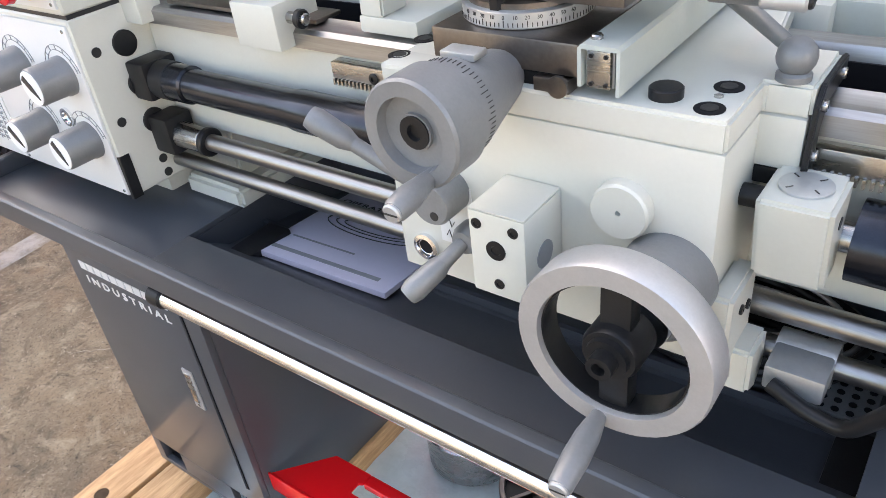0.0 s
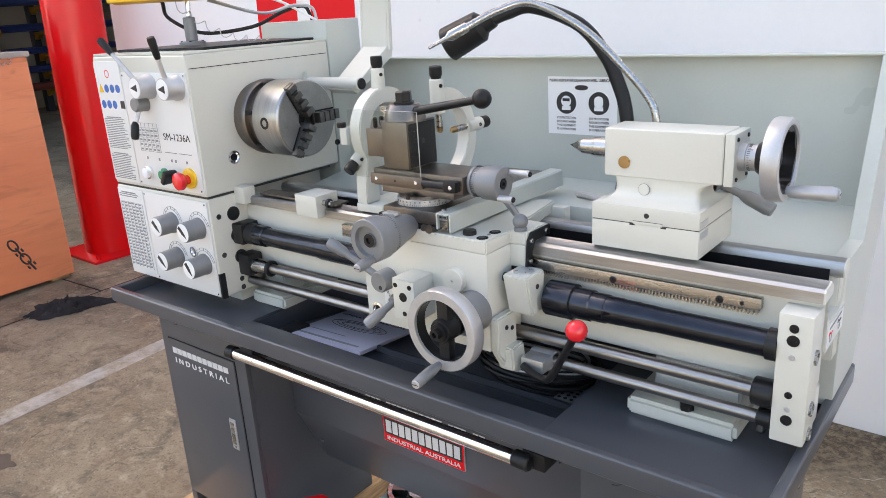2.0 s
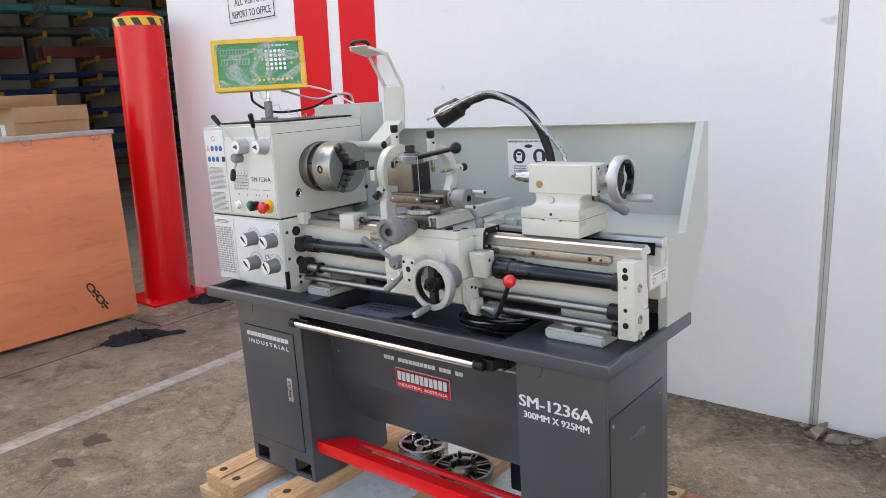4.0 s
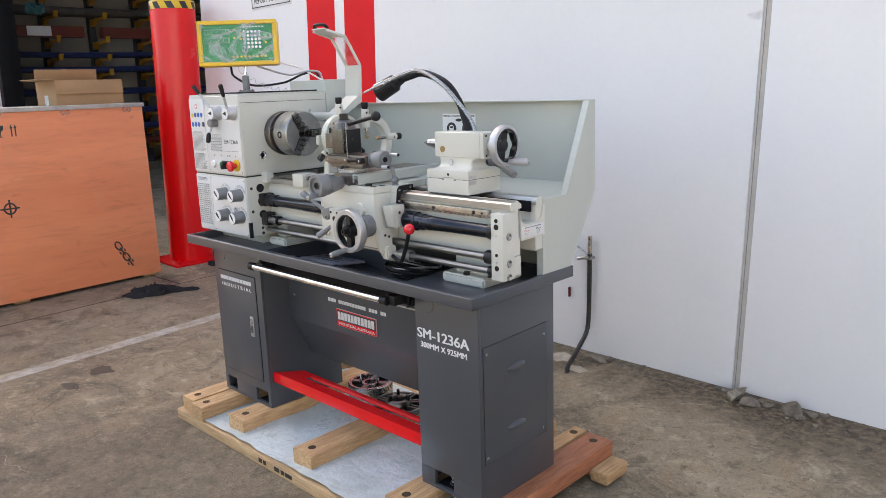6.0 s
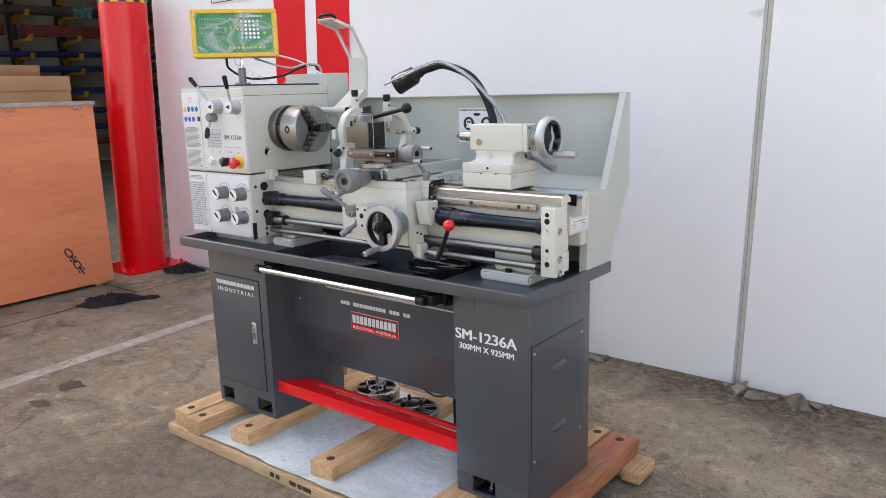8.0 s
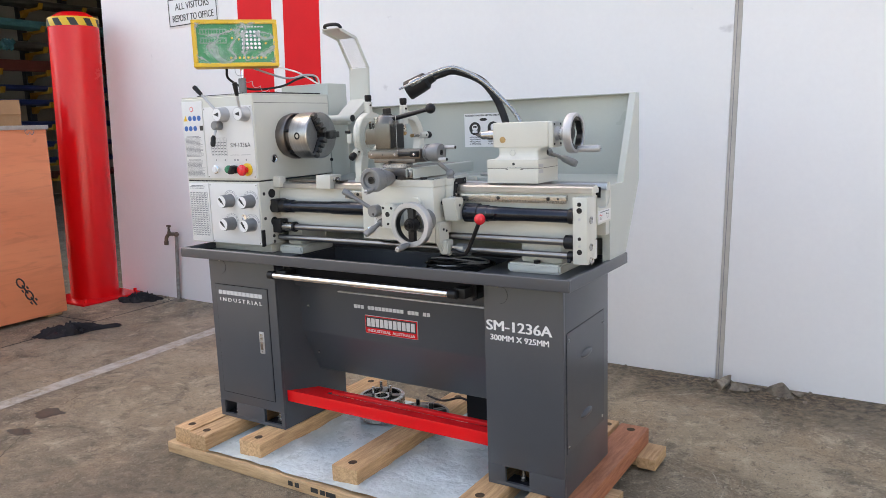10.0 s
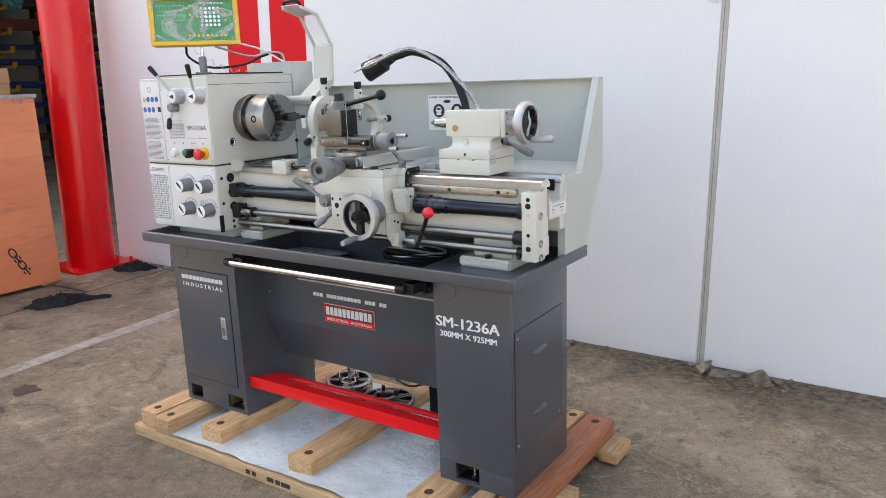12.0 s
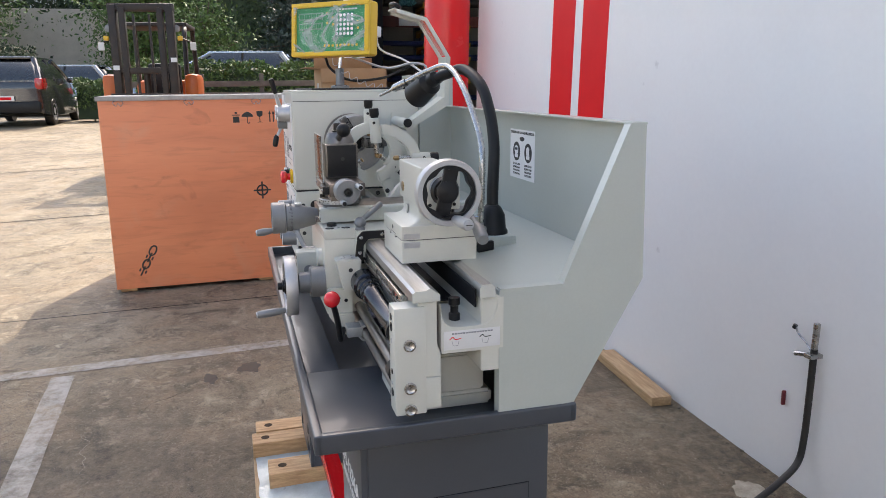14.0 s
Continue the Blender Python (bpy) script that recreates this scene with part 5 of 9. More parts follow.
    # right faces: oil sight, holes, plugs
    part("oil_sight", turned(B(), (HX, 0.161, 1.081), (1, 0, 0), [(0.0145, 0), (0.0145, 0.004), (0.011, 0.005), (0.009, 0.002), (0, 0.002)], 24), CHROME, up)
    part("oil_sight_glass", turned(B(), (HX + 0.0022, 0.161, 1.081), (1, 0, 0), [(0.0085, 0), (0, 0.0006)], 20), DEEP, up)
    for yy, zz in ((0.138, 0.960), (0.140, 0.910), (0.142, 0.860)):
        part("port_plug", turned(B(), (HX, yy, zz), (1, 0, 0), [(0.0155, 0), (0.0155, 0.003), (0.012, 0.004), (0, 0.004)], 24), RUBBER, low)
    for yy, zz in ((0.101, 0.961), (0.100, 0.874), (0.136, 0.808), (0.137, 0.788), (0.186, 0.963)):
        part("bolt_hole", turned(B(), (HX, yy, zz), (1, 0, 0), [(0.006, 0), (0.006, 0.0008), (0, 0.0009)], 16), INK, low)
    for yy, zz in ((0.40, 1.21), (0.385, 1.175), (0.40, 1.095), (0.47, 1.06)):
        part("cap_screw", screw(B(), (HX, yy, zz), (1, 0, 0), 0.007, 0.005), BLACK, up)
    part("corner_strip", box(B(), HX - 0.006, HX + 0.0015, 0.0795, 0.094, 0.776, 0.835, 0.001), RUBBER, low)
    # electrics cabinet behind
    part("electrics_cabinet", box(B(), -0.662, -0.419, 0.4725, 0.584, 0.95, 1.351, 0.005), LIGHTBOX, LATHE, "pale green electrics cabinet")


headstock()


CHUCKFACE = mat("dull_ground_face", (0.33, 0.33, 0.325), (0.24, 0.24, 0.235), 0.42, 0.9, scale=18, fine=220, bump=0.15, depth=0.0005)
CHUCKBODY = mat("turned_grey_steel", (0.50, 0.495, 0.485), (0.37, 0.36, 0.35), 0.3, 1.0, scale=9, fine=120, bump=0.12, depth=0.0004, stretch=(14, 1, 1))
JAWS = mat("blackened_jaws", (0.17, 0.165, 0.16), (0.10, 0.095, 0.09), 0.33, 0.9, scale=40, fine=300, bump=0.15, depth=0.0005)


CH_X, CH_Z = HX + 0.020, 1.157  # the spindle flange


def chuck():
    t = thing("lathe_chuck", (-0.30, AX_Y, CH_Z), "polished steel three-jaw chuck with black jaws on the spindle", "chuck")
    d = (1, 0, 0)
    part("spindle_nose", rod(B(), (HX - 0.002, AX_Y, CH_Z), (CH_X, AX_Y, CH_Z), 0.076, seg=48), TOOL, t)
    part("spindle_flange", turned(B(), (CH_X, AX_Y, CH_Z), d, [(0.070, 0), (0.0815, 0.001), (0.0815, 0.020), (0.0795, 0.023), (0.070, 0.023), (0.070, 0.046)], 56), TOOL, t)
    for k in range(6):
        m = Matrix.Translation((CH_X + 0.0235, AX_Y, CH_Z)) @ Matrix.Rotation(radians(60 * k + 15), 4, "X")
        part("flange_stud", rod(B(), m @ Vector((-0.0005, 0, 0.0755)), m @ Vector((0.022, 0, 0.0755)), 0.0048, seg=10), BLACK, t)
    body = part("body", turned(B(), (CH_X + 0.046, AX_Y, CH_Z), d, [(0.070, 0), (0.0785, 0.0), (0.081, 0.003), (0.081, 0.079), (0.0785, 0.082)], 64), CHUCKBODY, t)
    part("face", turned(B(), (CH_X + 0.128, AX_Y, CH_Z), d, [(0.0785, 0), (0.077, 0.0012), (0.024, 0.0012), (0.022, -0.03), (0, -0.03)], 56), CHUCKFACE, t, "dull grey chuck face")
    for k in range(3):
        a = radians(30 + 120 * k)
        m = Matrix.Translation((CH_X + 0.131, AX_Y, CH_Z)) @ Matrix.Rotation(a, 4, "X")
        bm = box(B(), -0.006, 0.005, -0.0105, 0.0105, 0.012, 0.085, 0.001, m)
        for r0, h in ((0.014, 0.024), (0.033, 0.019), (0.052, 0.014), (0.071, 0.010)):
            box(bm, 0.0045, h, -0.0105, 0.0105, r0, r0 + 0.012, 0.0012, m)
        part("jaw", bm, JAWS, t)
        for sy in (-1, 1):
            part("jaw_slot", box(B(), -0.0016, -0.0009, sy * 0.0125 - 0.0016, sy * 0.0125 + 0.0016, 0.024, 0.077, 0, m), BLACK, t)
        for q in range(6):
            part("jaw_tooth", box(B(), 0.0048, 0.0062, -0.0095, 0.0095, 0.0275 + q * 0.0095, 0.0305 + q * 0.0095, 0.0005, m), BLACK, t)
        s = Matrix.Translation((CH_X + 0.088, AX_Y, CH_Z)) @ Matrix.Rotation(a + radians(60), 4, "X")
        part("key_socket", turned(B(), s @ Vector((0, 0, 0.0785)), s.to_3x3() @ Vector((0, 0, 1)), [(0.0125, 0), (0.0125, 0.0032), (0.0072, 0.0032), (0.0066, 0.001), (0, 0.001)], 16), BLACK, body)
    # black plug, added so that the bore reads as a dark hole
    part("bore_fill", rod(B(), (CH_X + 0.07, AX_Y, CH_Z), (CH_X + 0.099, AX_Y, CH_Z), 0.021, seg=24), BLACK, t)


chuck()


def bed():
    L0, L1 = HX, 0.762
    # ways
    front_way = [(0.166, 0.977), (0.166, 0.992), (0.171, 0.996), (0.188, 0.996), (0.195, 1.000), (0.202, 0.995), (0.212, 0.988), (0.212, 0.977)]
    rear_way = [(0.280, 0.976), (0.280, 0.991), (0.284, 0.997), (0.300, 0.999), (0.306, 0.994), (0.308, 0.976)]
    part("front_way", prism(B(), front_way, L0, L1, "x"), WAYS, LATHE, "ground steel front way")
    part("rear_way", prism(B(), rear_way, L0, L1, "x"), WAYS, LATHE, "ground steel rear way")
    f = [(0.176, 0.845), (0.176, 0.9765), (0.208, 0.9765), (0.208, 0.90), (0.214, 0.888), (0.214, 0.845)]
    part("bed_rail", prism(B(), f, L0, L1 - 0.004, "x", 0.002), CREAM, LATHE)
    r = [(0.284, 0.845), (0.284, 0.9755), (0.324, 0.9755), (0.324, 0.845)]
    part("bed_rail", prism(B(), r, L0, L1 - 0.004, "x", 0.002), CREAM, LATHE)
    for x0, x1 in ((L0, -0.30), (-0.14, -0.08), (0.10, 0.16), (0.30, 0.34), (0.52, 0.57)):
        part("bed_web", box(B(), x0, x1, 0.2085, 0.2835, 0.862, 0.93, 0.003), CREAM, LATHE)
    # near-black liners put the shade between the ways into colour
    part("trough_shade", box(B(), -0.30, 0.615, 0.2145, 0.2775, 0.931, 0.936, 0), DEEP, LATHE, "near-black liner standing in for shade between the ways")
    part("trough_side_shade", box(B(), -0.30, 0.745, 0.2772, 0.2798, 0.955, 0.986, 0), DEEP, LATHE)
    # cast end: a rounded basin between the rails, the label on its face, the front web running down
    basin = [(0.2143, 0.884), (0.3238, 0.884), (0.3238, 0.9753), (0.3125, 0.9753), (0.3105, 0.955), (0.304, 0.939), (0.292, 0.930), (0.272, 0.9275), (0.246, 0.9275), (0.230, 0.930), (0.220, 0.937), (0.2152, 0.950), (0.2143, 0.97)]
    part("bed_end", prism(B(), basin, 0.6155, 0.7605, "x", 0.0012), CREAM, LATHE)
    part("end_web", box(B(), 0.7355, 0.7600, 0.182, 0.2135, 0.790, 0.8448, 0.003), CREAM, LATHE)
    part("way_cap", prism(B(), front_way, L1, L1 + 0.0022, "x"), CREAM, LATHE)
    part("way_cap", prism(B(), rear_way, L1, L1 + 0.0022, "x"), CREAM, LATHE)
    part("end_label", box(B(), 0.7602, 0.7616, 0.218, 0.316, 0.890, 0.9225, 0.0004), PANEL, LATHE)
    bm = B()
    for k in range(15):
        box(bm, 0.7614, 0.7621, 0.232 + k * 0.0048, 0.2357 + k * 0.0048, 0.9165, 0.9190, 0)
    part("label_print", bm, FAINT, LATHE)
    for y, mt in ((0.228, REDSTRIPE), (0.280, INK)):
        part("label_print", tube(B(), [(0.7619, y, 0.908), (0.7619, y + 0.005, 0.912), (0.7619, y + 0.010, 0.908), (0.7619, y + 0.020, 0.909)], 0.0007, 6), mt, LATHE)
        part("label_print", tube(B(), [(0.7619, y + 0.004, 0.905), (0.7619, y + 0.006, 0.897), (0.7619, y + 0.014, 0.897), (0.7619, y + 0.016, 0.905)], 0.0004, 5, False), FAINT, LATHE)
    part("set_screw", turned(B(), (0.715, 0.250, 0.9265), (0, 0, 1), [(0, 0), (0.010, 0), (0.010, 0.012), (0.007, 0.014), (0.007, 0.026), (0.010, 0.028), (0.010, 0.040), (0, 0.041)], 16), BLACK, LATHE)
    part("way_step", box(B(), -0.425, -0.388, 0.150, 0.182, 0.9795, 1.018, 0.004), CREAM, LATHE)
    part("way_cover", box(B(), -0.37, -0.13, 0.178, 0.214, 0.9985, 1.003, 0.001), TOOL, LATHE)
    # rack with bolts
    rack = part("feed_rack", box(B(), -0.104, 0.688, 0.162, 0.1755, 0.954, 0.9705, 0.0008), STEEL, LATHE, "toothed steel feed rack")
    for x in (-0.05, 0.475, 0.634, 0.664):
        part("rack_bolt", screw(B(), (x, 0.162, 0.9605), (0, -1, 0), 0.0055 if x < 0.65 else 0.003, 0.002), BLACK, rack)
    bm = B()
    for i in range(158):
        x = -0.103 + i * 0.005
        box(bm, x, x + 0.0022, 0.1602, 0.1752, 0.9475, 0.954, 0)
    tagged(part("rack_tooth", bm, STEEL, rack), kind="stuff")
    # pedestals and feet
    for x0, x1, fx0, fx1 in ((-0.40, -0.335, -0.425, -0.315), (0.535, 0.665, 0.50, 0.668)):
        part("bed_foot", prism(B(), [(0.185, 0.772), (0.320, 0.772), (0.320, 0.8445), (0.185, 0.8445)], x0, x1, "x", 0.004), CREAM, LATHE)
        part("foot_flange", prism(B(), [(fx0, 0.160), (fx1, 0.160), (fx1, 0.335), (fx0, 0.335)], 0.7425, 0.7715, "z", 0.006), CREAM, LATHE)
    part("foot_bolt", turned(B(), (0.592, 0.172, 0.7715), (0, 0, 1), [(0.011, 0), (0.011, 0.009), (0, 0.010)], 6), BLACK, LATHE)
    # end bracket of the shafts
    br = part("end_bracket", box(B(), 0.718, 0.761, 0.135, 0.188, 0.783, 0.969, 0.003), CREAM, LATHE)
    for zz, rr in ((0.950, 0.006), (0.933, 0.008), (0.909, 0.004), (0.855, 0.005), (0.834, 0.004), (0.818, 0.0075)):
        part("socket_screw", turned(B(), (0.738, 0.135, zz), (0, -1, 0), [(rr, 0), (rr, 0.001), (rr * 0.55, 0.0012), (rr * 0.5, 0.0002), (0, 0.0002)], 14), BLACK if rr > 0.0041 else RIM, br)
    for zz in (0.905, 0.83, 0.792):
        part("shaft_end", turned(B(), (0.761, 0.160, zz), (1, 0, 0), [(0.0105, 0), (0.0105, 0.0025), (0.008, 0.003), (0.005, 0.001), (0, 0.001)], 20), STEEL, br)
    # lead screw sleeves, shafts, couplings
    y = 0.152
    part("lead_screw_sleeve", turned(B(), (0.372, y, 0.915), (1, 0, 0), [(0.0285, 0), (0.0285, 0.045), (0.0245, 0.047), (0.0245, 0.075), (0.0225, 0.077), (0.0225, 0.10), (0.021, 0.101), (0.021, 0.125), (0.0203, 0.126), (0.0203, 0.15), (0.0196, 0.151), (0.0196, 0.175), (0.0189, 0.176), (0.0189, 0.34)], 36), SLEEVE, LATHE, "telescopic blued steel screw cover")
    part("lead_screw", rod(B(), (0.350, y, 0.915), (0.372, y, 0.915), 0.011), STEEL, LATHE)
    part("screw_collar", turned(B(), (0.704, y, 0.915), (1, 0, 0), [(0.022, 0), (0.022, 0.014), (0, 0.014)], 24), BLACK, LATHE)
    part("lead_screw_sleeve", turned(B(), (-0.36, y, 0.915), (1, 0, 0), [(0.0225, 0), (0.0225, 0.03), (0.0195, 0.032), (0.0205, 0.20), (0.0225, 0.21), (0.0225, 0.40)], 32), SLEEVE, LATHE, "telescopic blued steel screw cover")
    for zz, rr in ((0.842, 0.0105), (0.803, 0.0095)):
        part("feed_shaft", rod(B(), (-0.41, y, zz), (0.719, y, zz), rr), SHAFT, LATHE)
    part("shaft_collar", rod(B(), (0.690, y, 0.842), (0.7185, y, 0.842), 0.020, seg=24), BLACK, LATHE)
    part("shaft_collar", rod(B(), (0.698, y, 0.803), (0.7185, y, 0.803), 0.014, seg=24), BLACK, LATHE)
    part("collar_screw", rod(B(), (0.705, y - 0.012, 0.786), (0.705, y - 0.005, 0.80), 0.006, seg=12), BLACK, LATHE)
    part("screw_bearing", box(B(), HX, -0.385, 0.128, 0.176, 0.893, 0.940, 0.005), RUBBER, LATHE)
    part("screw_bearing", rod(B(), (-0.385, y, 0.915), (-0.358, y, 0.915), 0.0235, seg=24), RUBBER, LATHE)
    part("shaft_bearing", box(B(), HX, -0.382, 0.132, 0.172, 0.820, 0.868, 0.004), RUBBER, LATHE)
    part("shaft_coupling", rod(B(), (-0.382, y, 0.842), (-0.335, y, 0.842), 0.0165, seg=24), STEEL, LATHE)
    part("coupling_ring", rod(B(), (-0.335, y, 0.842), (-0.326, y, 0.842), 0.018, seg=24), BLACK, LATHE)


bed()


def splash_guard():
    """Folded sheet splash guard behind the bed with a sloping foot and an end wing."""
    t = thing("splash_guard", (0.25, 0.5, 0.77), "pale grey-green sheet steel splash guard behind the bed", "splash guard")
    x0, x1 = -0.415, 0.757
    th = 0.003
    part("back_sheet", prism(B(), [(0.574, 0.985), (0.574, 1.254), (0.577, 1.254), (0.577, 0.985)], x0, x1, "x"), SPLASH, t)
    part("top_fold", box(B(), x0, x1, 0.548, 0.580, 1.2522, 1.2557, 0.001), SPLASH, t)
    part("foot_sheet", prism(B(), [(0.574, 0.985), (0.577, 0.982), (0.4425, 0.7565), (0.4385, 0.7585)], -0.76, x1, "x"), SPLASH, t)
    part("shelf", prism(B(), [(0.330, 0.965), (0.574, 0.998), (0.574, 1.001), (0.330, 0.968)], x0, x1 - 0.004, "x"), SPLASH, t)
    part("bed_skirt", box(B(), -0.42, x1 - 0.006, 0.3262, 0.3290, 0.83, 0.9655, 0.0006), SPLASH, t)
    wing = [(0.318, 0.984), (0.433, 0.984), (0.549, 1.252), (0.576, 1.252), (0.582, 0.985), (0.450, 0.757), (0.316, 0.757)]
    w = part("end_wing", prism(B(), wing, x1, x1 + th, "x"), SPLASH, t)
    # folded front lip of the wing
    for (a, b), (c, d) in (((0.318, 0.984), (0.433, 0.984)), ((0.433, 0.984), (0.549, 1.252)), ((0.549, 1.252), (0.576, 1.252))):
        n = Vector((c - a, d - b)).normalized()
        q = Vector((-n.y, n.x)) * 0.003
        part("wing_lip", prism(B(), [(a, b), (c, d), (c + q.x, d + q.y), (a + q.x, b + q.y)], x1 - 0.018, x1 + th, "x"), SPLASH, w)
    part("wing_lip", box(B(), x1 - 0.02, x1 + th - 0.0005, 0.3155, 0.3185, 0.757, 0.984, 0), SPLASH, w)
    # safety notice
    y = 0.5735
    s = thing("safety_notice", (0.2, 0.573, 1.1), "white safety notice with two round black pictograms", "notice")
    part("sheet", box(B(), 0.125, 0.282, y - 0.0008, y, 1.095, 1.213, 0), WHITE, s)
    part("lettering", letters("PLEASE KEEP LATHE CLEAN AND WELL LUBRICATED", 0.0055, front(0.129, y - 0.001, 1.203), 0.00028, 0.0003, 0.149), INK, s)
    bm = turned(B(), (0.203, y - 0.0006, 1.191), (0, -1, 0), [(0.015, 0), (0.015, 0.0006), (0, 0.0006)], 24)
    bmesh.ops.scale(bm, vec=(1, 1, 0.36), space=Matrix.Translation((0, 0, -1.191)), verts=bm.verts)
    part("oval_badge", bm, INK, s)
    for x in (0.168, 0.242):
        part("pictogram", turned(B(), (x, y - 0.0006, 1.160), (0, -1, 0), [(0.023, 0), (0.023, 0.0006), (0, 0.0006)], 28), INK, s)
        bm = turned(B(), (x, y - 0.0011, 1.163), (0, -1, 0), [(0.0115, 0), (0.0115, 0.0006), (0, 0.0006)], 20)
        part("pictogram_shape", bm, WHITE, s)
        part("pictogram_shape", box(B(), x - 0.010, x + 0.010, y - 0.0017, y - 0.0011, 1.145, 1.153, 0), WHITE, s)
        if x < 0.2:
            part("pictogram_shape", box(B(), x - 0.008, x + 0.008, y - 0.0023, y - 0.0016, 1.163, 1.169, 0.0), INK, s)
        else:
            for e in (-0.012, 0.012):
                part("pictogram_shape", box(B(), x + e - 0.002, x + e + 0.002, y - 0.0023, y - 0.0016, 1.157, 1.169, 0), INK, s)
        word = "EYE" if x < 0.2 else "EAR"
        for i, line in enumerate((word + " PROTECTION", "REQUIRED WHEN", "THIS EQUIPMENT", "IS OPERATING")):
            part("lettering", letters(line, 0.0046, front(x - 0.022, y - 0.001, 1.127 - i * 0.0078), 0.0001, 0.0003, 0.044), INK, s)


splash_guard()


def chuck_guard():
    """Raised chuck guard: a white hinge arm and bent frame with a clear window."""
    t = thing("chuck_guard", (-0.33, 0.40, 1.2), "raised cream chuck guard with clear bent window", "guard")
    part("hinge_bar", rod(B(), (HX, 0.395, 1.213), (-0.245, 0.395, 1.213), 0.014, seg=24), CREAM, t)
    part("hinge_cap", rod(B(), (-0.245, 0.395, 1.213), (-0.240, 0.395, 1.213), 0.0125, seg=20), RUBBER, t)
    part("hinge_foot", prism(B(), [(0.375, 1.17), (0.425, 1.17), (0.43, 1.235), (0.385, 1.24)], HX, HX + 0.012, "x", 0.002), CREAM, t)
    arm = [(0.400, 1.205), (0.52, 1.275), (0.527, 1.40), (0.46, 1.507), (0.375, 1.530)]
    for i, x in enumerate((-0.345, -0.262)):
        for (a, b), (c, d) in list(zip(arm, arm[1:]))[1:]:
            n = Vector((c - a, d - b)).normalized()
            q = Vector((-n.y, n.x)) * 0.010
            part("frame_bar", prism(B(), [(a, b), (c, d), (c + q.x, d + q.y), (a + q.x, b + q.y)], x, x + 0.007, "x", 0.0008), CREAM, t)
    part("arm_plate", prism(B(), [(0.385, 1.20), (0.40, 1.19), (0.525, 1.262), (0.531, 1.40), (0.519, 1.40), (0.510, 1.285)], -0.340, -0.262, "x", 0.001), CREAM, t)
    def cross(a, b, name, mt):
        n = Vector((b[0] - a[0], b[1] - a[1])).normalized()
        q = Vector((-n.y, n.x)) * 0.003
        part(name, prism(B(), [a, b, (b[0] + q.x, b[1] + q.y), (a[0] + q.x, a[1] + q.y)], -0.338, -0.262, "x"), mt, t)
    cross((0.527, 1.405), (0.46, 1.507), "window", CLEAR)
    cross((0.46, 1.507), (0.365, 1.533), "top_plate", CREAM)
    part("grip", tube(B(), [(-0.335, 0.385, 1.532), (-0.330, 0.372, 1.543), (-0.30, 0.368, 1.546), (-0.27, 0.372, 1.543), (-0.265, 0.385, 1.532)], 0.006, 10), RUBBER, t)


chuck_guard()


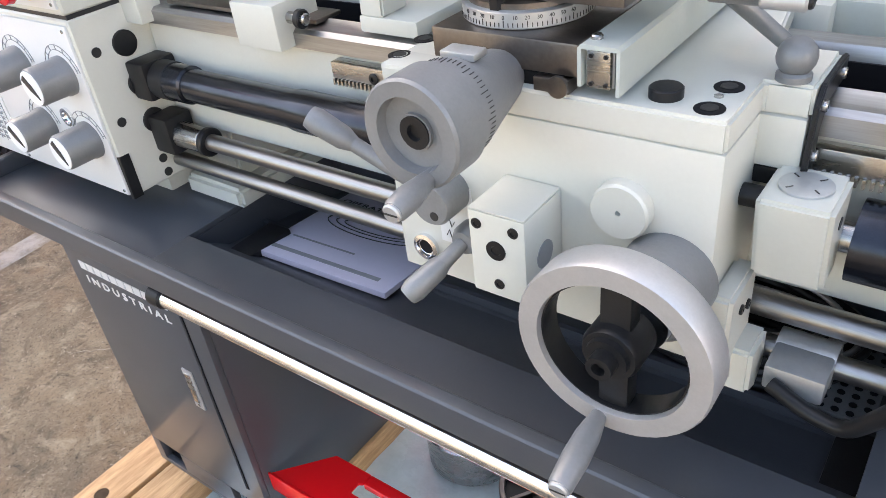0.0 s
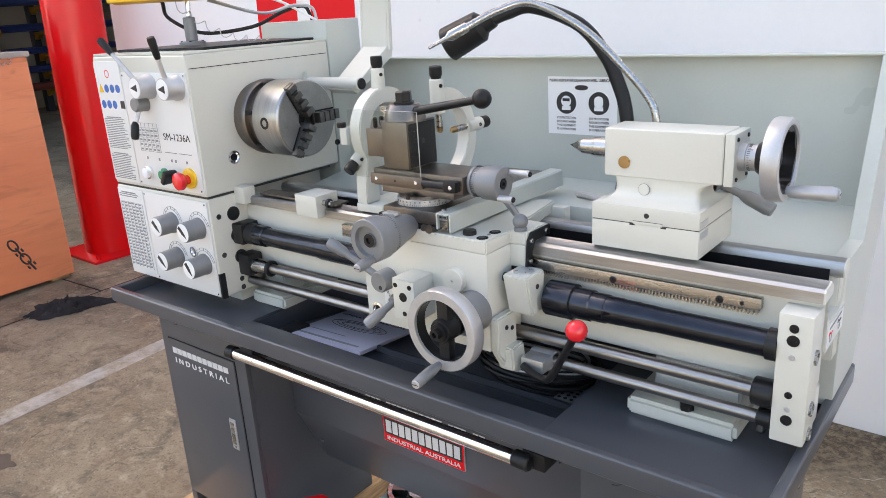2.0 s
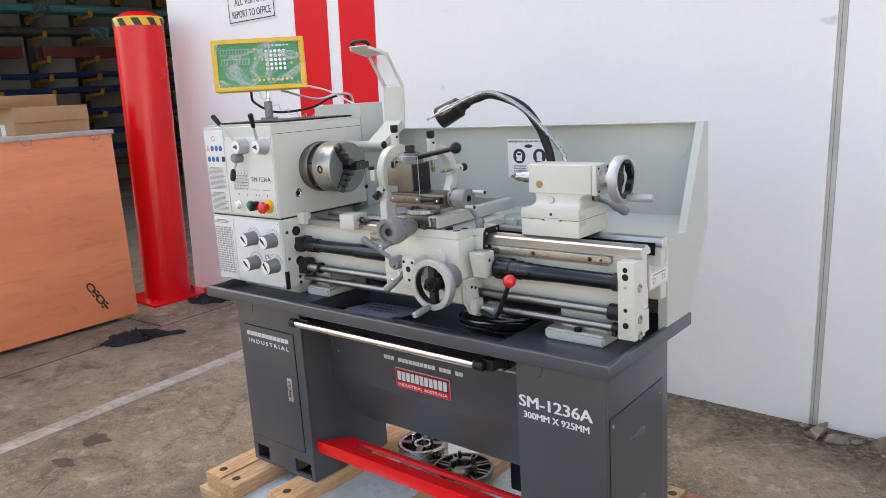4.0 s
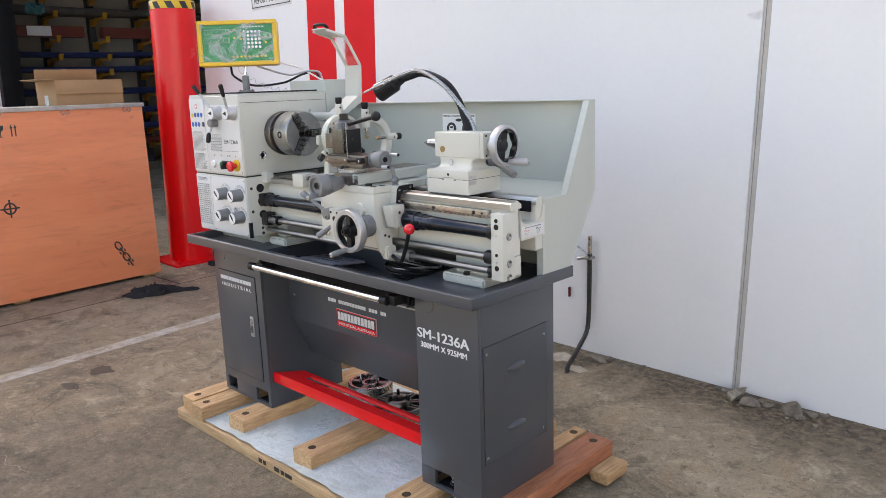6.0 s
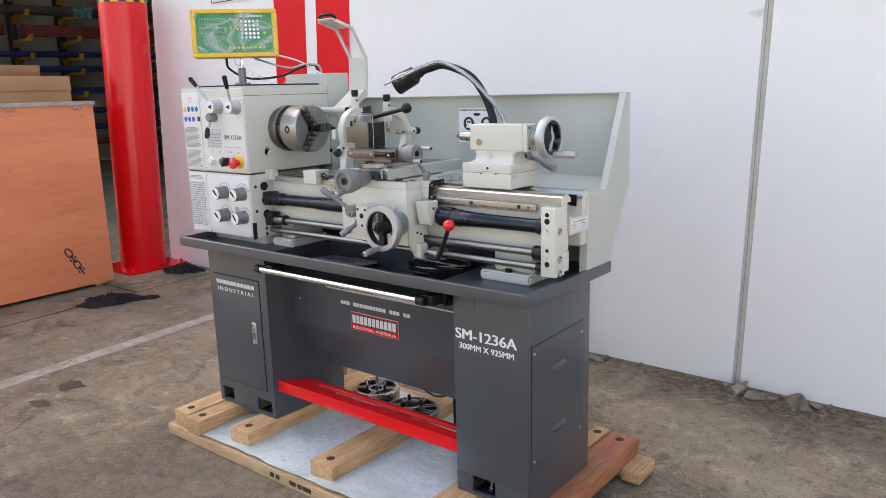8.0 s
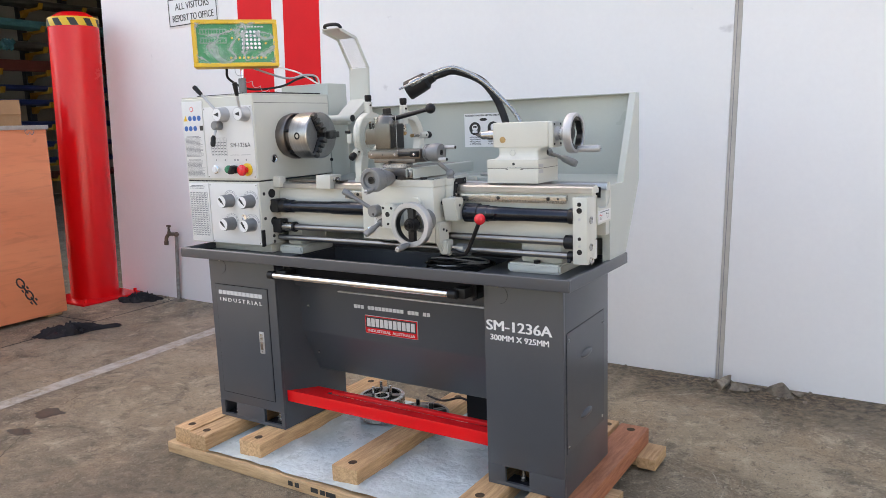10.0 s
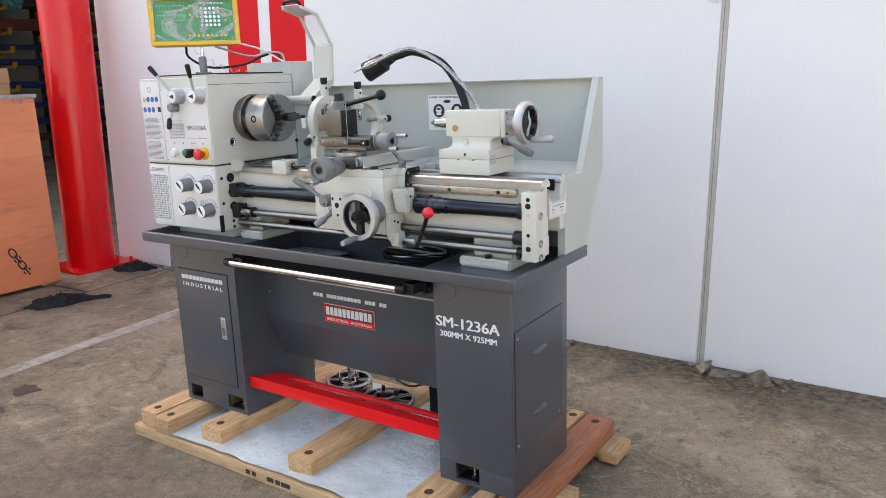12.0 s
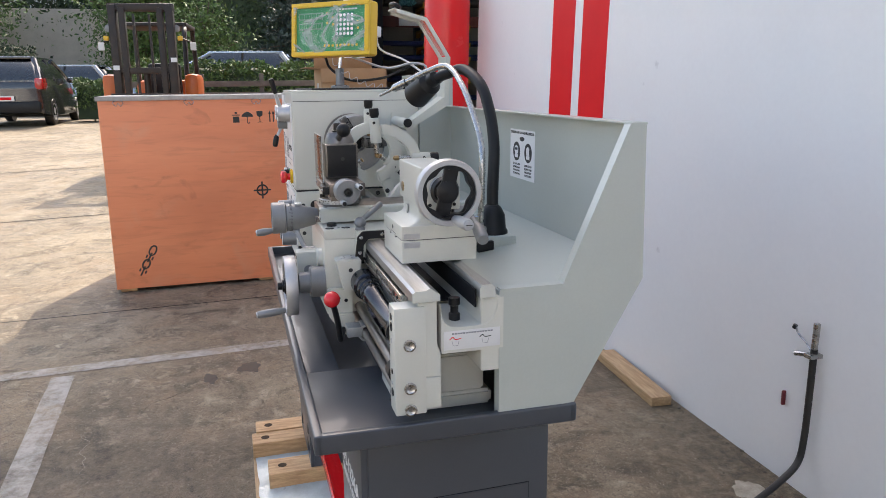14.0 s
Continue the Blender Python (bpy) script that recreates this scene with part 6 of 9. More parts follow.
def readout():
    """Digital readout in its yellow case under wrinkled film, on a grey post."""
    t = thing("digital_readout", (-0.64, 0.25, 1.308), "yellow cased digital readout with green keypad under film", "display")
    c = Vector((-0.6455, 0.2355, 1.5005))
    ang = math.degrees(math.atan2(0.224, 0.2085))
    m = pose(c.x, c.y, c.z, 0, 0, ang) @ pose(0, 0, 0, -5, 0, 0)
    W2, H2 = 0.153, 0.086
    part("case", join(B(), box(B(), -W2, W2, 0.0, 0.05, -H2, H2, 0.012, None, 3), m), YELLOW, t)
    for a in ((-W2, W2, -H2, -H2 + 0.016), (-W2, W2, H2 - 0.016, H2)):
        part("bezel", join(B(), box(B(), a[0], a[1], -0.009, 0.004, a[2], a[3], 0.004), m), YELLOW, t)
    for a in ((-W2, -W2 + 0.017), (W2 - 0.017, W2)):
        part("bezel", join(B(), box(B(), *a, -0.0088, 0.004, -H2 + 0.015, H2 - 0.015, 0.004), m), YELLOW, t)
    part("face", join(B(), box(B(), -W2 + 0.016, W2 - 0.016, -0.001, 0.002, -H2 + 0.015, H2 - 0.015, 0), m), GREENFACE, t, "green printed face")
    for zz in (0.032, 0.000):
        part("window", join(B(), box(B(), -0.125, -0.030, -0.0022, -0.0005, zz, zz + 0.022, 0.001), m), DISPLAY, t)
        bm = B()
        for i in range(9):
            box(bm, -0.121 + i * 0.0098, -0.114 + i * 0.0098, -0.0028, -0.0020, zz + 0.004, zz + 0.018, 0, None, 1)
        part("digit", join(B(), bm, m), GREENFACE, t)
    part("keypad_field", join(B(), box(B(), 0.018, 0.094, -0.0018, -0.0006, -0.026, 0.052, 0.001), m), GREEN, t)
    bm = B()
    for i in range(7):
        box(bm, 0.022 + i * 0.012, 0.031 + i * 0.012, -0.0016, -0.0006, 0.058, 0.063, 0, None, 1)
    part("print", join(B(), bm, m), BARS, t)
    for i in range(5):
        for j in range(5):
            part("key", join(B(), turned(B(), (0.027 + i * 0.0145, -0.001, 0.042 - j * 0.0145), (0, -1, 0), [(0.0052, 0), (0.0052, 0.0012), (0, 0.0014)], 12), m), WHITE, t)
    for i in range(9):
        part("key", join(B(), turned(B(), (-0.02 + i * 0.0155, -0.001, -0.052), (0, -1, 0), [(0.0045, 0), (0.0045, 0.0012), (0, 0.0014)], 12), m), YELLOW, t)
    for x, z in ((-0.012, 0.05), (-0.012, 0.02), (0.012, 0.035), (0.012, 0.015), (0.108, 0.02), (0.108, 0.0)):
        part("key", join(B(), turned(B(), (x, -0.001, z), (0, -1, 0), [(0.0042, 0), (0.0042, 0.0012), (0, 0.0014)], 12), m), YELLOW, t)
    # wrinkled film over the face
    bm = B()
    n1, n2 = 44, 26
    g = [[bm.verts.new((-W2 + 0.012 + (2 * W2 - 0.024) * i / n1, -0.010 - 0.005 * abs(noise.noise((i * 0.30, j * 0.42, 2))) - 0.004 * abs(noise.noise((i * 0.8 + j * 0.5, j * 0.6, 5))), -H2 + 0.012 + (2 * H2 - 0.024) * j / n2)) for j in range(n2 + 1)] for i in range(n1 + 1)]
    for i in range(n1):
        for j in range(n2):
            bm.faces.new((g[i][j], g[i + 1][j], g[i + 1][j + 1], g[i][j + 1]))
    bmesh.ops.transform(bm, matrix=m, verts=bm.verts)
    f = part("protective_film", bm, CRINKLE, t, "wrinkled clear film", 60)
    f.visible_shadow = False
    p = Vector((-0.655, 0.262, 1.308))
    part("post_base", turned(B(), p, (0, 0, 1), [(0.030, 0), (0.030, 0.012), (0.020, 0.014), (0, 0.014)], 28), CAST, t)
    for k in range(4):
        a = radians(45 + 90 * k)
        part("base_screw", screw(B(), p + Vector((0.024 * math.cos(a), 0.024 * math.sin(a), 0.012)), (0, 0, 1), 0.003, 0.003), BLACK, t)
    part("post", rod(B(), p + Vector((0, 0, 0.014)), p + Vector((0, 0, 0.068)), 0.014, seg=24), CAST, t)
    part("arm", rod(B(), p + Vector((0, 0, 0.068)), p + Vector((0, 0.006, 0.12)), 0.0055), CHROME, t)
    part("cable", tube(B(), [m @ Vector((-0.04, 0.03, -H2)), (-0.70, 0.24, 1.375), (-0.66, 0.30, 1.338), (-0.60, 0.40, 1.345), (-0.56, 0.465, 1.375), (-0.525, 0.505, 1.385), (-0.515, 0.52, 1.350)], 0.0045, 8), RUBBER, t)
    part("cable", tube(B(), [m @ Vector((0.06, 0.04, -H2)), (-0.56, 0.40, 1.375), (-0.53, 0.47, 1.388), (-0.51, 0.515, 1.382), (-0.505, 0.525, 1.350)], 0.0038, 8), RIM, t, "grey cable")
    part("cable", tube(B(), [m @ Vector((0.10, 0.050, 0.03)), m @ Vector((0.115, 0.09, 0.02)), m @ Vector((0.115, 0.12, -0.05)), (-0.56, 0.46, 1.40), (-0.50, 0.52, 1.350)], 0.0034, 8), WHITE, t)
    part("plug", join(B(), box(B(), 0.095, 0.122, 0.085, 0.120, -0.015, 0.020, 0.006), m), WHITE, t)
    q = []
    for i in range(60):
        a = i * 0.75
        c0 = Vector(m @ Vector((-0.02, 0.02, -H2))).lerp(Vector((-0.545, 0.40, 1.318)), i / 59)
        q.append(c0 + Vector((0.006 * math.cos(a), 0.004 * math.sin(a), 0.007 * math.sin(a) - 0.03 * math.sin(math.pi * i / 59))))
    part("ground_wire", tube(B(), q, 0.0011, 5, False), RIM, t, "thin curled wire")


GREENFACE = mat("green_keypad", (0.018, 0.235, 0.075), (0.03, 0.29, 0.10), 0.4, scale=12, fine=100, bump=0)
DISPLAY = mat("grey_green_window", (0.20, 0.34, 0.24), (0.16, 0.3, 0.2), 0.3, bump=0)


def thin_film():
    m = bpy.data.materials.new("thin_clear_film")
    m.use_nodes = True
    n, l = m.node_tree.nodes, m.node_tree.links
    out = n["Material Output"]
    tr, gl, mx, fr = n.new("ShaderNodeBsdfTransparent"), n.new("ShaderNodeBsdfGlossy"), n.new("ShaderNodeMixShader"), n.new("ShaderNodeFresnel")
    tr.inputs[0].default_value = (0.95, 0.96, 0.95, 1)
    gl.inputs["Roughness"].default_value = 0.12
    fr.inputs[0].default_value = 1.16
    l.new(fr.outputs[0], mx.inputs[0])
    l.new(tr.outputs[0], mx.inputs[1])
    l.new(gl.outputs[0], mx.inputs[2])
    l.new(mx.outputs[0], out.inputs[0])
    n.remove(n["Principled BSDF"])
    return m


def crinkled_film():
    """Clear film pulled into sharp creases; glints along the folds are painted in white."""
    m = bpy.data.materials.new("crinkled_clear_film")
    m.use_nodes = True
    n, l = m.node_tree.nodes, m.node_tree.links
    n.remove(n["Principled BSDF"])
    geo, t, r, r2 = n.new("ShaderNodeNewGeometry"), n.new("ShaderNodeTexNoise"), n.new("ShaderNodeMath"), n.new("ShaderNodeMapRange")
    t.inputs["Scale"].default_value, t.inputs["Detail"].default_value, t.inputs["Distortion"].default_value = 7, 8, 1.2
    l.new(geo.outputs["Position"], t.inputs["Vector"])
    r.operation = "SUBTRACT"
    r.inputs[1].default_value = 0.5
    l.new(t.outputs["Fac"], r.inputs[0])
    ab = n.new("ShaderNodeMath")
    ab.operation = "ABSOLUTE"
    l.new(r.outputs[0], ab.inputs[0])
    r2.inputs[1].default_value, r2.inputs[2].default_value, r2.inputs[3].default_value, r2.inputs[4].default_value = 0.0, 0.07, 0.40, 0.03
    l.new(ab.outputs[0], r2.inputs[0])
    tr, df, mx = n.new("ShaderNodeBsdfTransparent"), n.new("ShaderNodeBsdfDiffuse"), n.new("ShaderNodeMixShader")
    df.inputs[0].default_value = (0.8, 0.82, 0.8, 1)
    l.new(r2.outputs[0], mx.inputs[0])
    l.new(tr.outputs[0], mx.inputs[1])
    l.new(df.outputs[0], mx.inputs[2])
    l.new(mx.outputs[0], n["Material Output"].inputs[0])
    return m


THINFILM = thin_film()
CRINKLE = crinkled_film()
readout()


# ---- carriage, slides, tailstock, rests, lamp ----
PALE = mat("pale_brushed_disc", (0.55, 0.56, 0.56), (0.46, 0.47, 0.47), 0.35, 0.6, scale=30, fine=300, bump=0.08)
CARRIAGE = thing("lathe_carriage", (0.18, 0.2, 0.83), "cream saddle and apron with grey handwheels and levers", "carriage")


def slot_screw(name, p, d, r, parent, mt=None):
    """A round end with a cut slot."""
    part(name, turned(B(), p, d, [(r, 0), (r, 0.0015), (r * 0.85, 0.0025), (0, 0.0025)], 18), mt or RIM, parent)
    a = axis_matrix(p, d)
    part("slot", box(B(), -r * 0.8, r * 0.8, -0.0006, 0.0006, 0.0022, 0.0029, 0, a), INK, parent)


def handwheel(c, r, parent, mt_rim):
    """Rim with a bar spoke: its plane faces -y, with a hub and a turned handle."""
    x, y, z = c
    d = (0, -1, 0)
    w = part("handwheel", turned(B(), (x, y + 0.012, z), d, [(r * 0.775, 0), (r * 0.98, 0), (r, 0.002), (r, 0.023), (r * 0.98, 0.025), (r * 0.775, 0.025), (r * 0.76, 0.021), (r * 0.76, 0.004), (r * 0.78, 0)], 56), mt_rim, parent)
    part("wheel_liner", turned(B(), (x, y + 0.010, z), d, [(r * 0.757, 0), (r * 0.757, 0.019), (r * 0.742, 0.019), (r * 0.742, 0), (r * 0.757, 0)], 48), BLACK, w)
    part("spoke", box(B(), x - r * 0.16, x + r * 0.16, y - 0.006, y + 0.010, z - r * 0.76, z + r * 0.76, 0.003), BLACK, w)
    part("hub", turned(B(), (x, y + 0.014, z), d, [(r * 0.30, 0), (r * 0.30, 0.024), (r * 0.27, 0.028), (r * 0.22, 0.028), (r * 0.21, 0.032), (0, 0.032)], 32), BLACK, w)
    part("hub_screw", turned(B(), (x, y - 0.018, z), d, [(r * 0.13, 0), (r * 0.13, 0.010), (r * 0.07, 0.010), (r * 0.06, 0.004), (0, 0.004)], 18), BLACK, w)
    return w


def grip(p, d, length, parent, r=0.0085):
    d = Vector(d).normalized()
    part("handle", turned(B(), p, d, [(r * 0.55, -0.006), (r * 0.7, 0.002), (r, 0.018), (r * 1.08, length * 0.6), (r * 0.95, length - 0.002), (r * 0.85, length), (0, length)], 24), CAST, parent)
    slot_screw("handle_screw", Vector(p) + d * length, d, r * 0.8, parent)


def carriage():
    t = CARRIAGE
    # apron
    ap = part("apron", box(B(), 0.033, 0.302, 0.080, 0.172, 0.830, 0.9954, 0.0012, None, 2), CREAM, t)
    # saddle: raised left step, lower right deck
    sad = part("saddle", prism(B(), [(0.036, 0.080), (0.302, 0.080), (0.302, 0.148), (0.332, 0.148), (0.332, 0.215), (0.290, 0.215), (0.27, 0.345), (0.05, 0.345), (0.036, 0.25)], 0.9955, 1.017, "z", 0.0022), CREAM, t)
    part("saddle_step", box(B(), 0.037, 0.196, 0.0803, 0.110, 0.9965, 1.0178, 0.002), CREAM, t)
    part("saddle_skirt", box(B(), 0.05, 0.30, 0.330, 0.350, 0.955, 1.010, 0.004), CREAM, t)
    part("saddle_wing", box(B(), 0.300, 0.331, 0.146, 0.166, 0.958, 0.9955, 0.003), CREAM, t)
    part("wing_gib", box(B(), 0.300, 0.330, 0.148, 0.178, 0.944, 0.957, 0.002), BLACK, t)
    part("wiper", prism(B(), [(0.140, 0.955), (0.147, 1.005), (0.158, 1.016), (0.215, 1.016), (0.215, 0.999), (0.170, 0.999), (0.160, 0.985), (0.158, 0.955)], 0.3325, 0.3365, "x", 0.001), RUBBER, t)
    for y, z in ((0.155, 1.003), (0.151, 0.970), (0.20, 1.008)):
        part("wiper_screw", screw(B(), (0.3365, y, z), (1, 0, 0), 0.004, 0.003), STEEL, t)
    # deck details
    part("filler_cap", turned(B(), (0.2545, 0.103, 1.017), (0, 0, 1), [(0.011, 0), (0.011, 0.006), (0.010, 0.007), (0, 0.007)], 24), RUBBER, sad)
    # near-black discs put the shade inside the wells into colour
    for x, y in ((0.285, 0.095), (0.285, 0.130), (0.040, 0.101), (0.037, 0.138)):
        part("bolt_well", turned(B(), (x, y, 1.0168), (0, 0, 1), [(0.0095, 0), (0.0095, 0.0009), (0.0075, 0.0011), (0, 0.0004)], 20), DEEP, sad)
        part("well_bolt", turned(B(), (x, y, 1.0170), (0, 0, 1), [(0.0055, 0), (0.0055, 0.0012), (0.003, 0.0013), (0, 0.0010)], 12), BLACK, sad)
    part("oil_nipple", turned(B(), (0.284, 0.114, 1.017), (0, 0, 1), [(0.003, 0), (0.003, 0.001), (0, 0.0012)], 12), STEEL, sad)
    # lock lever with a ball foot
    part("lock_foot", turned(B(), (0.316, 0.157, 1.017), (0, 0, 1), [(0.011, 0), (0.011, 0.004), (0.009, 0.006)], 20), CAST, t)
    part("lock_ball", ball(B(), (0.316, 0.157, 1.032), 0.0125, 24), CAST, t)
    part("lock_lever", rod(B(), (0.316, 0.157, 1.034), (0.240, 0.216, 1.058), 0.0050, 0.0072), CAST, t)
    # apron face: plug, box, levers
    part("plug", turned(B(), (0.240, 0.0805, 0.945), (0, -1, 0), [(0.021, 0), (0.021, 0.010), (0.0195, 0.012), (0.002, 0.012), (0.002, 0.008), (0, 0.008)], 32), CREAM, ap)
    bx = part("interlock_box", box(B(), 0.146, 0.192, 0.028, 0.0798, 0.876, 0.946, 0.002), CREAM, t)
    part("box_lid", box(B(), 0.1465, 0.1915, 0.0285, 0.079, 0.9462, 0.9476, 0.0006), CREAM, t)
    for x, z, r in ((0.153, 0.936, 0.0042), (0.183, 0.936, 0.0042), (0.169, 0.888, 0.0042), (0.168, 0.917, 0.0080)):
        part("box_screw", turned(B(), (x, 0.028, z), (0, -1, 0), [(r, 0), (r, 0.0008), (r * 0.5, 0.001), (r * 0.45, 0.0001), (0, 0.0001)], 16), RIM if r > 0.008 else BLACK, bx)
    part("box_dial", turned(B(), (0.192, 0.054, 0.906), (1, 0, 0), [(0.011, 0), (0.011, 0.0006), (0, 0.0007)], 20), FAINT, bx)
    part("sight_ring", turned(B(), (0.060, 0.080, 0.856), (0, -1, 0), [(0.0125, 0), (0.0125, 0.004), (0.009, 0.005), (0.008, 0.002), (0, 0.002)], 24), CHROME, ap)
    part("sight_glass", turned(B(), (0.060, 0.0778, 0.856), (0, -1, 0), [(0.007, 0), (0, 0.0004)], 20), DEEP, ap)
    part("symbol_plate", box(B(), 0.078, 0.112, 0.079, 0.0805, 0.868, 0.925, 0), PANEL, ap)
    for z in (0.905, 0.89, 0.875):
        part("symbol", tube(B(), [(0.084, 0.0788, z), (0.087, 0.0788, z + 0.006), (0.090, 0.0788, z - 0.006), (0.093, 0.0788, z)], 0.0005, 4, False), INK, ap)
    # feed lever
    part("lever_hub", turned(B(), (0.092, 0.080, 0.921), (0, -1, 0), [(0.019, 0), (0.019, 0.026), (0.017, 0.029), (0, 0.029)], 28), CAST, t)
    part("hub_screw", turned(B(), (0.096, 0.0512, 0.912), (0, -1, 0), [(0.004, 0), (0.004, 0.0006), (0, 0.0002)], 14), INK, t)
    part("feed_lever", rod(B(), (0.085, 0.060, 0.928), (0.020, 0.042, 0.970), 0.0065, 0.006), CAST, t)
    part("lever_grip", turned(B(), (0.030, 0.045, 0.963), Vector((-0.065, -0.018, 0.042)), [(0.006, 0), (0.0095, 0.010), (0.0105, 0.036), (0.009, 0.042), (0, 0.043)], 20), CAST, t)
    # half-nut lever
    part("lever_boss", turned(B(), (0.112, 0.080, 0.885), (0, -1, 0), [(0.013, 0), (0.013, 0.012), (0.010, 0.018), (0, 0.018)], 24), CAST, t)
    part("nut_lever", rod(B(), (0.112, 0.066, 0.885), (0.102, 0.046, 0.872), 0.006, 0.007), CAST, t)
    part("lever_grip", turned(B(), (0.104, 0.050, 0.8745), Vector((-0.018, -0.028, -0.021)), [(0.006, 0), (0.0095, 0.010), (0.0105, 0.036), (0.0085, 0.043), (0, 0.044)], 20), CAST, t)
    # large handwheel on its flange
    part("wheel_flange", turned(B(), (0.274, 0.080, 0.898), (0, -1, 0), [(0.034, 0), (0.034, 0.030), (0.031, 0.033), (0.024, 0.033), (0.022, 0.056)], 36), CAST, t)
    handwheel((0.271, 0.006, 0.893), 0.0660, t, RIM)
    grip((0.265, -0.007, 0.836), (0.06, -1, -0.08), 0.062, t)
    # cross slide handwheel, dial and bracket
    cx, cz = 0.145, 1.023
    part("dial_bracket", turned(B(), (cx, 0.078, cz), (0, -1, 0), [(0.015, -0.012), (0.020, 0), (0.027, 0.030), (0.0305, 0.044), (0.0305, 0.052)], 40), CAST, t)
    dial = part("dial", turned(B(), (cx, 0.0255, cz), (0, -1, 0), [(0.0325, 0), (0.0325, 0.013), (0.0315, 0.014)], 48), CAST, t, "graduated dial")
    bm = B()
    for k in range(60):
        a = 2 * math.pi * k / 60
        m = Matrix.Translation((cx, 0, cz)) @ Matrix.Rotation(a, 4, "Y")
        box(bm, -0.0003, 0.0003, 0.0255 - (0.008 if k % 5 == 0 else 0.005), 0.0252, 0.0324, 0.0328, 0, m)
    tagged(part("dial_mark", bm, INK, dial), kind="stuff")
    part("dial_plate", box(B(), cx - 0.012, cx + 0.014, 0.033, 0.048, cz + 0.0285, cz + 0.0332, 0.001), PALE, t)
    wh = part("handwheel", turned(B(), (cx, 0.0115, cz), (0, -1, 0), [(0.030, 0), (0.0362, 0.002), (0.0362, 0.030), (0.0345, 0.032), (0.025, 0.032), (0.024, 0.024), (0.012, 0.023), (0.012, 0.026), (0.006, 0.026), (0.005, 0.020), (0, 0.020)], 48), CAST, t)
    part("wheel_nut", turned(B(), (cx, -0.0125, cz), (0, -1, 0), [(0.011, 0), (0.011, 0.003), (0.0055, 0.003), (0.005, 0.0), (0, 0.0)], 20), BLACK, wh)
    grip((cx + 0.010, -0.018, cz - 0.027), (0.02, -1, -0.1), 0.038, t, 0.0082)
    # thread dial box
    part("thread_dial", prism(B(), [(0.096, 0.962), (0.150, 0.962), (0.145, 0.895), (0.112, 0.893)], 0.318, 0.364, "x", 0.003), CREAM, t)
    part("dial_disc", turned(B(), (0.341, 0.124, 0.9622), (0, 0, 1), [(0.0165, 0), (0.0165, 0.0015), (0.015, 0.002), (0, 0.002)], 32), PALE, t)
    for k in range(4):
        m = Matrix.Translation((0.341, 0.124, 0.9642)) @ Matrix.Rotation(radians(45 + 90 * k), 4, "Z")
        part("dial_tick", box(B(), 0.009, 0.014, -0.0004, 0.0004, -0.0001, 0.0004, 0, m), INK, t)
    part("pivot_bolt", turned(B(), (0.302, 0.128, 0.945), (1, 0, 0), [(0.008, 0), (0.008, 0.014), (0, 0.014)], 16), BLACK, t)
    part("dial_screw", turned(B(), (0.364, 0.126, 0.940), (1, 0, 0), [(0.0045, 0), (0.0045, 0.0006), (0, 0.0002)], 14), INK, t)
    # shaft bracket and reversing lever
    part("shaft_bracket", prism(B(), [(0.098, 0.835), (0.135, 0.835), (0.138, 0.800), (0.120, 0.785), (0.100, 0.795)], 0.303, 0.332, "x", 0.003), CREAM, t)
    part("shaft_bracket", prism(B(), [(0.0805, 0.89), (0.135, 0.89), (0.135, 0.815), (0.100, 0.80), (0.0805, 0.83)], 0.3025, 0.318, "x", 0.003), CREAM, t)
    for y, z in ((0.104, 0.868), (0.120, 0.862)):
        part("bracket_screw", screw(B(), (0.318, y, z), (1, 0, 0), 0.004, 0.002), BLACK, t)
    part("lever_clamp", turned(B(), (0.338, 0.152, 0.803), (1, 0, 0), [(0.018, 0), (0.018, 0.042), (0.014, 0.042)], 28), PALE, t)
    part("lever_clamp", box(B(), 0.338, 0.380, 0.112, 0.145, 0.796, 0.818, 0.003), PALE, t)
    part("reverse_lever", tube(B(), [(0.345, 0.108, 0.806), (0.372, 0.100, 0.800), (0.395, 0.095, 0.800), (0.408, 0.092, 0.812), (0.430, 0.086, 0.850), (0.457, 0.075, 0.897)], 0.0062, 12), BLACK, t)
    part("lever_knob", ball(B(), (0.462, 0.072, 0.908), 0.0165, 28), REDBALL, t, "red ball knob")
    # rear arm that carries lamp and coolant pipe
    part("rear_arm", box(B(), 0.20, 0.425, 0.365, 0.475, 0.972, 1.004, 0.004), LIGHTBOX, t)
    part("rear_switch", box(B(), 0.425, 0.438, 0.385, 0.42, 0.975, 0.998, 0.002), BLACK, t)


carriage()


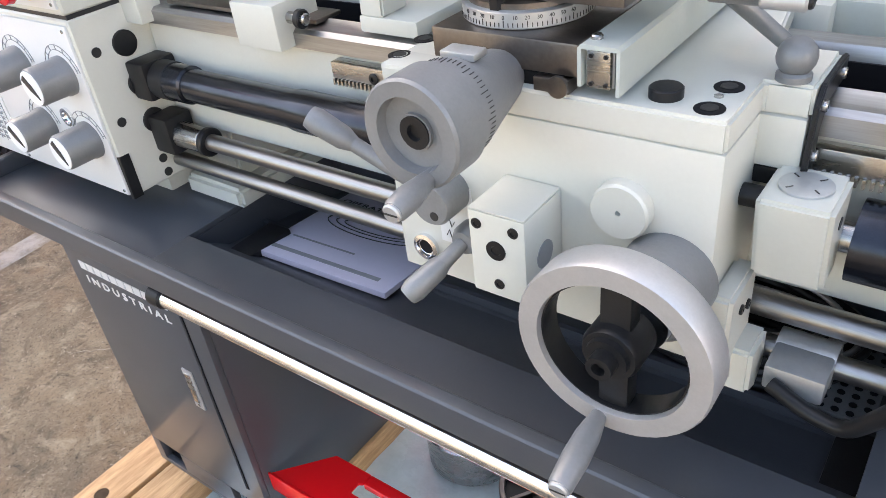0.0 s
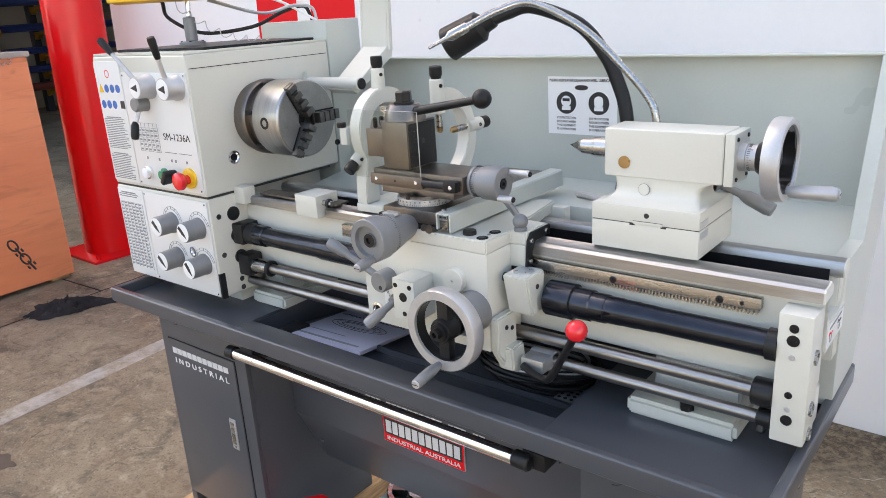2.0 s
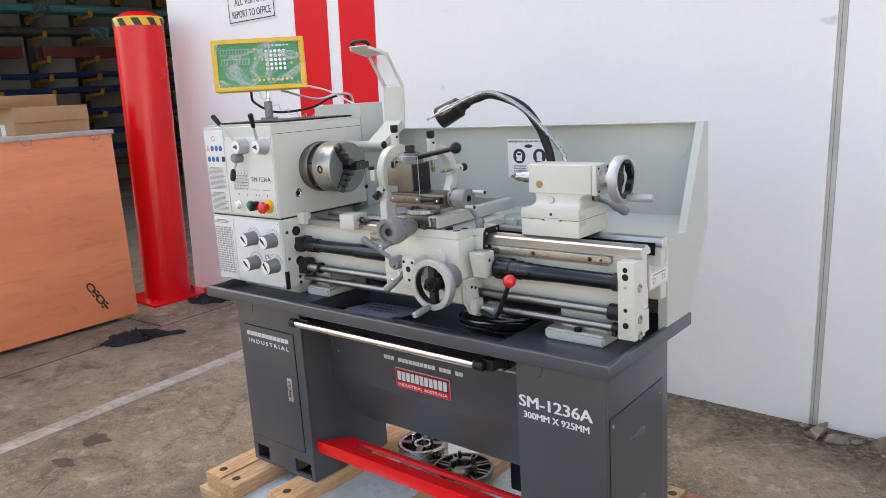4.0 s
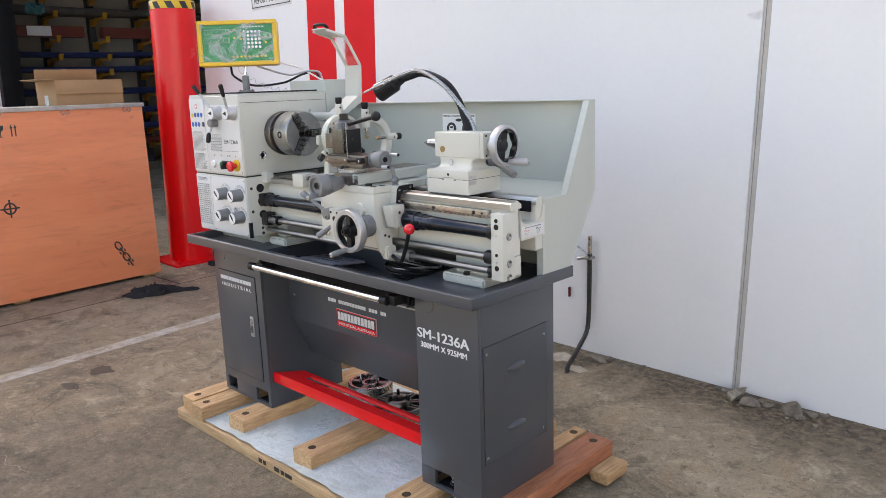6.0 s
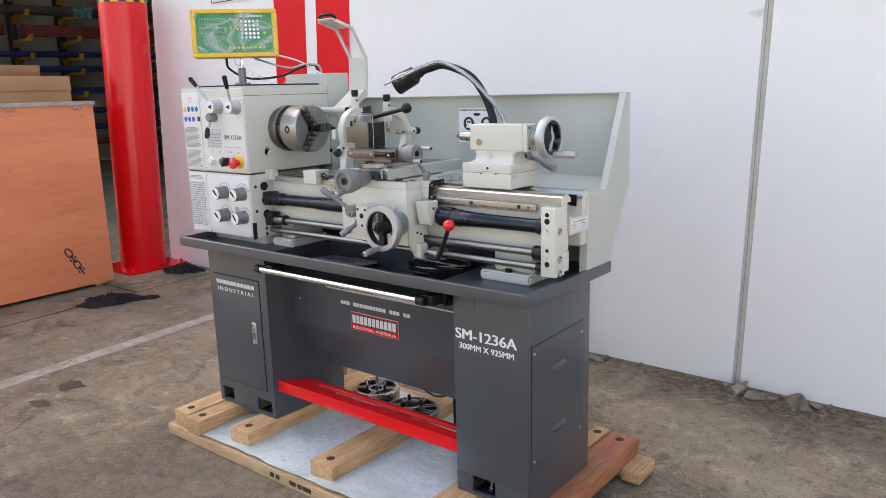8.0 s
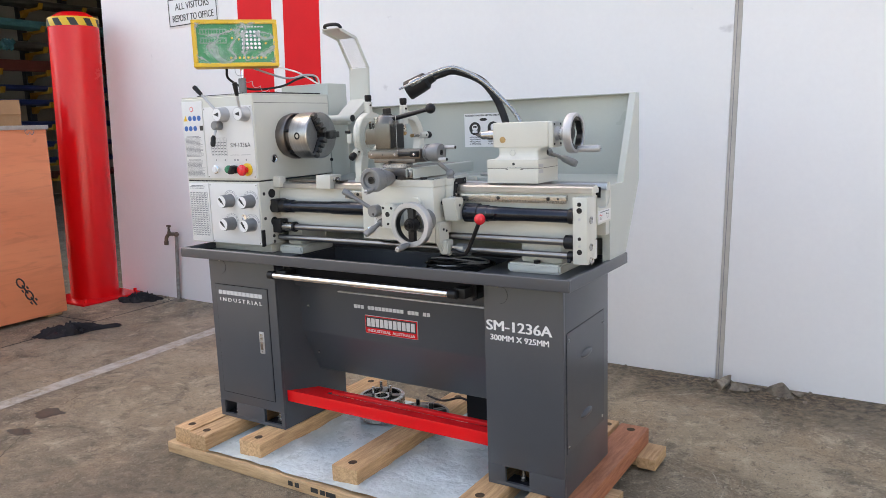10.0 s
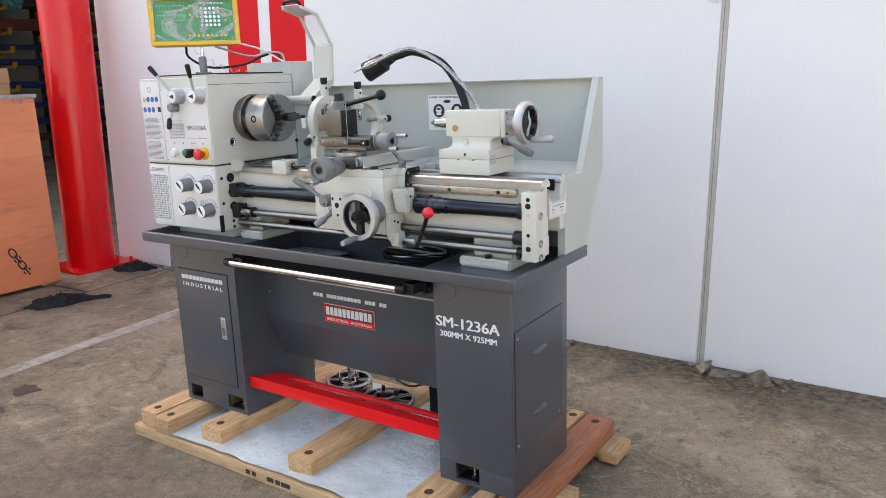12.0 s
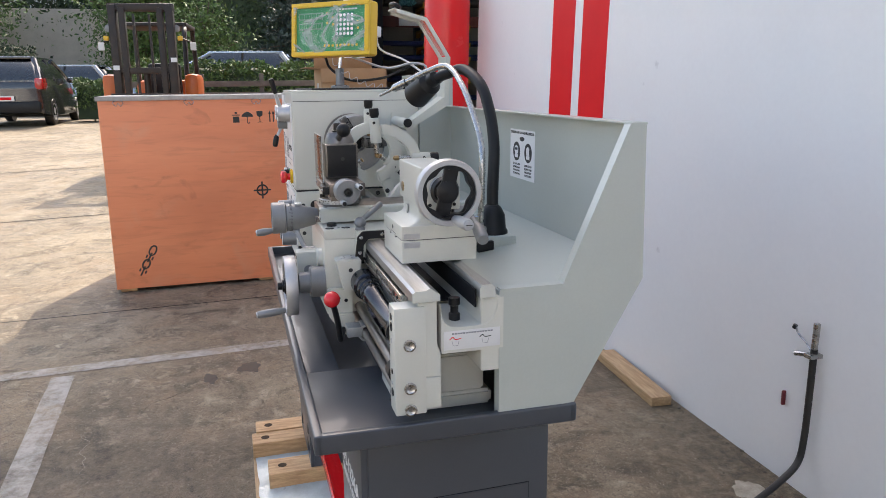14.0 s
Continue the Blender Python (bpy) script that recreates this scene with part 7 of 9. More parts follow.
def slides():
    t = thing("cross_slide", (0.17, 0.2, 1.02), "brown steel cross slide with pale scale cover", "slide")
    part("cross_slide", box(B(), 0.088, 0.203, 0.084, 0.420, 1.0285, 1.0505, 0.0015), TOOL, t)
    part("dovetail", box(B(), 0.104, 0.192, 0.087, 0.415, 1.0172, 1.0282, 0), BLACK, t)
    part("gib", box(B(), 0.172, 0.198, 0.080, 0.40, 1.0174, 1.0270, 0.0008), TOOL, t)
    part("gib_screw", turned(B(), (0.192, 0.0785, 1.0235), (0, -1, 0), [(0.0075, 0), (0.0075, 0.003), (0, 0.0035)], 20), TOOL, t)
    part("scale_cover", prism(B(), [(0.2035, 1.024), (0.2035, 1.0495), (0.2060, 1.052), (0.2300, 1.052), (0.2325, 1.0495), (0.2325, 1.0205), (0.2300, 1.0205), (0.2300, 1.049), (0.2060, 1.049), (0.2060, 1.024)], 0.082, 0.440, "y"), LIGHTBOX, t, "pale grey scale cover")
    part("scale", box(B(), 0.2063, 0.2265, 0.088, 0.43, 1.023, 1.0485, 0.001), RIM, t)
    pl = part("scale_end", box(B(), 0.2095, 0.2255, 0.0835, 0.0875, 1.0235, 1.0482, 0.001), STEEL, t)
    for x in (0.2125, 0.2225):
        for z in (1.0265, 1.045):
            part("end_screw", screw(B(), (x, 0.0835, z), (0, -1, 0), 0.0016, 0.001), BLACK, pl)
    part("cover_screw", screw(B(), (0.211, 0.095, 1.052), (0, 0, 1), 0.004, 0.003), STEEL, t)
    # compound rest on its graduated base
    PLACE[0] = ASKEW @ Matrix.Translation((-0.008, -0.019, 0.004))
    t = thing("compound_rest", (0.143, 0.158, 1.0432), "brown steel compound rest with graduated base and grey dial", "slide")
    PLACE[0] = ASKEW
    c = (0.143, 0.158)
    ring = part("graduated_ring", turned(B(), (*c, 1.0467), (0, 0, 1), [(0.0465, 0), (0.0475, 0.001), (0.0475, 0.0110), (0.0460, 0.0120), (0, 0.0120)], 72), PALE, t)
    bm = B()
    for k in range(90):
        m = Matrix.Translation((*c, 0)) @ Matrix.Rotation(radians(4 * k), 4, "Z")
        box(bm, 0.0473, 0.0478, -0.0003, 0.0003, 1.0485, 1.0485 + (0.0045 if k % 5 == 0 else 0.0030), 0, m)
    tagged(part("scale_mark", bm, INK, ring), kind="stuff")
    for k, word in enumerate(("60", "50", "40", "30", "20", "10", "0", "10", "20", "30", "40")):
        a = -20 - 10 * k
        m = Matrix.Translation((*c, 1.0538)) @ Matrix.Rotation(radians(a), 4, "Z") @ pose(0.0477, 0, 0, 90, 0, 90)
        part("scale_number", letters(word, 0.0027, m, 0, 0.0003, None, "CENTER"), INK, ring)
    part("swivel", turned(B(), (*c, 1.0587), (0, 0, 1), [(0.043, 0), (0.043, 0.004), (0, 0.004)], 48), TOOL, t)
    part("swivel_bolt", turned(B(), (0.143, 0.118, 1.0587), (0, 0, 1), [(0.006, 0), (0.006, 0.010), (0, 0.010)], 6), BLACK, t)
    # compound
    part("compound_base", box(B(), 0.074, 0.230, 0.128, 0.196, 1.0630, 1.0745, 0.001), TOOL, t)
    part("compound_top", box(B(), 0.062, 0.253, 0.122, 0.202, 1.0752, 1.1040, 0.0015), TOOL, t)
    bar = part("stop_bar", box(B(), 0.062, 0.178, 0.1135, 0.1215, 1.080, 1.098, 0.001), TOOL, t)
    for x in (0.076, 0.164):
        part("stop_screw", screw(B(), (x, 0.1135, 1.089), (0, -1, 0), 0.003, 0.002), CHROME, bar)
    part("bar_hole", turned(B(), (0.118, 0.1134, 1.088), (0, -1, 0), [(0.0025, 0), (0, 0.0003)], 12), INK, bar)
    part("stop_rod", rod(B(), (0.178, 0.114, 1.090), (0.226, 0.114, 1.090), 0.0065), BLACK, t)
    part("stop_block", box(B(), 0.225, 0.249, 0.108, 0.1215, 1.081, 1.098, 0.001), BLACK, t)
    part("stop_screw", screw(B(), (0.239, 0.108, 1.089), (0, -1, 0), 0.0035, 0.002), CHROME, t)
    # compound handwheel
    y, z = 0.155, 1.092
    part("dial_bracket", turned(B(), (0.2532, y, z), (1, 0, 0), [(0.023, 0), (0.0255, 0.003), (0.0255, 0.008)], 36), CAST, t)
    d = part("dial", turned(B(), (0.2612, y, z), (1, 0, 0), [(0.0240, 0), (0.0240, 0.013), (0.023, 0.0135)], 40), CAST, t, "graduated dial")
    bm = B()
    for k in range(48):
        m = Matrix.Translation((0, y, z)) @ Matrix.Rotation(2 * math.pi * k / 48, 4, "X")
        box(bm, 0.2617, 0.2677, -0.0003, 0.0003, 0.0238, 0.0243, 0, m)
    tagged(part("dial_mark", bm, INK, d), kind="stuff")
    part("handwheel", turned(B(), (0.2747, y, z), (1, 0, 0), [(0.024, 0), (0.0275, 0.002), (0.0275, 0.030), (0.0255, 0.034), (0.010, 0.034), (0.009, 0.028), (0, 0.028)], 40), CAST, t)
    part("wheel_nut", turned(B(), (0.3027, y, z), (1, 0, 0), [(0.008, 0), (0.008, 0.006), (0.004, 0.006), (0.003, 0.002), (0, 0.002)], 18), BLACK, t)
    for yy, zz, ln in ((y + 0.020, z + 0.014, 0.036), (y - 0.014, z - 0.020, 0.026)):
        part("handle", rod(B(), (0.3067, yy, zz), (0.3067 + ln, yy + 0.002, zz), 0.0055, 0.0062), RIM, t)
        slot_screw("handle_screw", (0.3067 + ln, yy + 0.002, zz), (1, 0, 0), 0.0045, t, BLACK)


slides()


def tool_post():
    PLACE[0] = ASKEW @ Matrix.Translation((0.003, -0.017, 0.004))
    t = thing("tool_post", (0.087, 0.165, 1.104), "steel quick-change tool post with black locking lever", "tool post")
    PLACE[0] = ASKEW
    part("block", box(B(), 0.070, 0.126, 0.128, 0.204, 1.1045, 1.1830, 0.0015), TOOL, t)
    part("dark_side", box(B(), 0.126, 0.1275, 0.132, 0.200, 1.107, 1.180, 0.0005), BLACK, t, "dark side face")
    part("tool_holder", box(B(), 0.024, 0.0698, 0.138, 0.190, 1.120, 1.168, 0.0015), TOOL, t)
    for yy in (0.150, 0.166, 0.182):
        part("clamp_screw", rod(B(), (0.036, yy, 1.168), (0.036, yy, 1.186), 0.0040, seg=10), BLACK, t)
    part("height_nut", turned(B(), (0.055, 0.158, 1.168), (0, 0, 1), [(0.010, 0), (0.010, 0.012), (0.005, 0.013), (0.005, 0.028), (0.008, 0.028), (0.008, 0.036), (0, 0.037)], 24), STEEL, t)
    part("top_cap", turned(B(), (0.092, 0.166, 1.1830), (0, 0, 1), [(0.036, 0), (0.035, 0.006), (0.0275, 0.024), (0.026, 0.026), (0, 0.026)], 36), TOOL, t)
    part("cap_nut", turned(B(), (0.092, 0.166, 1.2095), (0, 0, 1), [(0.0185, 0), (0.0185, 0.003), (0.0145, 0.004), (0.0145, 0.019), (0.012, 0.021), (0, 0.021)], 6), BLACK, t)
    part("lever", rod(B(), (0.110, 0.162, 1.196), (0.254, 0.154, 1.221), 0.0078, 0.0062), BLACK, t)
    part("lever_ball", ball(B(), (0.263, 0.153, 1.223), 0.0155, 24), RUBBER, t)
    part("side_hole", turned(B(), (0.1275, 0.168, 1.148), (1, 0, 0), [(0.0045, 0), (0.0045, 0.0003), (0, 0.0004)], 14), INK, t)
    # clear chip shield in front
    p = part("chip_shield", box(B(), 0.004, 0.160, 0.1160, 0.1174, 1.088, 1.204, 0.0004), THINFILM, t, "clear chip shield")
    # pale strips paint the bright glint along the right and top edges
    for a in ((0.1596, 0.1604, 1.088, 1.204), (0.0046, 0.1596, 1.2036, 1.2042)):
        part("shield_glint", box(B(), a[0], a[1], 0.1159, 0.1175, a[2], a[3], 0), PALE, t, "pale strip painted as the edge glint")
    part("shield_clip", box(B(), 0.070, 0.150, 0.1176, 0.1215, 1.0885, 1.094, 0.0008), BLACK, t)
    p.visible_shadow = False


tool_post()


def finger(t, p, d, length, base):
    """One adjustable finger: cream sleeve, black knob, steel tip."""
    d = Vector(d).normalized()
    p = Vector(p)
    part("sleeve", turned(B(), p - d * length, d, [(0.013, 0), (0.0135, 0.004), (0.0125, length - 0.002), (0.011, length), (0, length)], 24), CREAM, t)
    part("knob", turned(B(), p, d, [(0.009, 0), (0.0095, 0.003), (0.0115, 0.006), (0.0115, 0.020), (0.010, 0.022), (0, 0.022)], 20), RUBBER, t)
    part("set_screw", screw(B(), p - d * 0.012 + Vector((0.012, -0.004, 0)), (1, -0.3, 0), 0.0035, 0.002), BLACK, t)
    part("tip", rod(B(), p - d * length, p - d * (length + base * 0.75), 0.0062), STEEL, t)
    part("tip_end", turned(B(), p - d * (length + base * 0.75), -d, [(0.0062, 0), (0.0062, base * 0.2), (0.003, base * 0.3), (0, base * 0.3)], 16), BRASS, t)


BRASS = mat("dull_brass_tip", (0.42, 0.30, 0.16), (0.30, 0.2, 0.1), 0.3, 1.0, scale=20, fine=200)


def steady_rest():
    t = thing("steady_rest", (-0.05, 0.25, 0.998), "cream cast three-finger steady rest on the bed", "steady rest")
    x0, x1 = -0.068, -0.040
    c = (AX_Y, AX_Z)
    ring = arc(c, 0.079, -75, 255, 40) + arc(c, 0.050, 255, -75, 40)
    part("ring", prism(B(), ring, x0, x1, "x", 0.002), CREAM, t)
    part("leg", prism(B(), [(0.190, 1.110), (0.222, 1.085), (0.214, 1.050), (0.212, 1.014), (0.176, 1.014), (0.178, 1.060)], x0, x1, "x", 0.002), CREAM, t)
    part("leg", prism(B(), [(0.275, 1.072), (0.300, 1.08), (0.318, 1.04), (0.322, 1.014), (0.292, 1.014), (0.290, 1.035)], x0, x1, "x", 0.002), CREAM, t)
    part("foot", box(B(), x0 - 0.002, x1 + 0.038, 0.176, 0.328, 0.9985, 1.0145, 0.003), CREAM, t)
    finger(t, (-0.054, 0.248, 1.262), (0, 0, 1), 0.050, 0.02)
    finger(t, (-0.066, 0.178, 1.092), (-0.1, -0.80, -0.60), 0.050, 0.015)
    finger(t, (-0.054, 0.325, 1.102), (0, 0.80, -0.60), 0.045, 0.02)
    part("hinge_clamp", box(B(), -0.086, -0.068, 0.165, 0.190, 1.128, 1.160, 0.003), CREAM, t)
    part("hinge_nut", rod(B(), (-0.084, 0.170, 1.160), (-0.084, 0.170, 1.170), 0.009, seg=16), BLACK, t)


steady_rest()


def follow_rest():
    t = thing("follow_rest", (0.09, 0.3, 1.017), "cream cast follow rest with two brass-tipped fingers", "follow rest")
    x0, x1 = 0.070, 0.098
    c = (0.258, 1.135)
    body = arc(c, 0.092, 95, -70, 26) + [(0.30, 1.03), (0.345, 1.018), (0.24, 1.0185), (0.262, 1.04)] + arc(c, 0.066, -62, 92, 24)
    part("arch", prism(B(), body, x0, x1, "x", 0.002), CREAM, t)
    finger(t, (0.098, 0.235, 1.245), (0.02, -0.05, 1), 0.060, 0.035)
    finger(t, (0.090, 0.372, 1.146), (0, 1, 0), 0.045, 0.045)
    for y, z in ((0.262, 1.068), (0.238, 1.064), (0.335, 1.02)):
        part("cap_screw", screw(B(), (x1, y, z), (1, 0, 0), 0.0055, 0.004), BLACK, t)


follow_rest()


def tailstock():
    t = thing("tailstock", (0.52, 0.25, 0.998), "cream tailstock with live centre and alloy handwheel", "tailstock")
    part("base", box(B(), 0.426, 0.592, 0.188, 0.330, 1.001, 1.0434, 0.002), CREAM, t)
    part("upper_base", box(B(), 0.426, 0.592, 0.188, 0.330, 1.0442, 1.070, 0.002), CREAM, t)
    part("base_seam", box(B(), 0.4275, 0.5905, 0.1895, 0.329, 1.0432, 1.0444, 0), INK, t)
    part("seam_step", box(B(), 0.494, 0.538, 0.1874, 0.1900, 1.0432, 1.0478, 0.0004), CREAM, t)
    part("step_line", box(B(), 0.4935, 0.5385, 0.1876, 0.1895, 1.0474, 1.0484, 0), INK, t)
    part("body", box(B(), 0.430, 0.609, 0.221, 0.290, 1.104, 1.1775, 0.004, None, 3), CREAM, t)
    # waist: narrow under the barrel, flaring into the base
    rings = ((1.1045, 0.446, 0.600, 0.2235, 0.2875, 0.004), (1.1005, 0.446, 0.588, 0.2235, 0.2875, 0.006), (1.096, 0.446, 0.581, 0.2235, 0.2875, 0.008), (1.090, 0.446, 0.577, 0.2235, 0.2885, 0.009), (1.083, 0.446, 0.577, 0.2230, 0.2895, 0.009), (1.078, 0.445, 0.578, 0.2200, 0.2930, 0.008), (1.0745, 0.443, 0.580, 0.2150, 0.2990, 0.007), (1.0718, 0.440, 0.583, 0.2080, 0.3070, 0.005), (1.0698, 0.434, 0.587, 0.1980, 0.3190, 0.003))
    bm, loops = B(), []
    for z, x0, x1, y0, y1, r in rings:
        pts = [(cx + r * math.cos(radians(a)), cy + r * math.sin(radians(a))) for cx, cy, a0 in ((x1 - r, y1 - r, 0), (x0 + r, y1 - r, 90), (x0 + r, y0 + r, 180), (x1 - r, y0 + r, 270)) for a in range(a0, a0 + 91, 18)]
        loops.append([bm.verts.new((x, y, z)) for x, y in pts])
    for a, b in zip(loops, loops[1:]):
        for k in range(len(a)):
            bm.faces.new((a[k], b[k], b[(k + 1) % len(a)], a[(k + 1) % len(a)]))
    bm.faces.new(list(reversed(loops[-1])))
    bmesh.ops.recalc_face_normals(bm, faces=bm.faces)
    part("waist", bm, CREAM, t, "", 60)
    part("end_cap", box(B(), 0.6098, 0.6235, 0.222, 0.289, 1.103, 1.1765, 0.002), CREAM, t)
    for y in (0.233, 0.278):
        for z in (1.112, 1.168):
            part("cap_screw", screw(B(), (0.6235, y, z), (1, 0, 0), 0.0032, 0.002), BLACK, t)
    part("plug", turned(B(), (0.463, 0.221, 1.127), (0, -1, 0), [(0.0095, 0), (0.0095, 0.0015), (0, 0.002)], 24), BRASS, t, "brass plug")
    part("plug", turned(B(), (0.495, 0.221, 1.088), (0, -1, 0), [(0.0092, 0), (0.0092, 0.0004), (0, 0.0004)], 24), FAINT, t)
    part("plug", turned(B(), (0.495, 0.2208, 1.088), (0, -1, 0), [(0.0084, 0), (0.0084, 0.001), (0, 0.0012)], 24), CREAM, t)
    part("base_hole", turned(B(), (0.514, 0.188, 1.0575), (0, -1, 0), [(0.004, 0), (0.004, 0.0006), (0, 0.0002)], 14), INK, t)
    for x in (0.492, 0.540):
        part("gib_slot", box(B(), x - 0.004, x + 0.004, 0.1872, 0.1895, 1.0412, 1.0432, 0), INK, t)
    part("offset_scale", box(B(), 0.5915, 0.5928, 0.192, 0.222, 1.030, 1.0405, 0), RIM, t)
    part("offset_scale", box(B(), 0.5915, 0.5928, 0.192, 0.222, 1.0470, 1.056, 0), RIM, t)
    y, z = AX_Y, 1.141
    part("quill", rod(B(), (0.400, y, z), (0.430, y, z), 0.0155, seg=28), STEEL, t)
    part("live_centre", turned(B(), (0.400, y, z), (-1, 0, 0), [(0.0145, 0), (0.0145, 0.004), (0.0125, 0.005), (0.0125, 0.022), (0.011, 0.024), (0, 0.046)], 28), STEEL, t)
    dial = part("quill_dial", turned(B(), (0.6235, y, z), (1, 0, 0), [(0.0200, 0), (0.0200, 0.010), (0.0185, 0.0105), (0.0185, 0.0235), (0.017, 0.0245)], 36), RIM, t, "graduated dial")
    bm = B()
    for k in range(40):
        m = Matrix.Translation((0, y, z)) @ Matrix.Rotation(2 * math.pi * k / 40, 4, "X")
        box(bm, 0.6355, 0.6355 + (0.007 if k % 5 == 0 else 0.004), -0.0003, 0.0003, 0.0183, 0.0188, 0, m)
    tagged(part("dial_mark", bm, INK, dial), kind="stuff")
    part("wheel_boss", turned(B(), (0.6475, y, z), (1, 0, 0), [(0.021, 0), (0.026, 0.008), (0.022, 0.0165), (0, 0.0165)], 32), BLACK, t)
    # handwheel with a scalloped black web
    r = 0.0575
    w = part("handwheel", turned(B(), (0.664, y, z), (1, 0, 0), [(r * 0.83, 0), (r * 0.97, 0), (r, 0.004), (r, 0.019), (r * 0.97, 0.023), (r * 0.83, 0.023), (r * 0.81, 0.019), (r * 0.81, 0.004), (r * 0.83, 0)], 56), RIM, t)
    inner = []
    for k in range(56):
        a = 2 * math.pi * k / 56
        inner.append((y + r * (0.70 + 0.045 * math.cos(7 * a)) * math.cos(a), z + r * (0.70 + 0.045 * math.cos(7 * a)) * math.sin(a)))
    outer = [(y + r * 0.815 * math.cos(2 * math.pi * k / 56), z + r * 0.815 * math.sin(2 * math.pi * k / 56)) for k in range(56)]
    bm = B()
    vs = [[bm.verts.new((x, *p)) for p in ring] for x, ring in ((0.667, outer), (0.667, inner), (0.684, inner), (0.684, outer))]
    for a, b in zip(vs, vs[1:]):
        for k in range(56):
            bm.faces.new((a[k], a[(k + 1) % 56], b[(k + 1) % 56], b[k]))
    part("wheel_liner", bm, BLACK, t)
    part("spoke", box(B(), 0.6642, 0.6715, -0.013, 0.013, -r * 0.805, r * 0.805, 0.002, Matrix.Translation((0, y, z)) @ Matrix.Rotation(radians(-12), 4, "X")), BLACK, t)
    part("hub", turned(B(), (0.6640, y, z), (1, 0, 0), [(0.019, 0), (0.019, 0.008), (0.012, 0.011), (0.008, 0.011), (0.006, 0.012), (0, 0.012)], 24), BLACK, t)
    d = Vector((1, 0.06, 0.02)).normalized()
    p = Vector((0.680, y + 0.010, z - 0.046))
    part("handle", turned(B(), p, d, [(0.006, -0.004), (0.0075, 0.004), (0.0095, 0.022), (0.0105, 0.060), (0.009, 0.068), (0, 0.068)], 24), RIM, t)
    slot_screw("handle_screw", p + d * 0.068, d, 0.007, t)
    # clamp lever on the far side
    part("clamp_boss", turned(B(), (0.565, 0.291, 1.085), (0, 1, 0), [(0.014, 0), (0.014, 0.03), (0, 0.03)], 24), CAST, t)
    part("clamp_lever", rod(B(), (0.565, 0.325, 1.082), (0.62, 0.326, 1.063), 0.006, 0.006), CAST, t)
    part("lever_grip", turned(B(), (0.603, 0.326, 1.069), Vector((0.05, -0.003, -0.020)), [(0.006, 0), (0.0105, 0.012), (0.012, 0.045), (0.010, 0.054), (0, 0.055)], 22), CAST, t)


tailstock()


def stop_block():
    t = thing("carriage_stop", (-0.17, 0.17, 0.985), "cream carriage stop block clamped to the front way", "stop")
    part("block", box(B(), -0.216, -0.153, 0.146, 0.206, 0.978, 1.024, 0.003), CREAM, t)
    part("spindle", rod(B(), (-0.153, 0.165, 1.008), (-0.128, 0.165, 1.008), 0.006), STEEL, t)
    part("stop_nut", rod(B(), (-0.140, 0.165, 1.008), (-0.132, 0.165, 1.008), 0.0095, seg=16), BLACK, t)


stop_block()


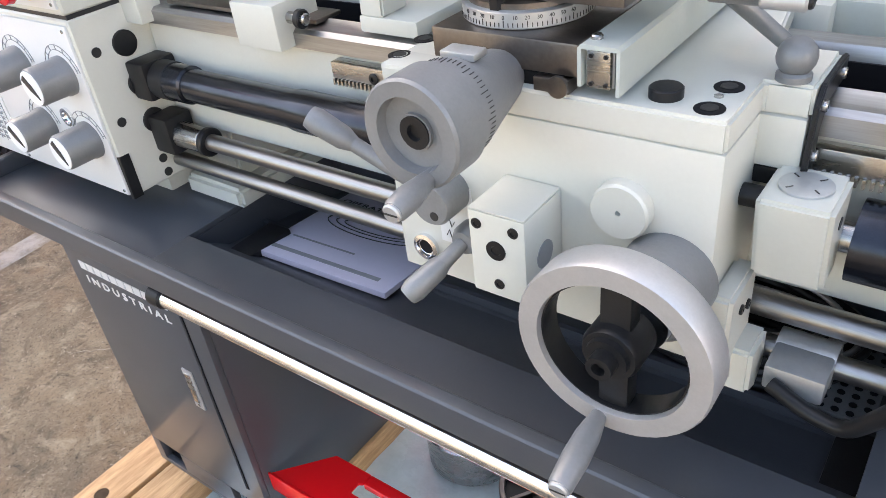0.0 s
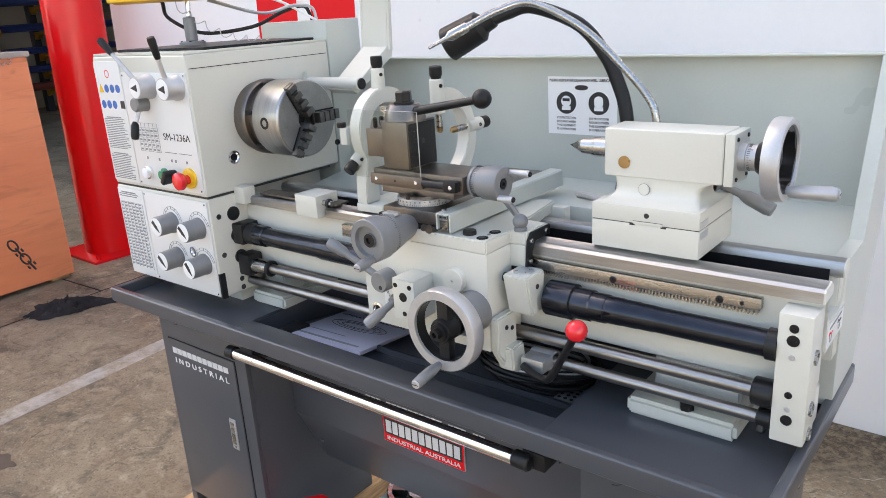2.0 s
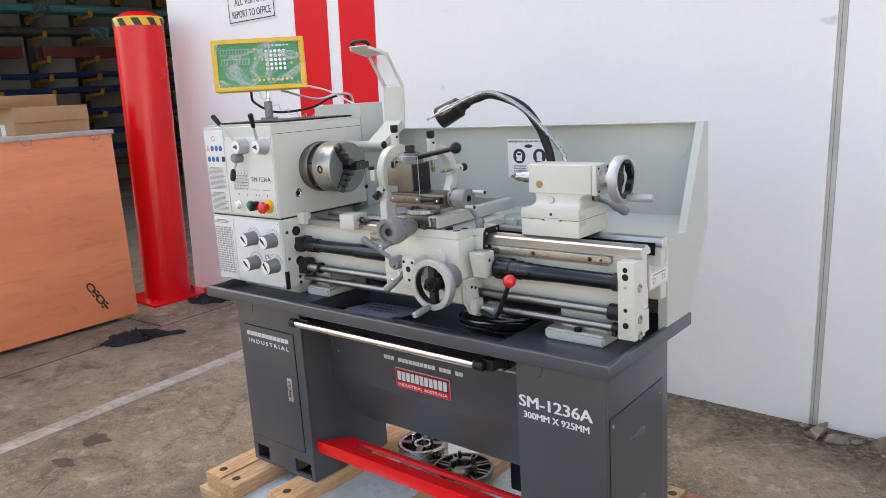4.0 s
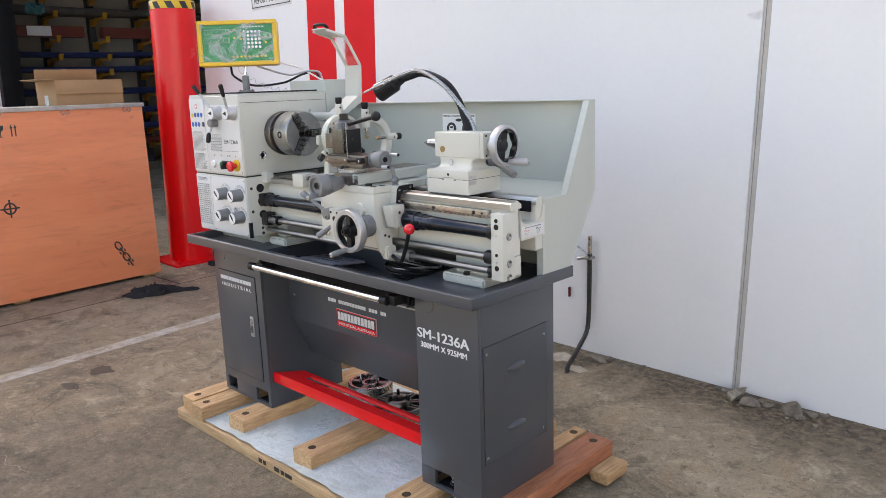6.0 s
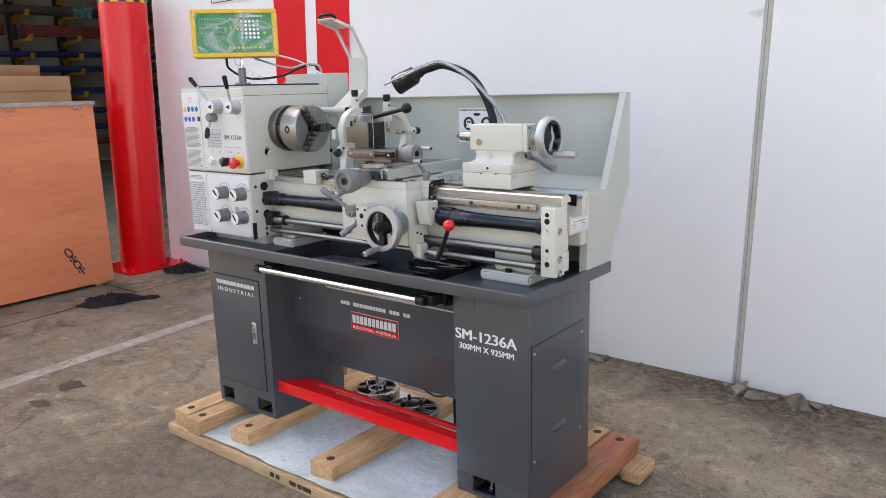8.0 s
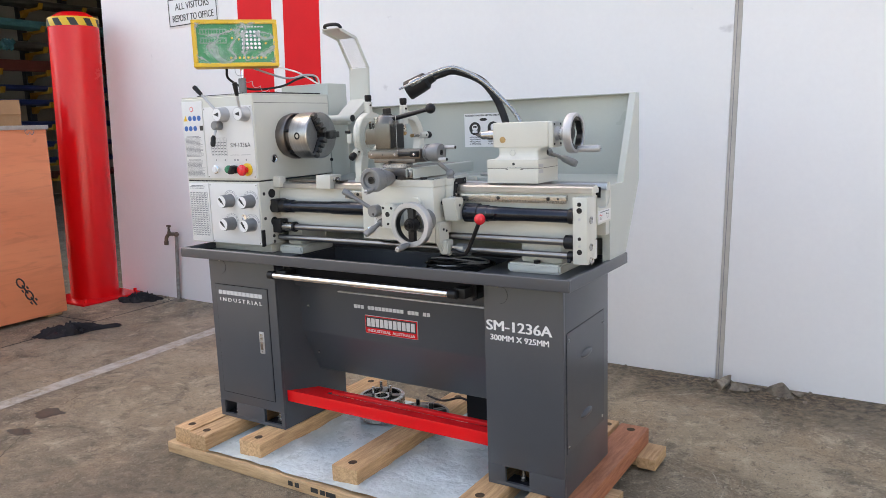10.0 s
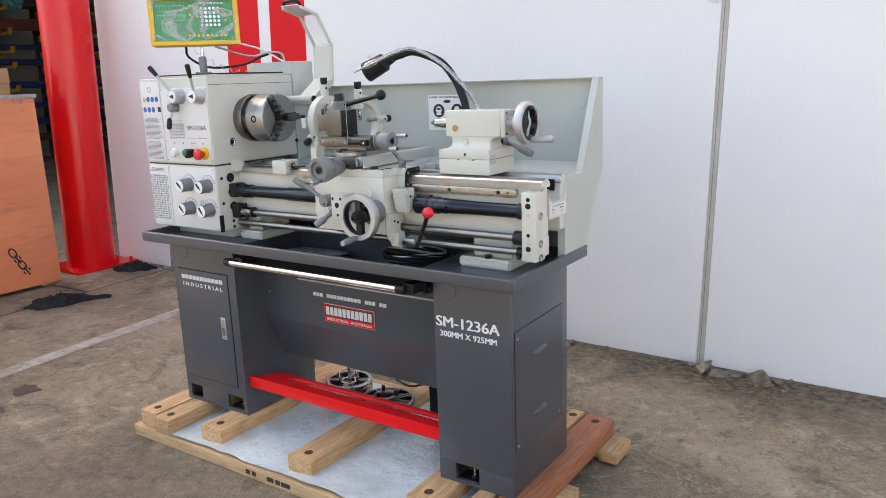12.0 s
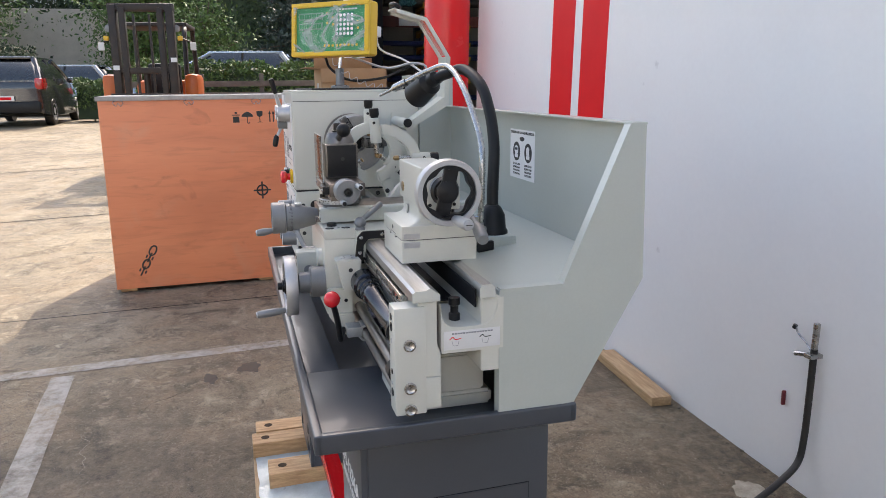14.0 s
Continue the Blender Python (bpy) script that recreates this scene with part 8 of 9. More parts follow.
def work_lamp():
    """Black gooseneck lamp and a bright flexible coolant pipe bowed over the bed."""
    t = thing("work_lamp", (0.385, 0.42, 1.004), "black gooseneck machine lamp with cone head", "lamp")
    path = [(0.376, 0.437, 1.04), (0.370, 0.440, 1.10), (0.358, 0.447, 1.172), (0.342, 0.450, 1.216), (0.316, 0.450, 1.266), (0.265, 0.447, 1.320), (0.177, 0.435, 1.354), (0.138, 0.408, 1.346), (0.115, 0.380, 1.334)]
    part("gooseneck", tube(B(), path, 0.0122, 14, True, 8, 0.0005), RUBBER, t)
    part("base", turned(B(), (0.378, 0.436, 1.0040), (0, 0, 1), [(0, 0), (0.034, 0), (0.034, 0.006), (0.030, 0.012), (0.028, 0.040), (0.020, 0.056), (0.0135, 0.062), (0, 0.062)], 32), RUBBER, t)
    d = Vector((-0.087, -0.028, -0.043)).normalized()
    p = Vector((0.115, 0.378, 1.333))
    part("head", turned(B(), p - d * 0.012, d, [(0, 0), (0.016, 0.001), (0.018, 0.020), (0.029, 0.030), (0.033, 0.100), (0.0315, 0.102), (0.030, 0.100), (0.026, 0.04), (0, 0.038)], 36), RUBBER, t)
    part("switch_box", box(B(), -0.012, 0.012, -0.010, 0.010, 0.0, 0.034, 0.003, axis_matrix(p + Vector((0.010, 0.014, 0.008)), d)), RUBBER, t)
    part("reflector", turned(B(), p + d * 0.030, d, [(0.012, 0), (0.0232, 0.040)], 28), RIM, t)
    h = thing("coolant_pipe", (0.43, 0.40, 1.004), "bright flexible metal coolant pipe with tap and nozzle", "pipe")
    path = [(0.441, 0.387, 1.02), (0.444, 0.390, 1.10), (0.438, 0.393, 1.168), (0.420, 0.396, 1.203), (0.375, 0.397, 1.250), (0.299, 0.395, 1.316), (0.204, 0.388, 1.361), (0.151, 0.354, 1.351), (0.111, 0.307, 1.325)]
    part("flexible_pipe", tube(B(), path, 0.0064, 12, True, 8, 0.0005), STEEL, h)
    part("nozzle", turned(B(), (0.114, 0.311, 1.327), (-0.046, -0.057, -0.032), [(0.0095, 0), (0.0095, 0.034), (0.004, 0.042), (0.003, 0.078), (0, 0.078)], 20), STEEL, h)
    part("fitting", rod(B(), (0.436, 0.385, 1.004), (0.436, 0.385, 1.055), 0.0115, seg=6), CHROME, h)
    part("tap_body", box(B(), 0.415, 0.457, 0.372, 0.398, 1.010, 1.034, 0.005), STEEL, h)
    part("tap_lever", rod(B(), (0.455, 0.38, 1.026), (0.505, 0.375, 1.032), 0.005, 0.006), STEEL, h)
    c = thing("flexible_conduit", (0.33, 0.41, 1.004), "grey braided conduit lying on the rear arm", "conduit")
    part("hose", tube(B(), [(0.27, 0.43, 1.009), (0.31, 0.41, 1.012), (0.345, 0.40, 1.010), (0.37, 0.395, 1.012), (0.39, 0.40, 1.01)], 0.005, 8, True, 8, 0.0006), RIM, c)


work_lamp()


def papers():
    """Operator's manual in the tray well, and the coiled cables beside it."""
    t = thing("operators_manual", (-0.18, 0.19, 0.66), "grey-lilac operator's manual lying across the tray well", "book")
    m = pose(-0.184, 0.241, 0.689, -6, 0, 2)
    PAPER = mat("lilac_grey_cover", (0.60, 0.58, 0.69), (0.55, 0.53, 0.63), 0.3, scale=8, fine=120, bump=0.05, coat=0.3)
    part("cover", join(B(), box(B(), -0.104, 0.108, -0.100, 0.100, 0, 0.008, 0.001), m), PAPER, t)
    part("lettering", letters("OPERATORS MANUAL", 0.009, m @ pose(-0.095, 0.060, 0.0082), 0.0002, 0.0003, 0.19), INK, t)
    part("lettering", join(B(), box(box(B(), -0.09, 0.085, -0.084, -0.077, 0.0078, 0.0085, 0), -0.085, 0.02, -0.050, -0.047, 0.0078, 0.0085, 0), m), FAINT, t)
    for a, b in ((0.078, 0.024), (0.064, 0.016), (0.050, 0.010)):
        part("emblem", join(B(), tube(B(), [(a * math.cos(q), 0.015 + b * math.sin(q), 0.0082) for q in np.linspace(0, 2 * math.pi, 40)], 0.0009, 4, False), m), INK, t)
    c = thing("cable_coil", (0.25, 0.2, 0.66), "coils of black and silver cable lying in the tray well", "cable")
    rnd = random.Random(3)
    for k in range(15):
        cx, cy, r = 0.270 + rnd.uniform(-0.010, 0.010), 0.272 + rnd.uniform(-0.006, 0.006), 0.088 + rnd.uniform(-0.020, 0.006)
        z = 0.690 + 0.0040 * k
        pts = [(cx + r * 1.25 * math.cos(a), cy + r * 0.80 * math.sin(a), z + 0.005 * math.sin(2 * a + k * 1.7) - 0.12 * r * math.sin(a)) for a in np.linspace(0, 2 * math.pi * 1.02, 26)]
        silver = k in (9, 12, 14)
        part("loop", tube(B(), pts, 0.0026 if silver else 0.0044, 8, True, 4, 0.0005 if silver else 0.0), RIM if silver else RUBBER, c, "braided silver cable" if silver else "")
    g = thing("strainer", (0.34, 0.28, 0.66), "black perforated strainer plate in the tray well", "strainer")
    part("plate", box(B(), 0.338, 0.413, 0.216, 0.357, 0.6905, 0.6950, 0.001), CAST, g)
    bm = B()
    for i in range(6):
        for j in range(12):
            turned(bm, (0.345 + i * 0.0122, 0.222 + j * 0.0117, 0.6948), (0, 0, 1), [(0.0036, 0), (0.0036, 0.0005), (0, 0.0006)], 8)
    tagged(part("perforation", bm, DEEP, g), kind="stuff")


papers()


# ---- the hall behind the doorway ----
PLACE[0] = Matrix.Identity(4)


def racks():
    """Cantilever stock rack along the hall's side wall, with tube and bar stock on its arms."""
    t = thing("cantilever_rack", (-10.9, 4.6, 0), "yellow and dark cantilever rack holding steel stock", "rack")
    dark = mat("dark_rack_paint", (0.03, 0.035, 0.05), (0.05, 0.05, 0.06), 0.5, scale=8)
    arm = mat("yellow_rack_paint", (0.55, 0.30, 0.03), (0.45, 0.24, 0.03), 0.5, scale=8)
    rows = (0.55, 0.80, 1.06, 1.37, 1.72, 1.95, 2.22, 2.58, 2.90, 3.25, 3.6)
    ys = [2.1 + 0.735 * i for i in range(9)]
    for y in ys:
        part("upright", box(B(), -11.1, -10.98, y - 0.05, y + 0.05, 0, 4.2, 0.004), dark, t)
        for z in rows:
            part("arm", prism(B(), [(-10.98, z - 0.02), (-10.98, z - 0.13), (-10.90, z - 0.12), (-10.82, z - 0.06), (-10.42, z - 0.05), (-10.38, z + 0.04), (-10.41, z + 0.04), (-10.45, z - 0.02)], y - 0.03, y + 0.03, "y"), arm, t)
    blue = mat("blue_wrapped_bar", (0.02, 0.035, 0.13), (0.015, 0.025, 0.09), 0.4, scale=6)
    teal = mat("teal_wrapping", (0.10, 0.30, 0.33), (0.06, 0.2, 0.23), 0.5, scale=5, fine=40, bump=0.6, depth=0.01)
    rust = mat("red_oxide_section", (0.16, 0.035, 0.025), (0.12, 0.028, 0.02), 0.55, scale=6)
    steel = mat("dull_mill_steel", (0.16, 0.15, 0.14), (0.1, 0.09, 0.085), 0.5, 0.6, scale=6)
    rnd = random.Random(11)
    g = "stock on the rack"
    for z, mt, r, label in ((0.55, rust, 0.05, "red oxide steel sections on a rack"), (0.80, blue, 0.045, "blue wrapped steel bars on a rack"), (1.06, blue, 0.045, "blue wrapped steel bars on a rack"), (1.37, blue, 0.05, "blue wrapped steel bars on a rack"), (1.72, blue, 0.045, "blue wrapped steel bars on a rack"), (1.95, blue, 0.04, "blue wrapped steel bars on a rack"), (2.58, steel, 0.06, "film wrapped steel lengths on a rack"), (2.90, teal, 0.065, "teal wrapped bundle of bars on a rack"), (3.25, steel, 0.05, "dull steel bars on a rack"), (3.6, rust, 0.06, "red oxide steel sections on a rack")):
        for k in range(3):
            y0, x = 1.95 + rnd.uniform(-0.05, 0.4), -10.50 - 0.13 * k
            bm = tube(B(), [(x, y0, z + r), (x, y0 + 1.2, z + r - 0.012), (x, y0 + 2.4, z + r), (x, y0 + 3.6, z + r - 0.012), (x, y0 + 5, z + r)], r, 8)
            solo("stock_bar", bm, mt, label, "steel stock", g)
    for y0, y1 in ((1.95, 3.22), (3.50, 5.2), (5.4, 7.0)):
        solo("steel_section", box(B(), -10.56, -10.40, y0, y1, 2.235, 2.40, 0.006), rust, "thick red oxide steel section on the rack", "steel stock", g)
    solo("paper_label", box(B(), -10.399, -10.394, 2.40, 2.74, 2.25, 2.39, 0.001), WHITE, "crumpled white paper label on a steel section", "label")
    for y, z in ((2.55, 2.64), (3.6, 2.93), (2.25, 2.96), (4.4, 2.62)):
        bm = B()
        for k in range(14):
            a = rnd.uniform(0, 6.28)
            m = Matrix.Translation((-10.40, y + rnd.uniform(-0.1, 0.1), z)) @ Euler((rnd.uniform(-1, 1), rnd.uniform(-1, 1), a)).to_matrix().to_4x4()
            box(bm, -0.006, 0.006, -0.10, 0.10, -0.035, 0.035, 0.002, m, 1)
        solo("film_knot", bm, teal, "bunched teal strapping tied round bars", "strapping", g)


racks()


# ---- the yard beyond ----
def ground_z(x):
    t = min(1, max(0, (-x - 5) / 14))
    return 0.48 * t * t * (3 - 2 * t)


def forklift():
    x, y = -9.2, -1.33
    t = thing("forklift", (x, y, 0.02), "orange forklift truck with raised dark mast, seen from its front", "forklift")
    m = pose(x, y, ground_z(x), 0, 0, -94) @ Matrix.Diagonal((1.0, 1.05, 0.985, 1))  # its front looks towards +x
    orange = mat("orange_truck_paint", (0.62, 0.14, 0.02), (0.5, 0.1, 0.015), 0.35, scale=4)
    black = mat("greasy_black_steel", (0.02, 0.018, 0.017), (0.045, 0.03, 0.022), 0.5, 0.3, scale=10)

    def p(name, bm, mt, label=""):
        return part(name, join(B(), bm, m), mt, t, label)

    p("body", box(box(B(), -0.50, 0.50, -2.1, -0.35, 0.35, 1.02, 0.08), -0.46, 0.46, -2.15, -1.4, 0.9, 1.35, 0.10), orange)
    for s in (-1, 1):
        p("mudguard", box(B(), s * 0.54 - 0.1, s * 0.54 + 0.1, -0.75, -0.15, 0.75, 1.42, 0.08), orange)
        p("wheel", turned(B(), (s * 0.36, -0.35, 0.33), (s, 0, 0), [(0, 0), (0.33, 0), (0.33, 0.2), (0.2, 0.22), (0, 0.2)], 28), RUBBER)
        p("wheel", turned(B(), (s * 0.38, -1.75, 0.27), (s, 0, 0), [(0, 0), (0.27, 0), (0.27, 0.16), (0.15, 0.18), (0, 0.16)], 28), RUBBER)
        p("mast_rail", box(B(), s * 0.36 - 0.05, s * 0.36 + 0.05, -0.02, 0.12, 0.08, 2.32, 0.01), black)
        p("mast_rail", box(B(), s * 0.24 - 0.04, s * 0.24 + 0.04, 0.02, 0.12, 0.10, 2.28, 0.01), black)
        p("lift_chain", box(B(), s * 0.10 - 0.015, s * 0.10 + 0.015, 0.06, 0.09, 0.3, 2.2, 0.004), black)
        p("guard_post", tube(B(), [(s * 0.46, -0.35, 1.05), (s * 0.44, -0.55, 1.9), (s * 0.42, -0.75, 2.12)], 0.035, 8), black)
        p("guard_post", tube(B(), [(s * 0.44, -1.6, 1.3), (s * 0.42, -1.5, 2.12)], 0.035, 8), black)
        p("head_lamp", turned(B(), (s * 0.43, 0.0, 2.02), (0, 1, 0), [(0, 0), (0.045, 0.01), (0.05, 0.05), (0, 0.055)], 20), CAST)
        p("indicator", box(B(), s * 0.47 - 0.03, s * 0.47 + 0.03, 0.02, 0.07, 1.86, 1.92, 0.006), YELLOW)
        p("fork", box(B(), s * 0.22 - 0.06, s * 0.22 + 0.06, 0.13, 0.70, 0.05, 0.09, 0.008), black)
        p("mirror", box(B(), s * 0.60 - 0.04, s * 0.60 + 0.04, -0.2, -0.18, 1.74, 1.85, 0.01), WHITE)
        p("mirror_arm", tube(B(), [(s * 0.46, -0.25, 1.9), (s * 0.60, -0.19, 1.84)], 0.012, 6), black)
    p("cross_beam", box(B(), -0.42, 0.42, -0.02, 0.10, 2.24, 2.34, 0.015), black)
    p("cross_beam", box(B(), -0.34, 0.34, 0.0, 0.10, 1.42, 1.50, 0.01), black)
    p("lift_ram", rod(B(), (0, 0.02, 0.2), (0, 0.02, 1.5), 0.045), black)
    p("carriage_plate", box(B(), -0.46, 0.46, 0.10, 0.16, 0.30, 0.72, 0.01), black)
    p("load_guard", box(B(), -0.46, 0.46, 0.10, 0.14, 1.10, 1.16, 0.01), black)
    p("overhead_guard", box(B(), -0.46, 0.46, -1.6, -0.7, 2.10, 2.16, 0.02), black)
    p("seat", box(box(B(), -0.24, 0.24, -1.3, -0.85, 1.02, 1.12, 0.05), -0.24, 0.24, -1.38, -1.26, 1.1, 1.6, 0.05), RUBBER)
    p("label_plate", box(B(), -0.42, -0.34, 0.121, 0.124, 1.57, 1.63, 0.002), WHITE)
    p("label_plate", box(B(), 0.32, 0.40, 0.121, 0.124, 1.47, 1.53, 0.002), WHITE)


forklift()


def car(x, y, ang, paint, label, tall=1.0):
    """A parked hatchback: shaped body with wheel arches, glasshouse, lamps, wheels."""
    z = ground_z(x)
    t = thing("car", (x, y, z), label, "car", "cars in the car park")
    m = pose(x, y, z, 0, 0, ang)

    def p(name, bm, mt, lab=""):
        return part(name, join(B(), bm, m), mt, t, lab)

    def shell(prof, widths, mt, name):
        """A lofted skin: side outline as (x, z low, z high), half widths low and high."""
        bm = B()
        rings = []
        for (px, z0, z1), (w0, w1) in zip(prof, widths):
            ring = []
            for k in range(12):
                u = k / 11
                zz = z0 + (z1 - z0) * u
                ww = w0 + (w1 - w0) * u ** 2.2
                ring.append((px, ww, zz))
            rings.append([bm.verts.new(v) for v in ring] + [bm.verts.new((a, -b, c)) for a, b, c in ring[::-1]])
        n = len(rings[0])
        for a, b in zip(rings, rings[1:]):
            for k in range(n):
                bm.faces.new((a[k], a[(k + 1) % n], b[(k + 1) % n], b[k]))
        bm.faces.new(rings[0][::-1])
        bm.faces.new(rings[-1])
        return p(name, bm, mt)

    h = tall
    shell([(-2.05, 0.45, 0.85 * h), (-2.0, 0.30, 0.98 * h), (-1.6, 0.22, 1.0 * h), (0.9, 0.22, 0.98 * h), (1.6, 0.24, 0.88 * h), (2.0, 0.30, 0.74 * h), (2.12, 0.42, 0.62 * h)],
          [(0.70, 0.72), (0.82, 0.80), (0.88, 0.82), (0.88, 0.80), (0.87, 0.74), (0.80, 0.66), (0.62, 0.55)], paint, "body")
    shell([(-1.95, 0.96 * h, 1.02 * h), (-1.72, 0.97 * h, 1.40 * h), (-1.35, 0.98 * h, 1.50 * h), (0.0, 0.97 * h, 1.52 * h), (0.55, 0.96 * h, 1.36 * h), (1.15, 0.95 * h, 0.99 * h)],
          [(0.74, 0.70), (0.78, 0.58), (0.80, 0.56), (0.80, 0.56), (0.79, 0.58), (0.76, 0.72)], GLASS, "glasshouse")
    p("roof", box(B(), -1.55, 0.18, -0.57, 0.57, 1.475 * h, 1.545 * h, 0.03), paint)
    for s in (-1, 1):
        p("pillar", tube(B(), [(-1.50, s * 0.60, 1.48 * h), (-1.80, s * 0.72, 1.12 * h), (-1.92, s * 0.76, 0.95 * h)], 0.065, 8), paint)
        p("pillar", tube(B(), [(0.12, s * 0.60, 1.49 * h), (0.62, s * 0.70, 1.24 * h), (1.12, s * 0.77, 0.99 * h)], 0.04, 8), paint)
        p("pillar", tube(B(), [(-0.62, s * 0.60, 1.49 * h), (-0.62, s * 0.80, 1.0 * h)], 0.035, 8), RUBBER)
        p("tail_lamp", box(B(), -2.06, -1.58, s * 0.77 - 0.09, s * 0.77 + 0.09, 0.80 * h, 1.06 * h, 0.06), LAMP)
        for wx in (-1.28, 1.32):
            w = p("wheel", turned(B(), (wx, s * 0.70, 0.31), (0, s, 0), [(0, 0), (0.31, 0), (0.315, 0.14), (0.29, 0.18), (0.21, 0.185), (0.20, 0.15), (0, 0.15)], 28), RUBBER)
            part("rim", join(B(), turned(B(), (wx, s * 0.86, 0.31), (0, s, 0), [(0.2, -0.01), (0.2, 0.022), (0.16, 0.012), (0.05, 0.022), (0, 0.022)], 20), m), RIM, w)
        p("mirror", box(B(), 0.55, 0.72, s * 0.93 - 0.09, s * 0.93 + 0.09, 0.96 * h, 1.10 * h, 0.04), paint)
        p("head_lamp", box(B(), 1.80, 2.04, s * 0.60 - 0.14, s * 0.60 + 0.14, 0.60 * h, 0.72 * h, 0.04), CHROME)
    p("rear_bumper", box(B(), -2.12, -1.9, -0.78, 0.78, 0.30, 0.55 * h, 0.06), RUBBER)
    p("number_plate", box(B(), -2.125, -2.115, -0.26, 0.26, 0.56 * h, 0.67 * h, 0.004), WHITE)
    p("number_bar", box(B(), -2.130, -2.124, -0.20, 0.20, 0.585 * h, 0.645 * h, 0), REDSTRIPE)
    p("wiper", tube(B(), [(-1.99, 0.0, 1.02 * h), (-1.92, 0.35, 1.10 * h)], 0.012, 6), RUBBER)


LAMP = mat("red_tail_lamp", (0.45, 0.012, 0.015), (0.38, 0.01, 0.012), 0.12, bump=0, coat=1.0)
BLACKCAR = mat("black_car_paint", (0.035, 0.035, 0.038), (0.028, 0.028, 0.03), 0.15, 0.2, bump=0, coat=1.0)
SILVERCAR = mat("silver_car_paint", (0.46, 0.48, 0.50), (0.40, 0.42, 0.44), 0.25, 0.6, bump=0, coat=1.0)
BLUECAR = mat("blue_grey_car_paint", (0.34, 0.40, 0.46), (0.30, 0.36, 0.42), 0.25, 0.5, bump=0, coat=1.0)
car(-19.2, -5.35, 180, BLACKCAR, "dark hatchback with red tail lamps parked in the sun", 1.02)
car(-24.5, -5.9, 262, SILVERCAR, "silver car parked behind the hedge")
car(-17.3, -0.6, 262, BLUECAR, "blue-grey wagon parked behind the hedge", 1.08)
car(-18.2, 2.1, 268, SILVERCAR, "silver wagon parked behind the hedge", 1.05)

LEAF = leafy("hedge_leaf", (0.06, 0.115, 0.025), (0.10, 0.16, 0.04))
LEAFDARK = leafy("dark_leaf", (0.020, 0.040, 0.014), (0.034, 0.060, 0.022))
LEAFBLUE = leafy("conifer_leaf", (0.018, 0.036, 0.027), (0.032, 0.056, 0.043))
BARK = mat("bark", (0.12, 0.085, 0.06), (0.07, 0.05, 0.035), 0.9, scale=9, fine=60, bump=0.6, depth=0.01)


def leaves(points, size, rnd):
    """Small folded leaves at the points, as one mesh."""
    verts, faces = [], []
    for p in points:
        a = Vector((rnd.gauss(0, 1), rnd.gauss(0, 1), rnd.gauss(0, 1))).normalized()
        b = a.orthogonal().normalized()
        b.rotate(Matrix.Rotation(rnd.uniform(0, 6.28), 3, a))
        c = a.cross(b)
        s = size * rnd.uniform(0.6, 1.3)
        k = len(verts)
        verts += [p - b * s, p + c * s * 0.45 + a * s * 0.12, p + b * s, p - c * s * 0.45 + a * s * 0.12]
        faces += [(k, k + 1, k + 2), (k, k + 2, k + 3)]
    me = bpy.data.meshes.new("leaves")
    me.from_pydata([tuple(v) for v in verts], [], faces)
    return me


def leaf_part(name, points, size, material, parent, rnd):
    me = leaves([p - Vector(ORIGIN[parent.name]) for p in points], size, rnd)
    me.materials.append(material)
    ob = new(name, me)
    ob.parent = parent
    return ob


def hedge(name, x, y0, y1, w, h, seed, label, material=None, leaf=0.045, dense=1800):
    """A clipped hedge: a lumpy dark core, a coat of leaves, stems below."""
    rnd = random.Random(seed)
    z = ground_z(x)
    t = thing(name, (x, (y0 + y1) / 2, z), label, "hedge")

    def top(y):
        return h * (1 + 0.16 * noise.noise((y * 0.9, seed, 0)) + 0.09 * noise.noise((y * 3, seed, 3)))

    bm = B()
    n, m = max(8, int((y1 - y0) / 0.18)), 9
    rows = []
    for i in range(n + 1):
        y, row = y0 + (y1 - y0) * i / n, []
        for k in range(m + 1):
            a = math.pi * k / m
            r = 0.82 + 0.25 * noise.noise((y * 2.2, a * 2.5, seed))
            row.append(bm.verts.new((x + w * 0.85 * r * math.copysign(abs(math.cos(a)) ** 0.5, math.cos(a)), y, z + top(y) * 0.94 * (0.06 + 0.94 * math.sin(a) ** 0.45))))
        rows.append(row)
    for a, b in zip(rows, rows[1:]):
        for k in range(m):
            bm.faces.new((a[k], a[k + 1], b[k + 1], b[k]))
    for row in (rows[0], rows[-1]):
        bm.faces.new(row)
    bmesh.ops.recalc_face_normals(bm, faces=bm.faces)
    # lumpy dark core, added to block the view through the leaves
    part("hedge_core", bm, LEAFDARK, t, "solid dark core added inside the leaves", 80)
    pts = []
    for _ in range(int(dense * (y1 - y0))):
        y, a = rnd.uniform(y0 - 0.05, y1 + 0.05), rnd.uniform(0.02, 0.98) * math.pi
        r = rnd.uniform(0.82, 1.10)
        pts.append(Vector((x + w * r * math.copysign(abs(math.cos(a)) ** 0.5, math.cos(a)), y, z + top(y) * (0.04 + 0.96 * math.sin(a) ** 0.45) * rnd.uniform(0.93, 1.05))))
    leaf_part("foliage", pts, leaf, material or LEAF, t, rnd)
    bm = B()
    for k in range(int((y1 - y0) / 0.6)):
        y = y0 + 0.3 + k * 0.6
        tube(bm, [(x, y, z), (x + 0.05, y + 0.08, z + h * 0.3), (x - 0.05, y - 0.1, z + h * 0.6)], 0.02, 6)
    part("stems", bm, BARK, t)


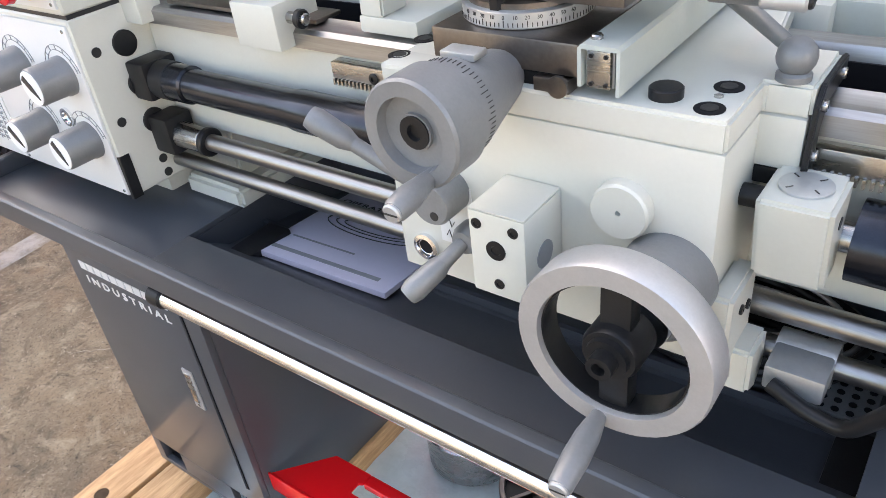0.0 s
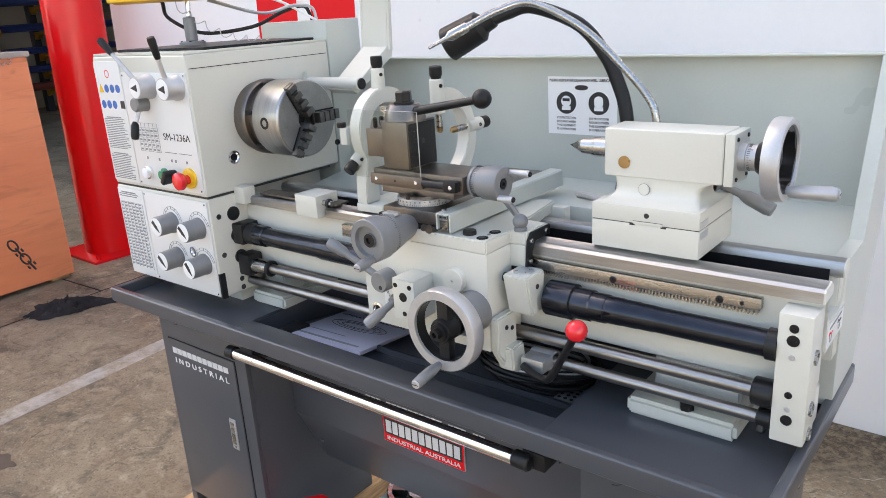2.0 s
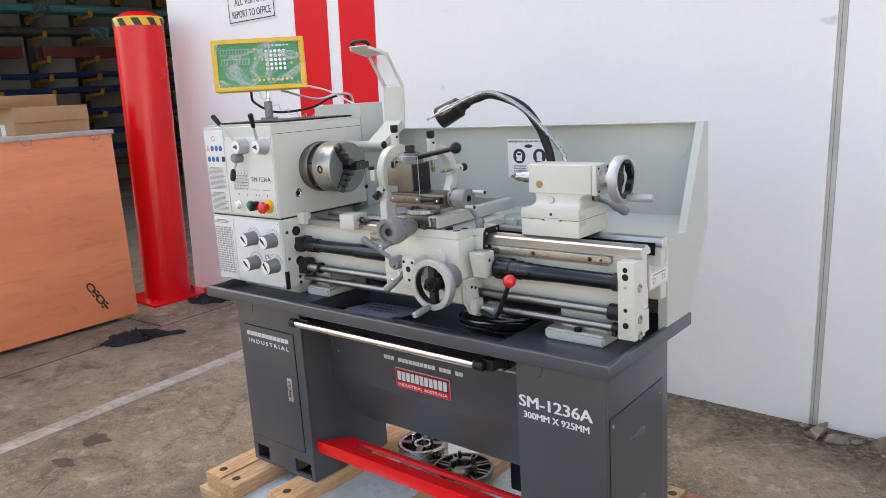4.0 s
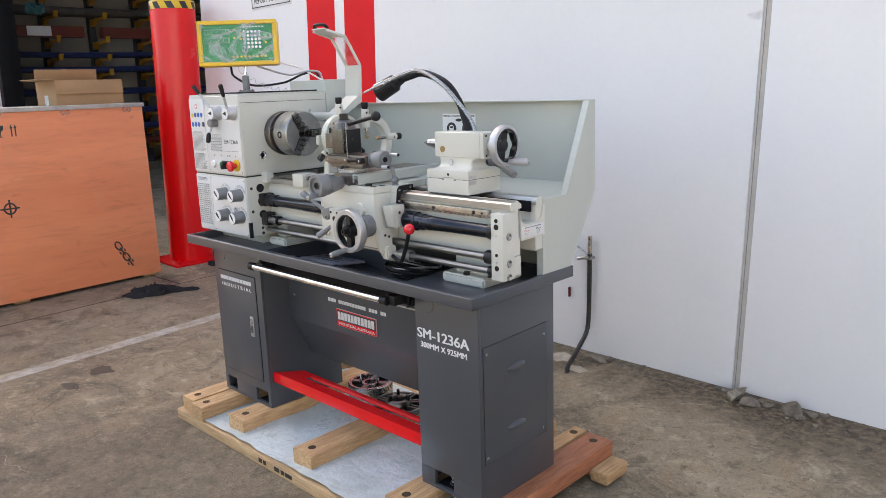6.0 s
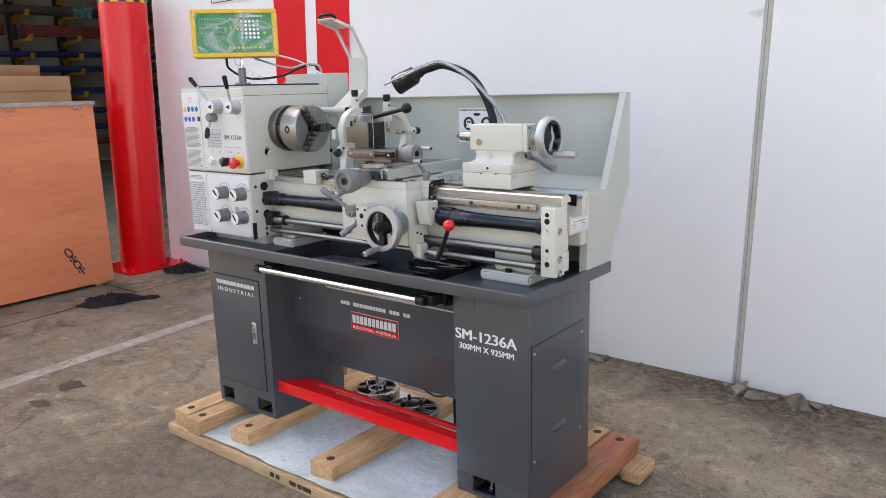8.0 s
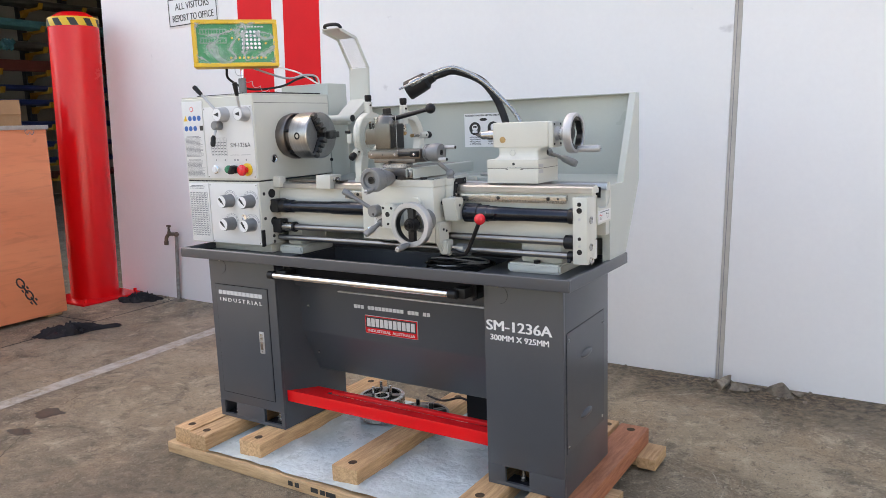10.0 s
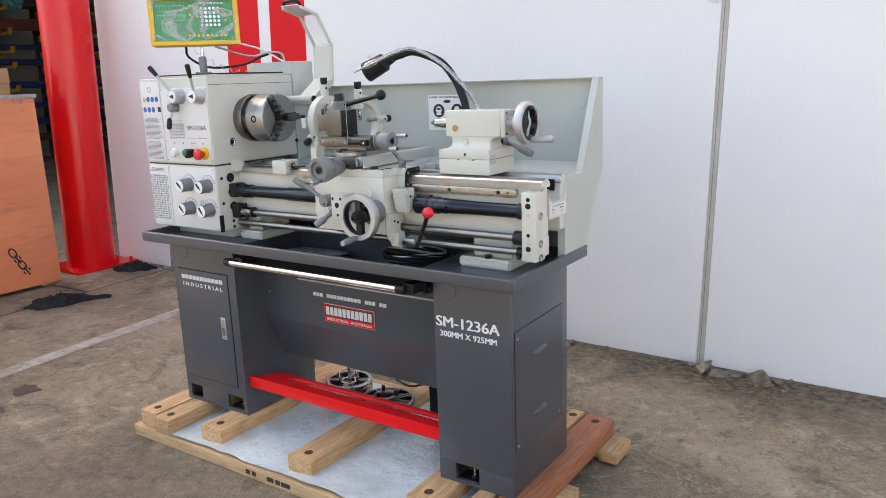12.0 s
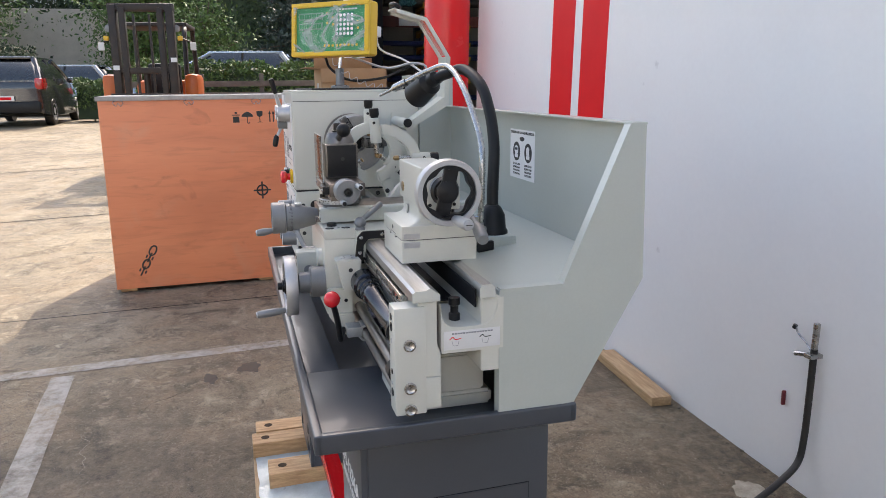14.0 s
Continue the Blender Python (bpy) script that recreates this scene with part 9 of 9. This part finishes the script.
hedge("hedge", -19.5, -4.2, -2.7, 0.55, 1.05, 1, "clipped green hedge in front of parked cars")
hedge("hedge", -13.4, -2.0, 3.4, 0.40, 1.42, 2, "loose green hedge behind a low rail")
hedge("hedge", -27.0, -26.0, -7.0, 0.9, 2.2, 5, "tall dark hedge along the car park", LEAFDARK, 0.06, 1000)
hedge("hedge", -29.5, -4.6, 22.0, 0.9, 5.4, 6, "very tall dense dark hedge closing the car park", LEAFDARK, 0.075, 1700)


def fence():
    x = -12.6
    z = ground_z(x)
    t = thing("paling_fence", (x, 0.8, z), "low weathered timber rail fence before the hedge", "fence")
    wood = mat("grey_fence_timber", (0.16, 0.14, 0.12), (0.1, 0.085, 0.07), 0.8, scale=6, fine=60, bump=0.3)
    for k in range(6):
        part("post", box(B(), x - 0.04, x + 0.04, -1.9 + k * 1.05, -1.82 + k * 1.05, z, z + 1.28, 0.005), wood, t)
    for k in range(4):
        part("rail", box(B(), x + 0.045, x + 0.07, -2.0, 3.5, z + 0.45 + 0.2 * k, z + 0.55 + 0.2 * k, 0.004), wood, t)


fence()


def tree(x, y, h, r, seed, material, label, low=0.25, leaf=0.11, count=5200, cone=False):
    rnd = random.Random(seed)
    z = ground_z(x)
    t = thing("tree", (x, y, z), label, "tree")
    trunk = B()
    bend = [(x + 0.12 * math.sin(k + seed), y + 0.12 * math.cos(1.7 * k + seed), z + h * k / 6) for k in range(6 if cone else 5)]
    rings = []
    line = curve_points(bend, 5)
    for i, c in enumerate(line):
        rr = 0.03 * h * (1 - 0.85 * i / len(line)) + 0.01
        rings.append([trunk.verts.new(c + Vector((rr * math.cos(a), rr * math.sin(a), 0))) for a in np.linspace(0, 2 * math.pi, 9)[:-1]])
    for a, b in zip(rings, rings[1:]):
        for k in range(8):
            trunk.faces.new((a[k], a[(k + 1) % 8], b[(k + 1) % 8], b[k]))
    part("trunk", trunk, BARK, t)
    pts, clumps = [], []
    limbs = B()
    for k in range(46 if cone else 30):
        u = k / (45 if cone else 29)
        a = k * 2.4 + rnd.uniform(-0.4, 0.4)
        if cone:
            hz, rr = h * (low + (1 - low) * u), r * (1 - u) * rnd.uniform(0.75, 1.15) + 0.12
        else:
            hz = h * (low + (1 - low) * u)
            rr = r * math.sin(math.pi * min(0.97, 0.12 + 0.84 * u)) ** 0.6 * rnd.uniform(0.55, 1.1)
        base = Vector((x, y, z + hz * (0.98 if cone else 0.8)))
        tip = Vector((x + rr * math.cos(a), y + rr * math.sin(a), z + hz - (0.12 * rr if cone else -0.1)))
        tube(limbs, [base, base.lerp(tip, 0.5) + Vector((0, 0, 0.05 * rr)), tip], 0.012 + 0.006 * h * (1 - u) * 0.3, 5, True, 3)
        clumps.append((base, tip, rr))
    part("limbs", limbs, BARK, t)
    for _ in range(count):
        base, tip, rr = clumps[rnd.randrange(len(clumps))]
        u = rnd.random() ** 0.6
        s = (0.10 + 0.10 * rr) if cone else (0.16 + 0.17 * r)
        p = base.lerp(tip, u) + Vector((rnd.gauss(0, s), rnd.gauss(0, s), rnd.gauss(0, s * (0.45 if cone else 0.7))))
        pts.append(p)
    leaf_part("crown", pts, leaf, material, t, rnd)


tree(-19.0, 1.35, 4.6, 1.15, 3, LEAFBLUE, "dense blue-green conifer behind the parked cars", 0.12, 0.07, 9000, True)
tree(-31, -11.5, 7.0, 3.2, 4, LEAF, "leafy tree above the car park hedge", 0.3, 0.075, 26000)
tree(-33, -1.5, 8.5, 3.6, 5, LEAFDARK, "dark leafy tree at the end of the car park", 0.2, 0.085, 22000)
tree(-30, 2.6, 8.0, 2.6, 6, LEAFDARK, "tall dark tree at the end of the car park", 0.12, 0.075, 26000)
tree(-31, 6.5, 9.0, 3.0, 7, LEAFDARK, "tall dark tree at the end of the car park", 0.12, 0.075, 26000)
tree(-28, -3.6, 6.0, 2.0, 8, LEAF, "young leafy tree behind the forklift", 0.25, 0.075, 15000)
tree(-38, -6.0, 9.0, 4.5, 9, LEAFDARK, "broad dark tree behind the retaining wall", 0.2, 0.10, 18000)
tree(-40, -17.0, 9.0, 4.5, 12, LEAFDARK, "broad dark tree behind the retaining wall", 0.2, 0.10, 18000)
tree(-40, 12.0, 10.0, 4.5, 13, LEAFDARK, "broad dark tree at the end of the car park", 0.15, 0.10, 18000)
tree(-17.5, 3.7, 2.6, 0.8, 14, LEAF, "round bright shrub beside the conifer", 0.15, 0.06, 5000)
tree(-20.5, -1.0, 3.0, 0.9, 15, LEAF, "bright shrub behind the cars", 0.2, 0.07, 4000)

bm = box(B(), -34.3, -34.0, -22, -3.0, 0.4, 4.6, 0.02)
solo("retaining_wall", bm, mat("taupe_render", (0.58, 0.50, 0.42), (0.46, 0.40, 0.33), 0.8, scale=2, fine=30, bump=0.3), "taupe rendered retaining wall behind the car park", kind="structure")
bm = box(B(), -45, -44, -30, -6, 0.4, 7.5, 0.02)
solo("far_building", bm, WALL, "pale building beyond the car park", kind="structure")


def hedge_wall():
    """Close green wall of shrubs under the far trees."""
    rnd = random.Random(21)
    pts = []
    for _ in range(80000):
        y = rnd.uniform(-24, 24)
        h = 3.4 + 1.6 * noise.noise((y * 0.35, 4, 0)) + 0.7 * noise.noise((y * 1.4, 9, 0))
        v = rnd.random() ** 0.75
        pts.append(Vector((-35.5 + rnd.gauss(0, 0.5) if y < 0.5 else -29.0 + rnd.gauss(0, 0.6), y, 0.45 + v * (h + (1.8 if y < 0.5 else 0.0)))))
    me = leaves(pts, 0.11, rnd)
    me.materials.append(LEAFDARK)
    return tagged(new("far_shrubs", me), "dense dark shrubs closing off the car park", "shrubs", kind="stuff")


hedge_wall()


def timber_stack():
    x, y = -13.6, 1.55
    z = ground_z(x)
    t = thing("timber_stack", (x, y, z), "stack of pale boards and lengths on a trestle", "timber")
    rnd = random.Random(8)
    for s in (-0.6, 0.6):
        part("trestle", box(B(), x - 0.4, x + 0.4, y + s - 0.05, y + s + 0.05, z, z + 1.02, 0.01), PINE, t)
    for k in range(11):
        a, lvl = rnd.uniform(-0.3, 0.3), k // 4
        m = pose(x + (k % 4) * 0.16 - 0.25, y + a * 0.4, z + 1.03 + lvl * 0.10, 0, 0, rnd.uniform(-4, 4))
        part("board", box(B(), -0.06, 0.06, -1.05 + a, 0.95 + a, 0, 0.085, 0.006, m), WHITE if k in (2, 6, 9) else PINEX, t)


timber_stack()
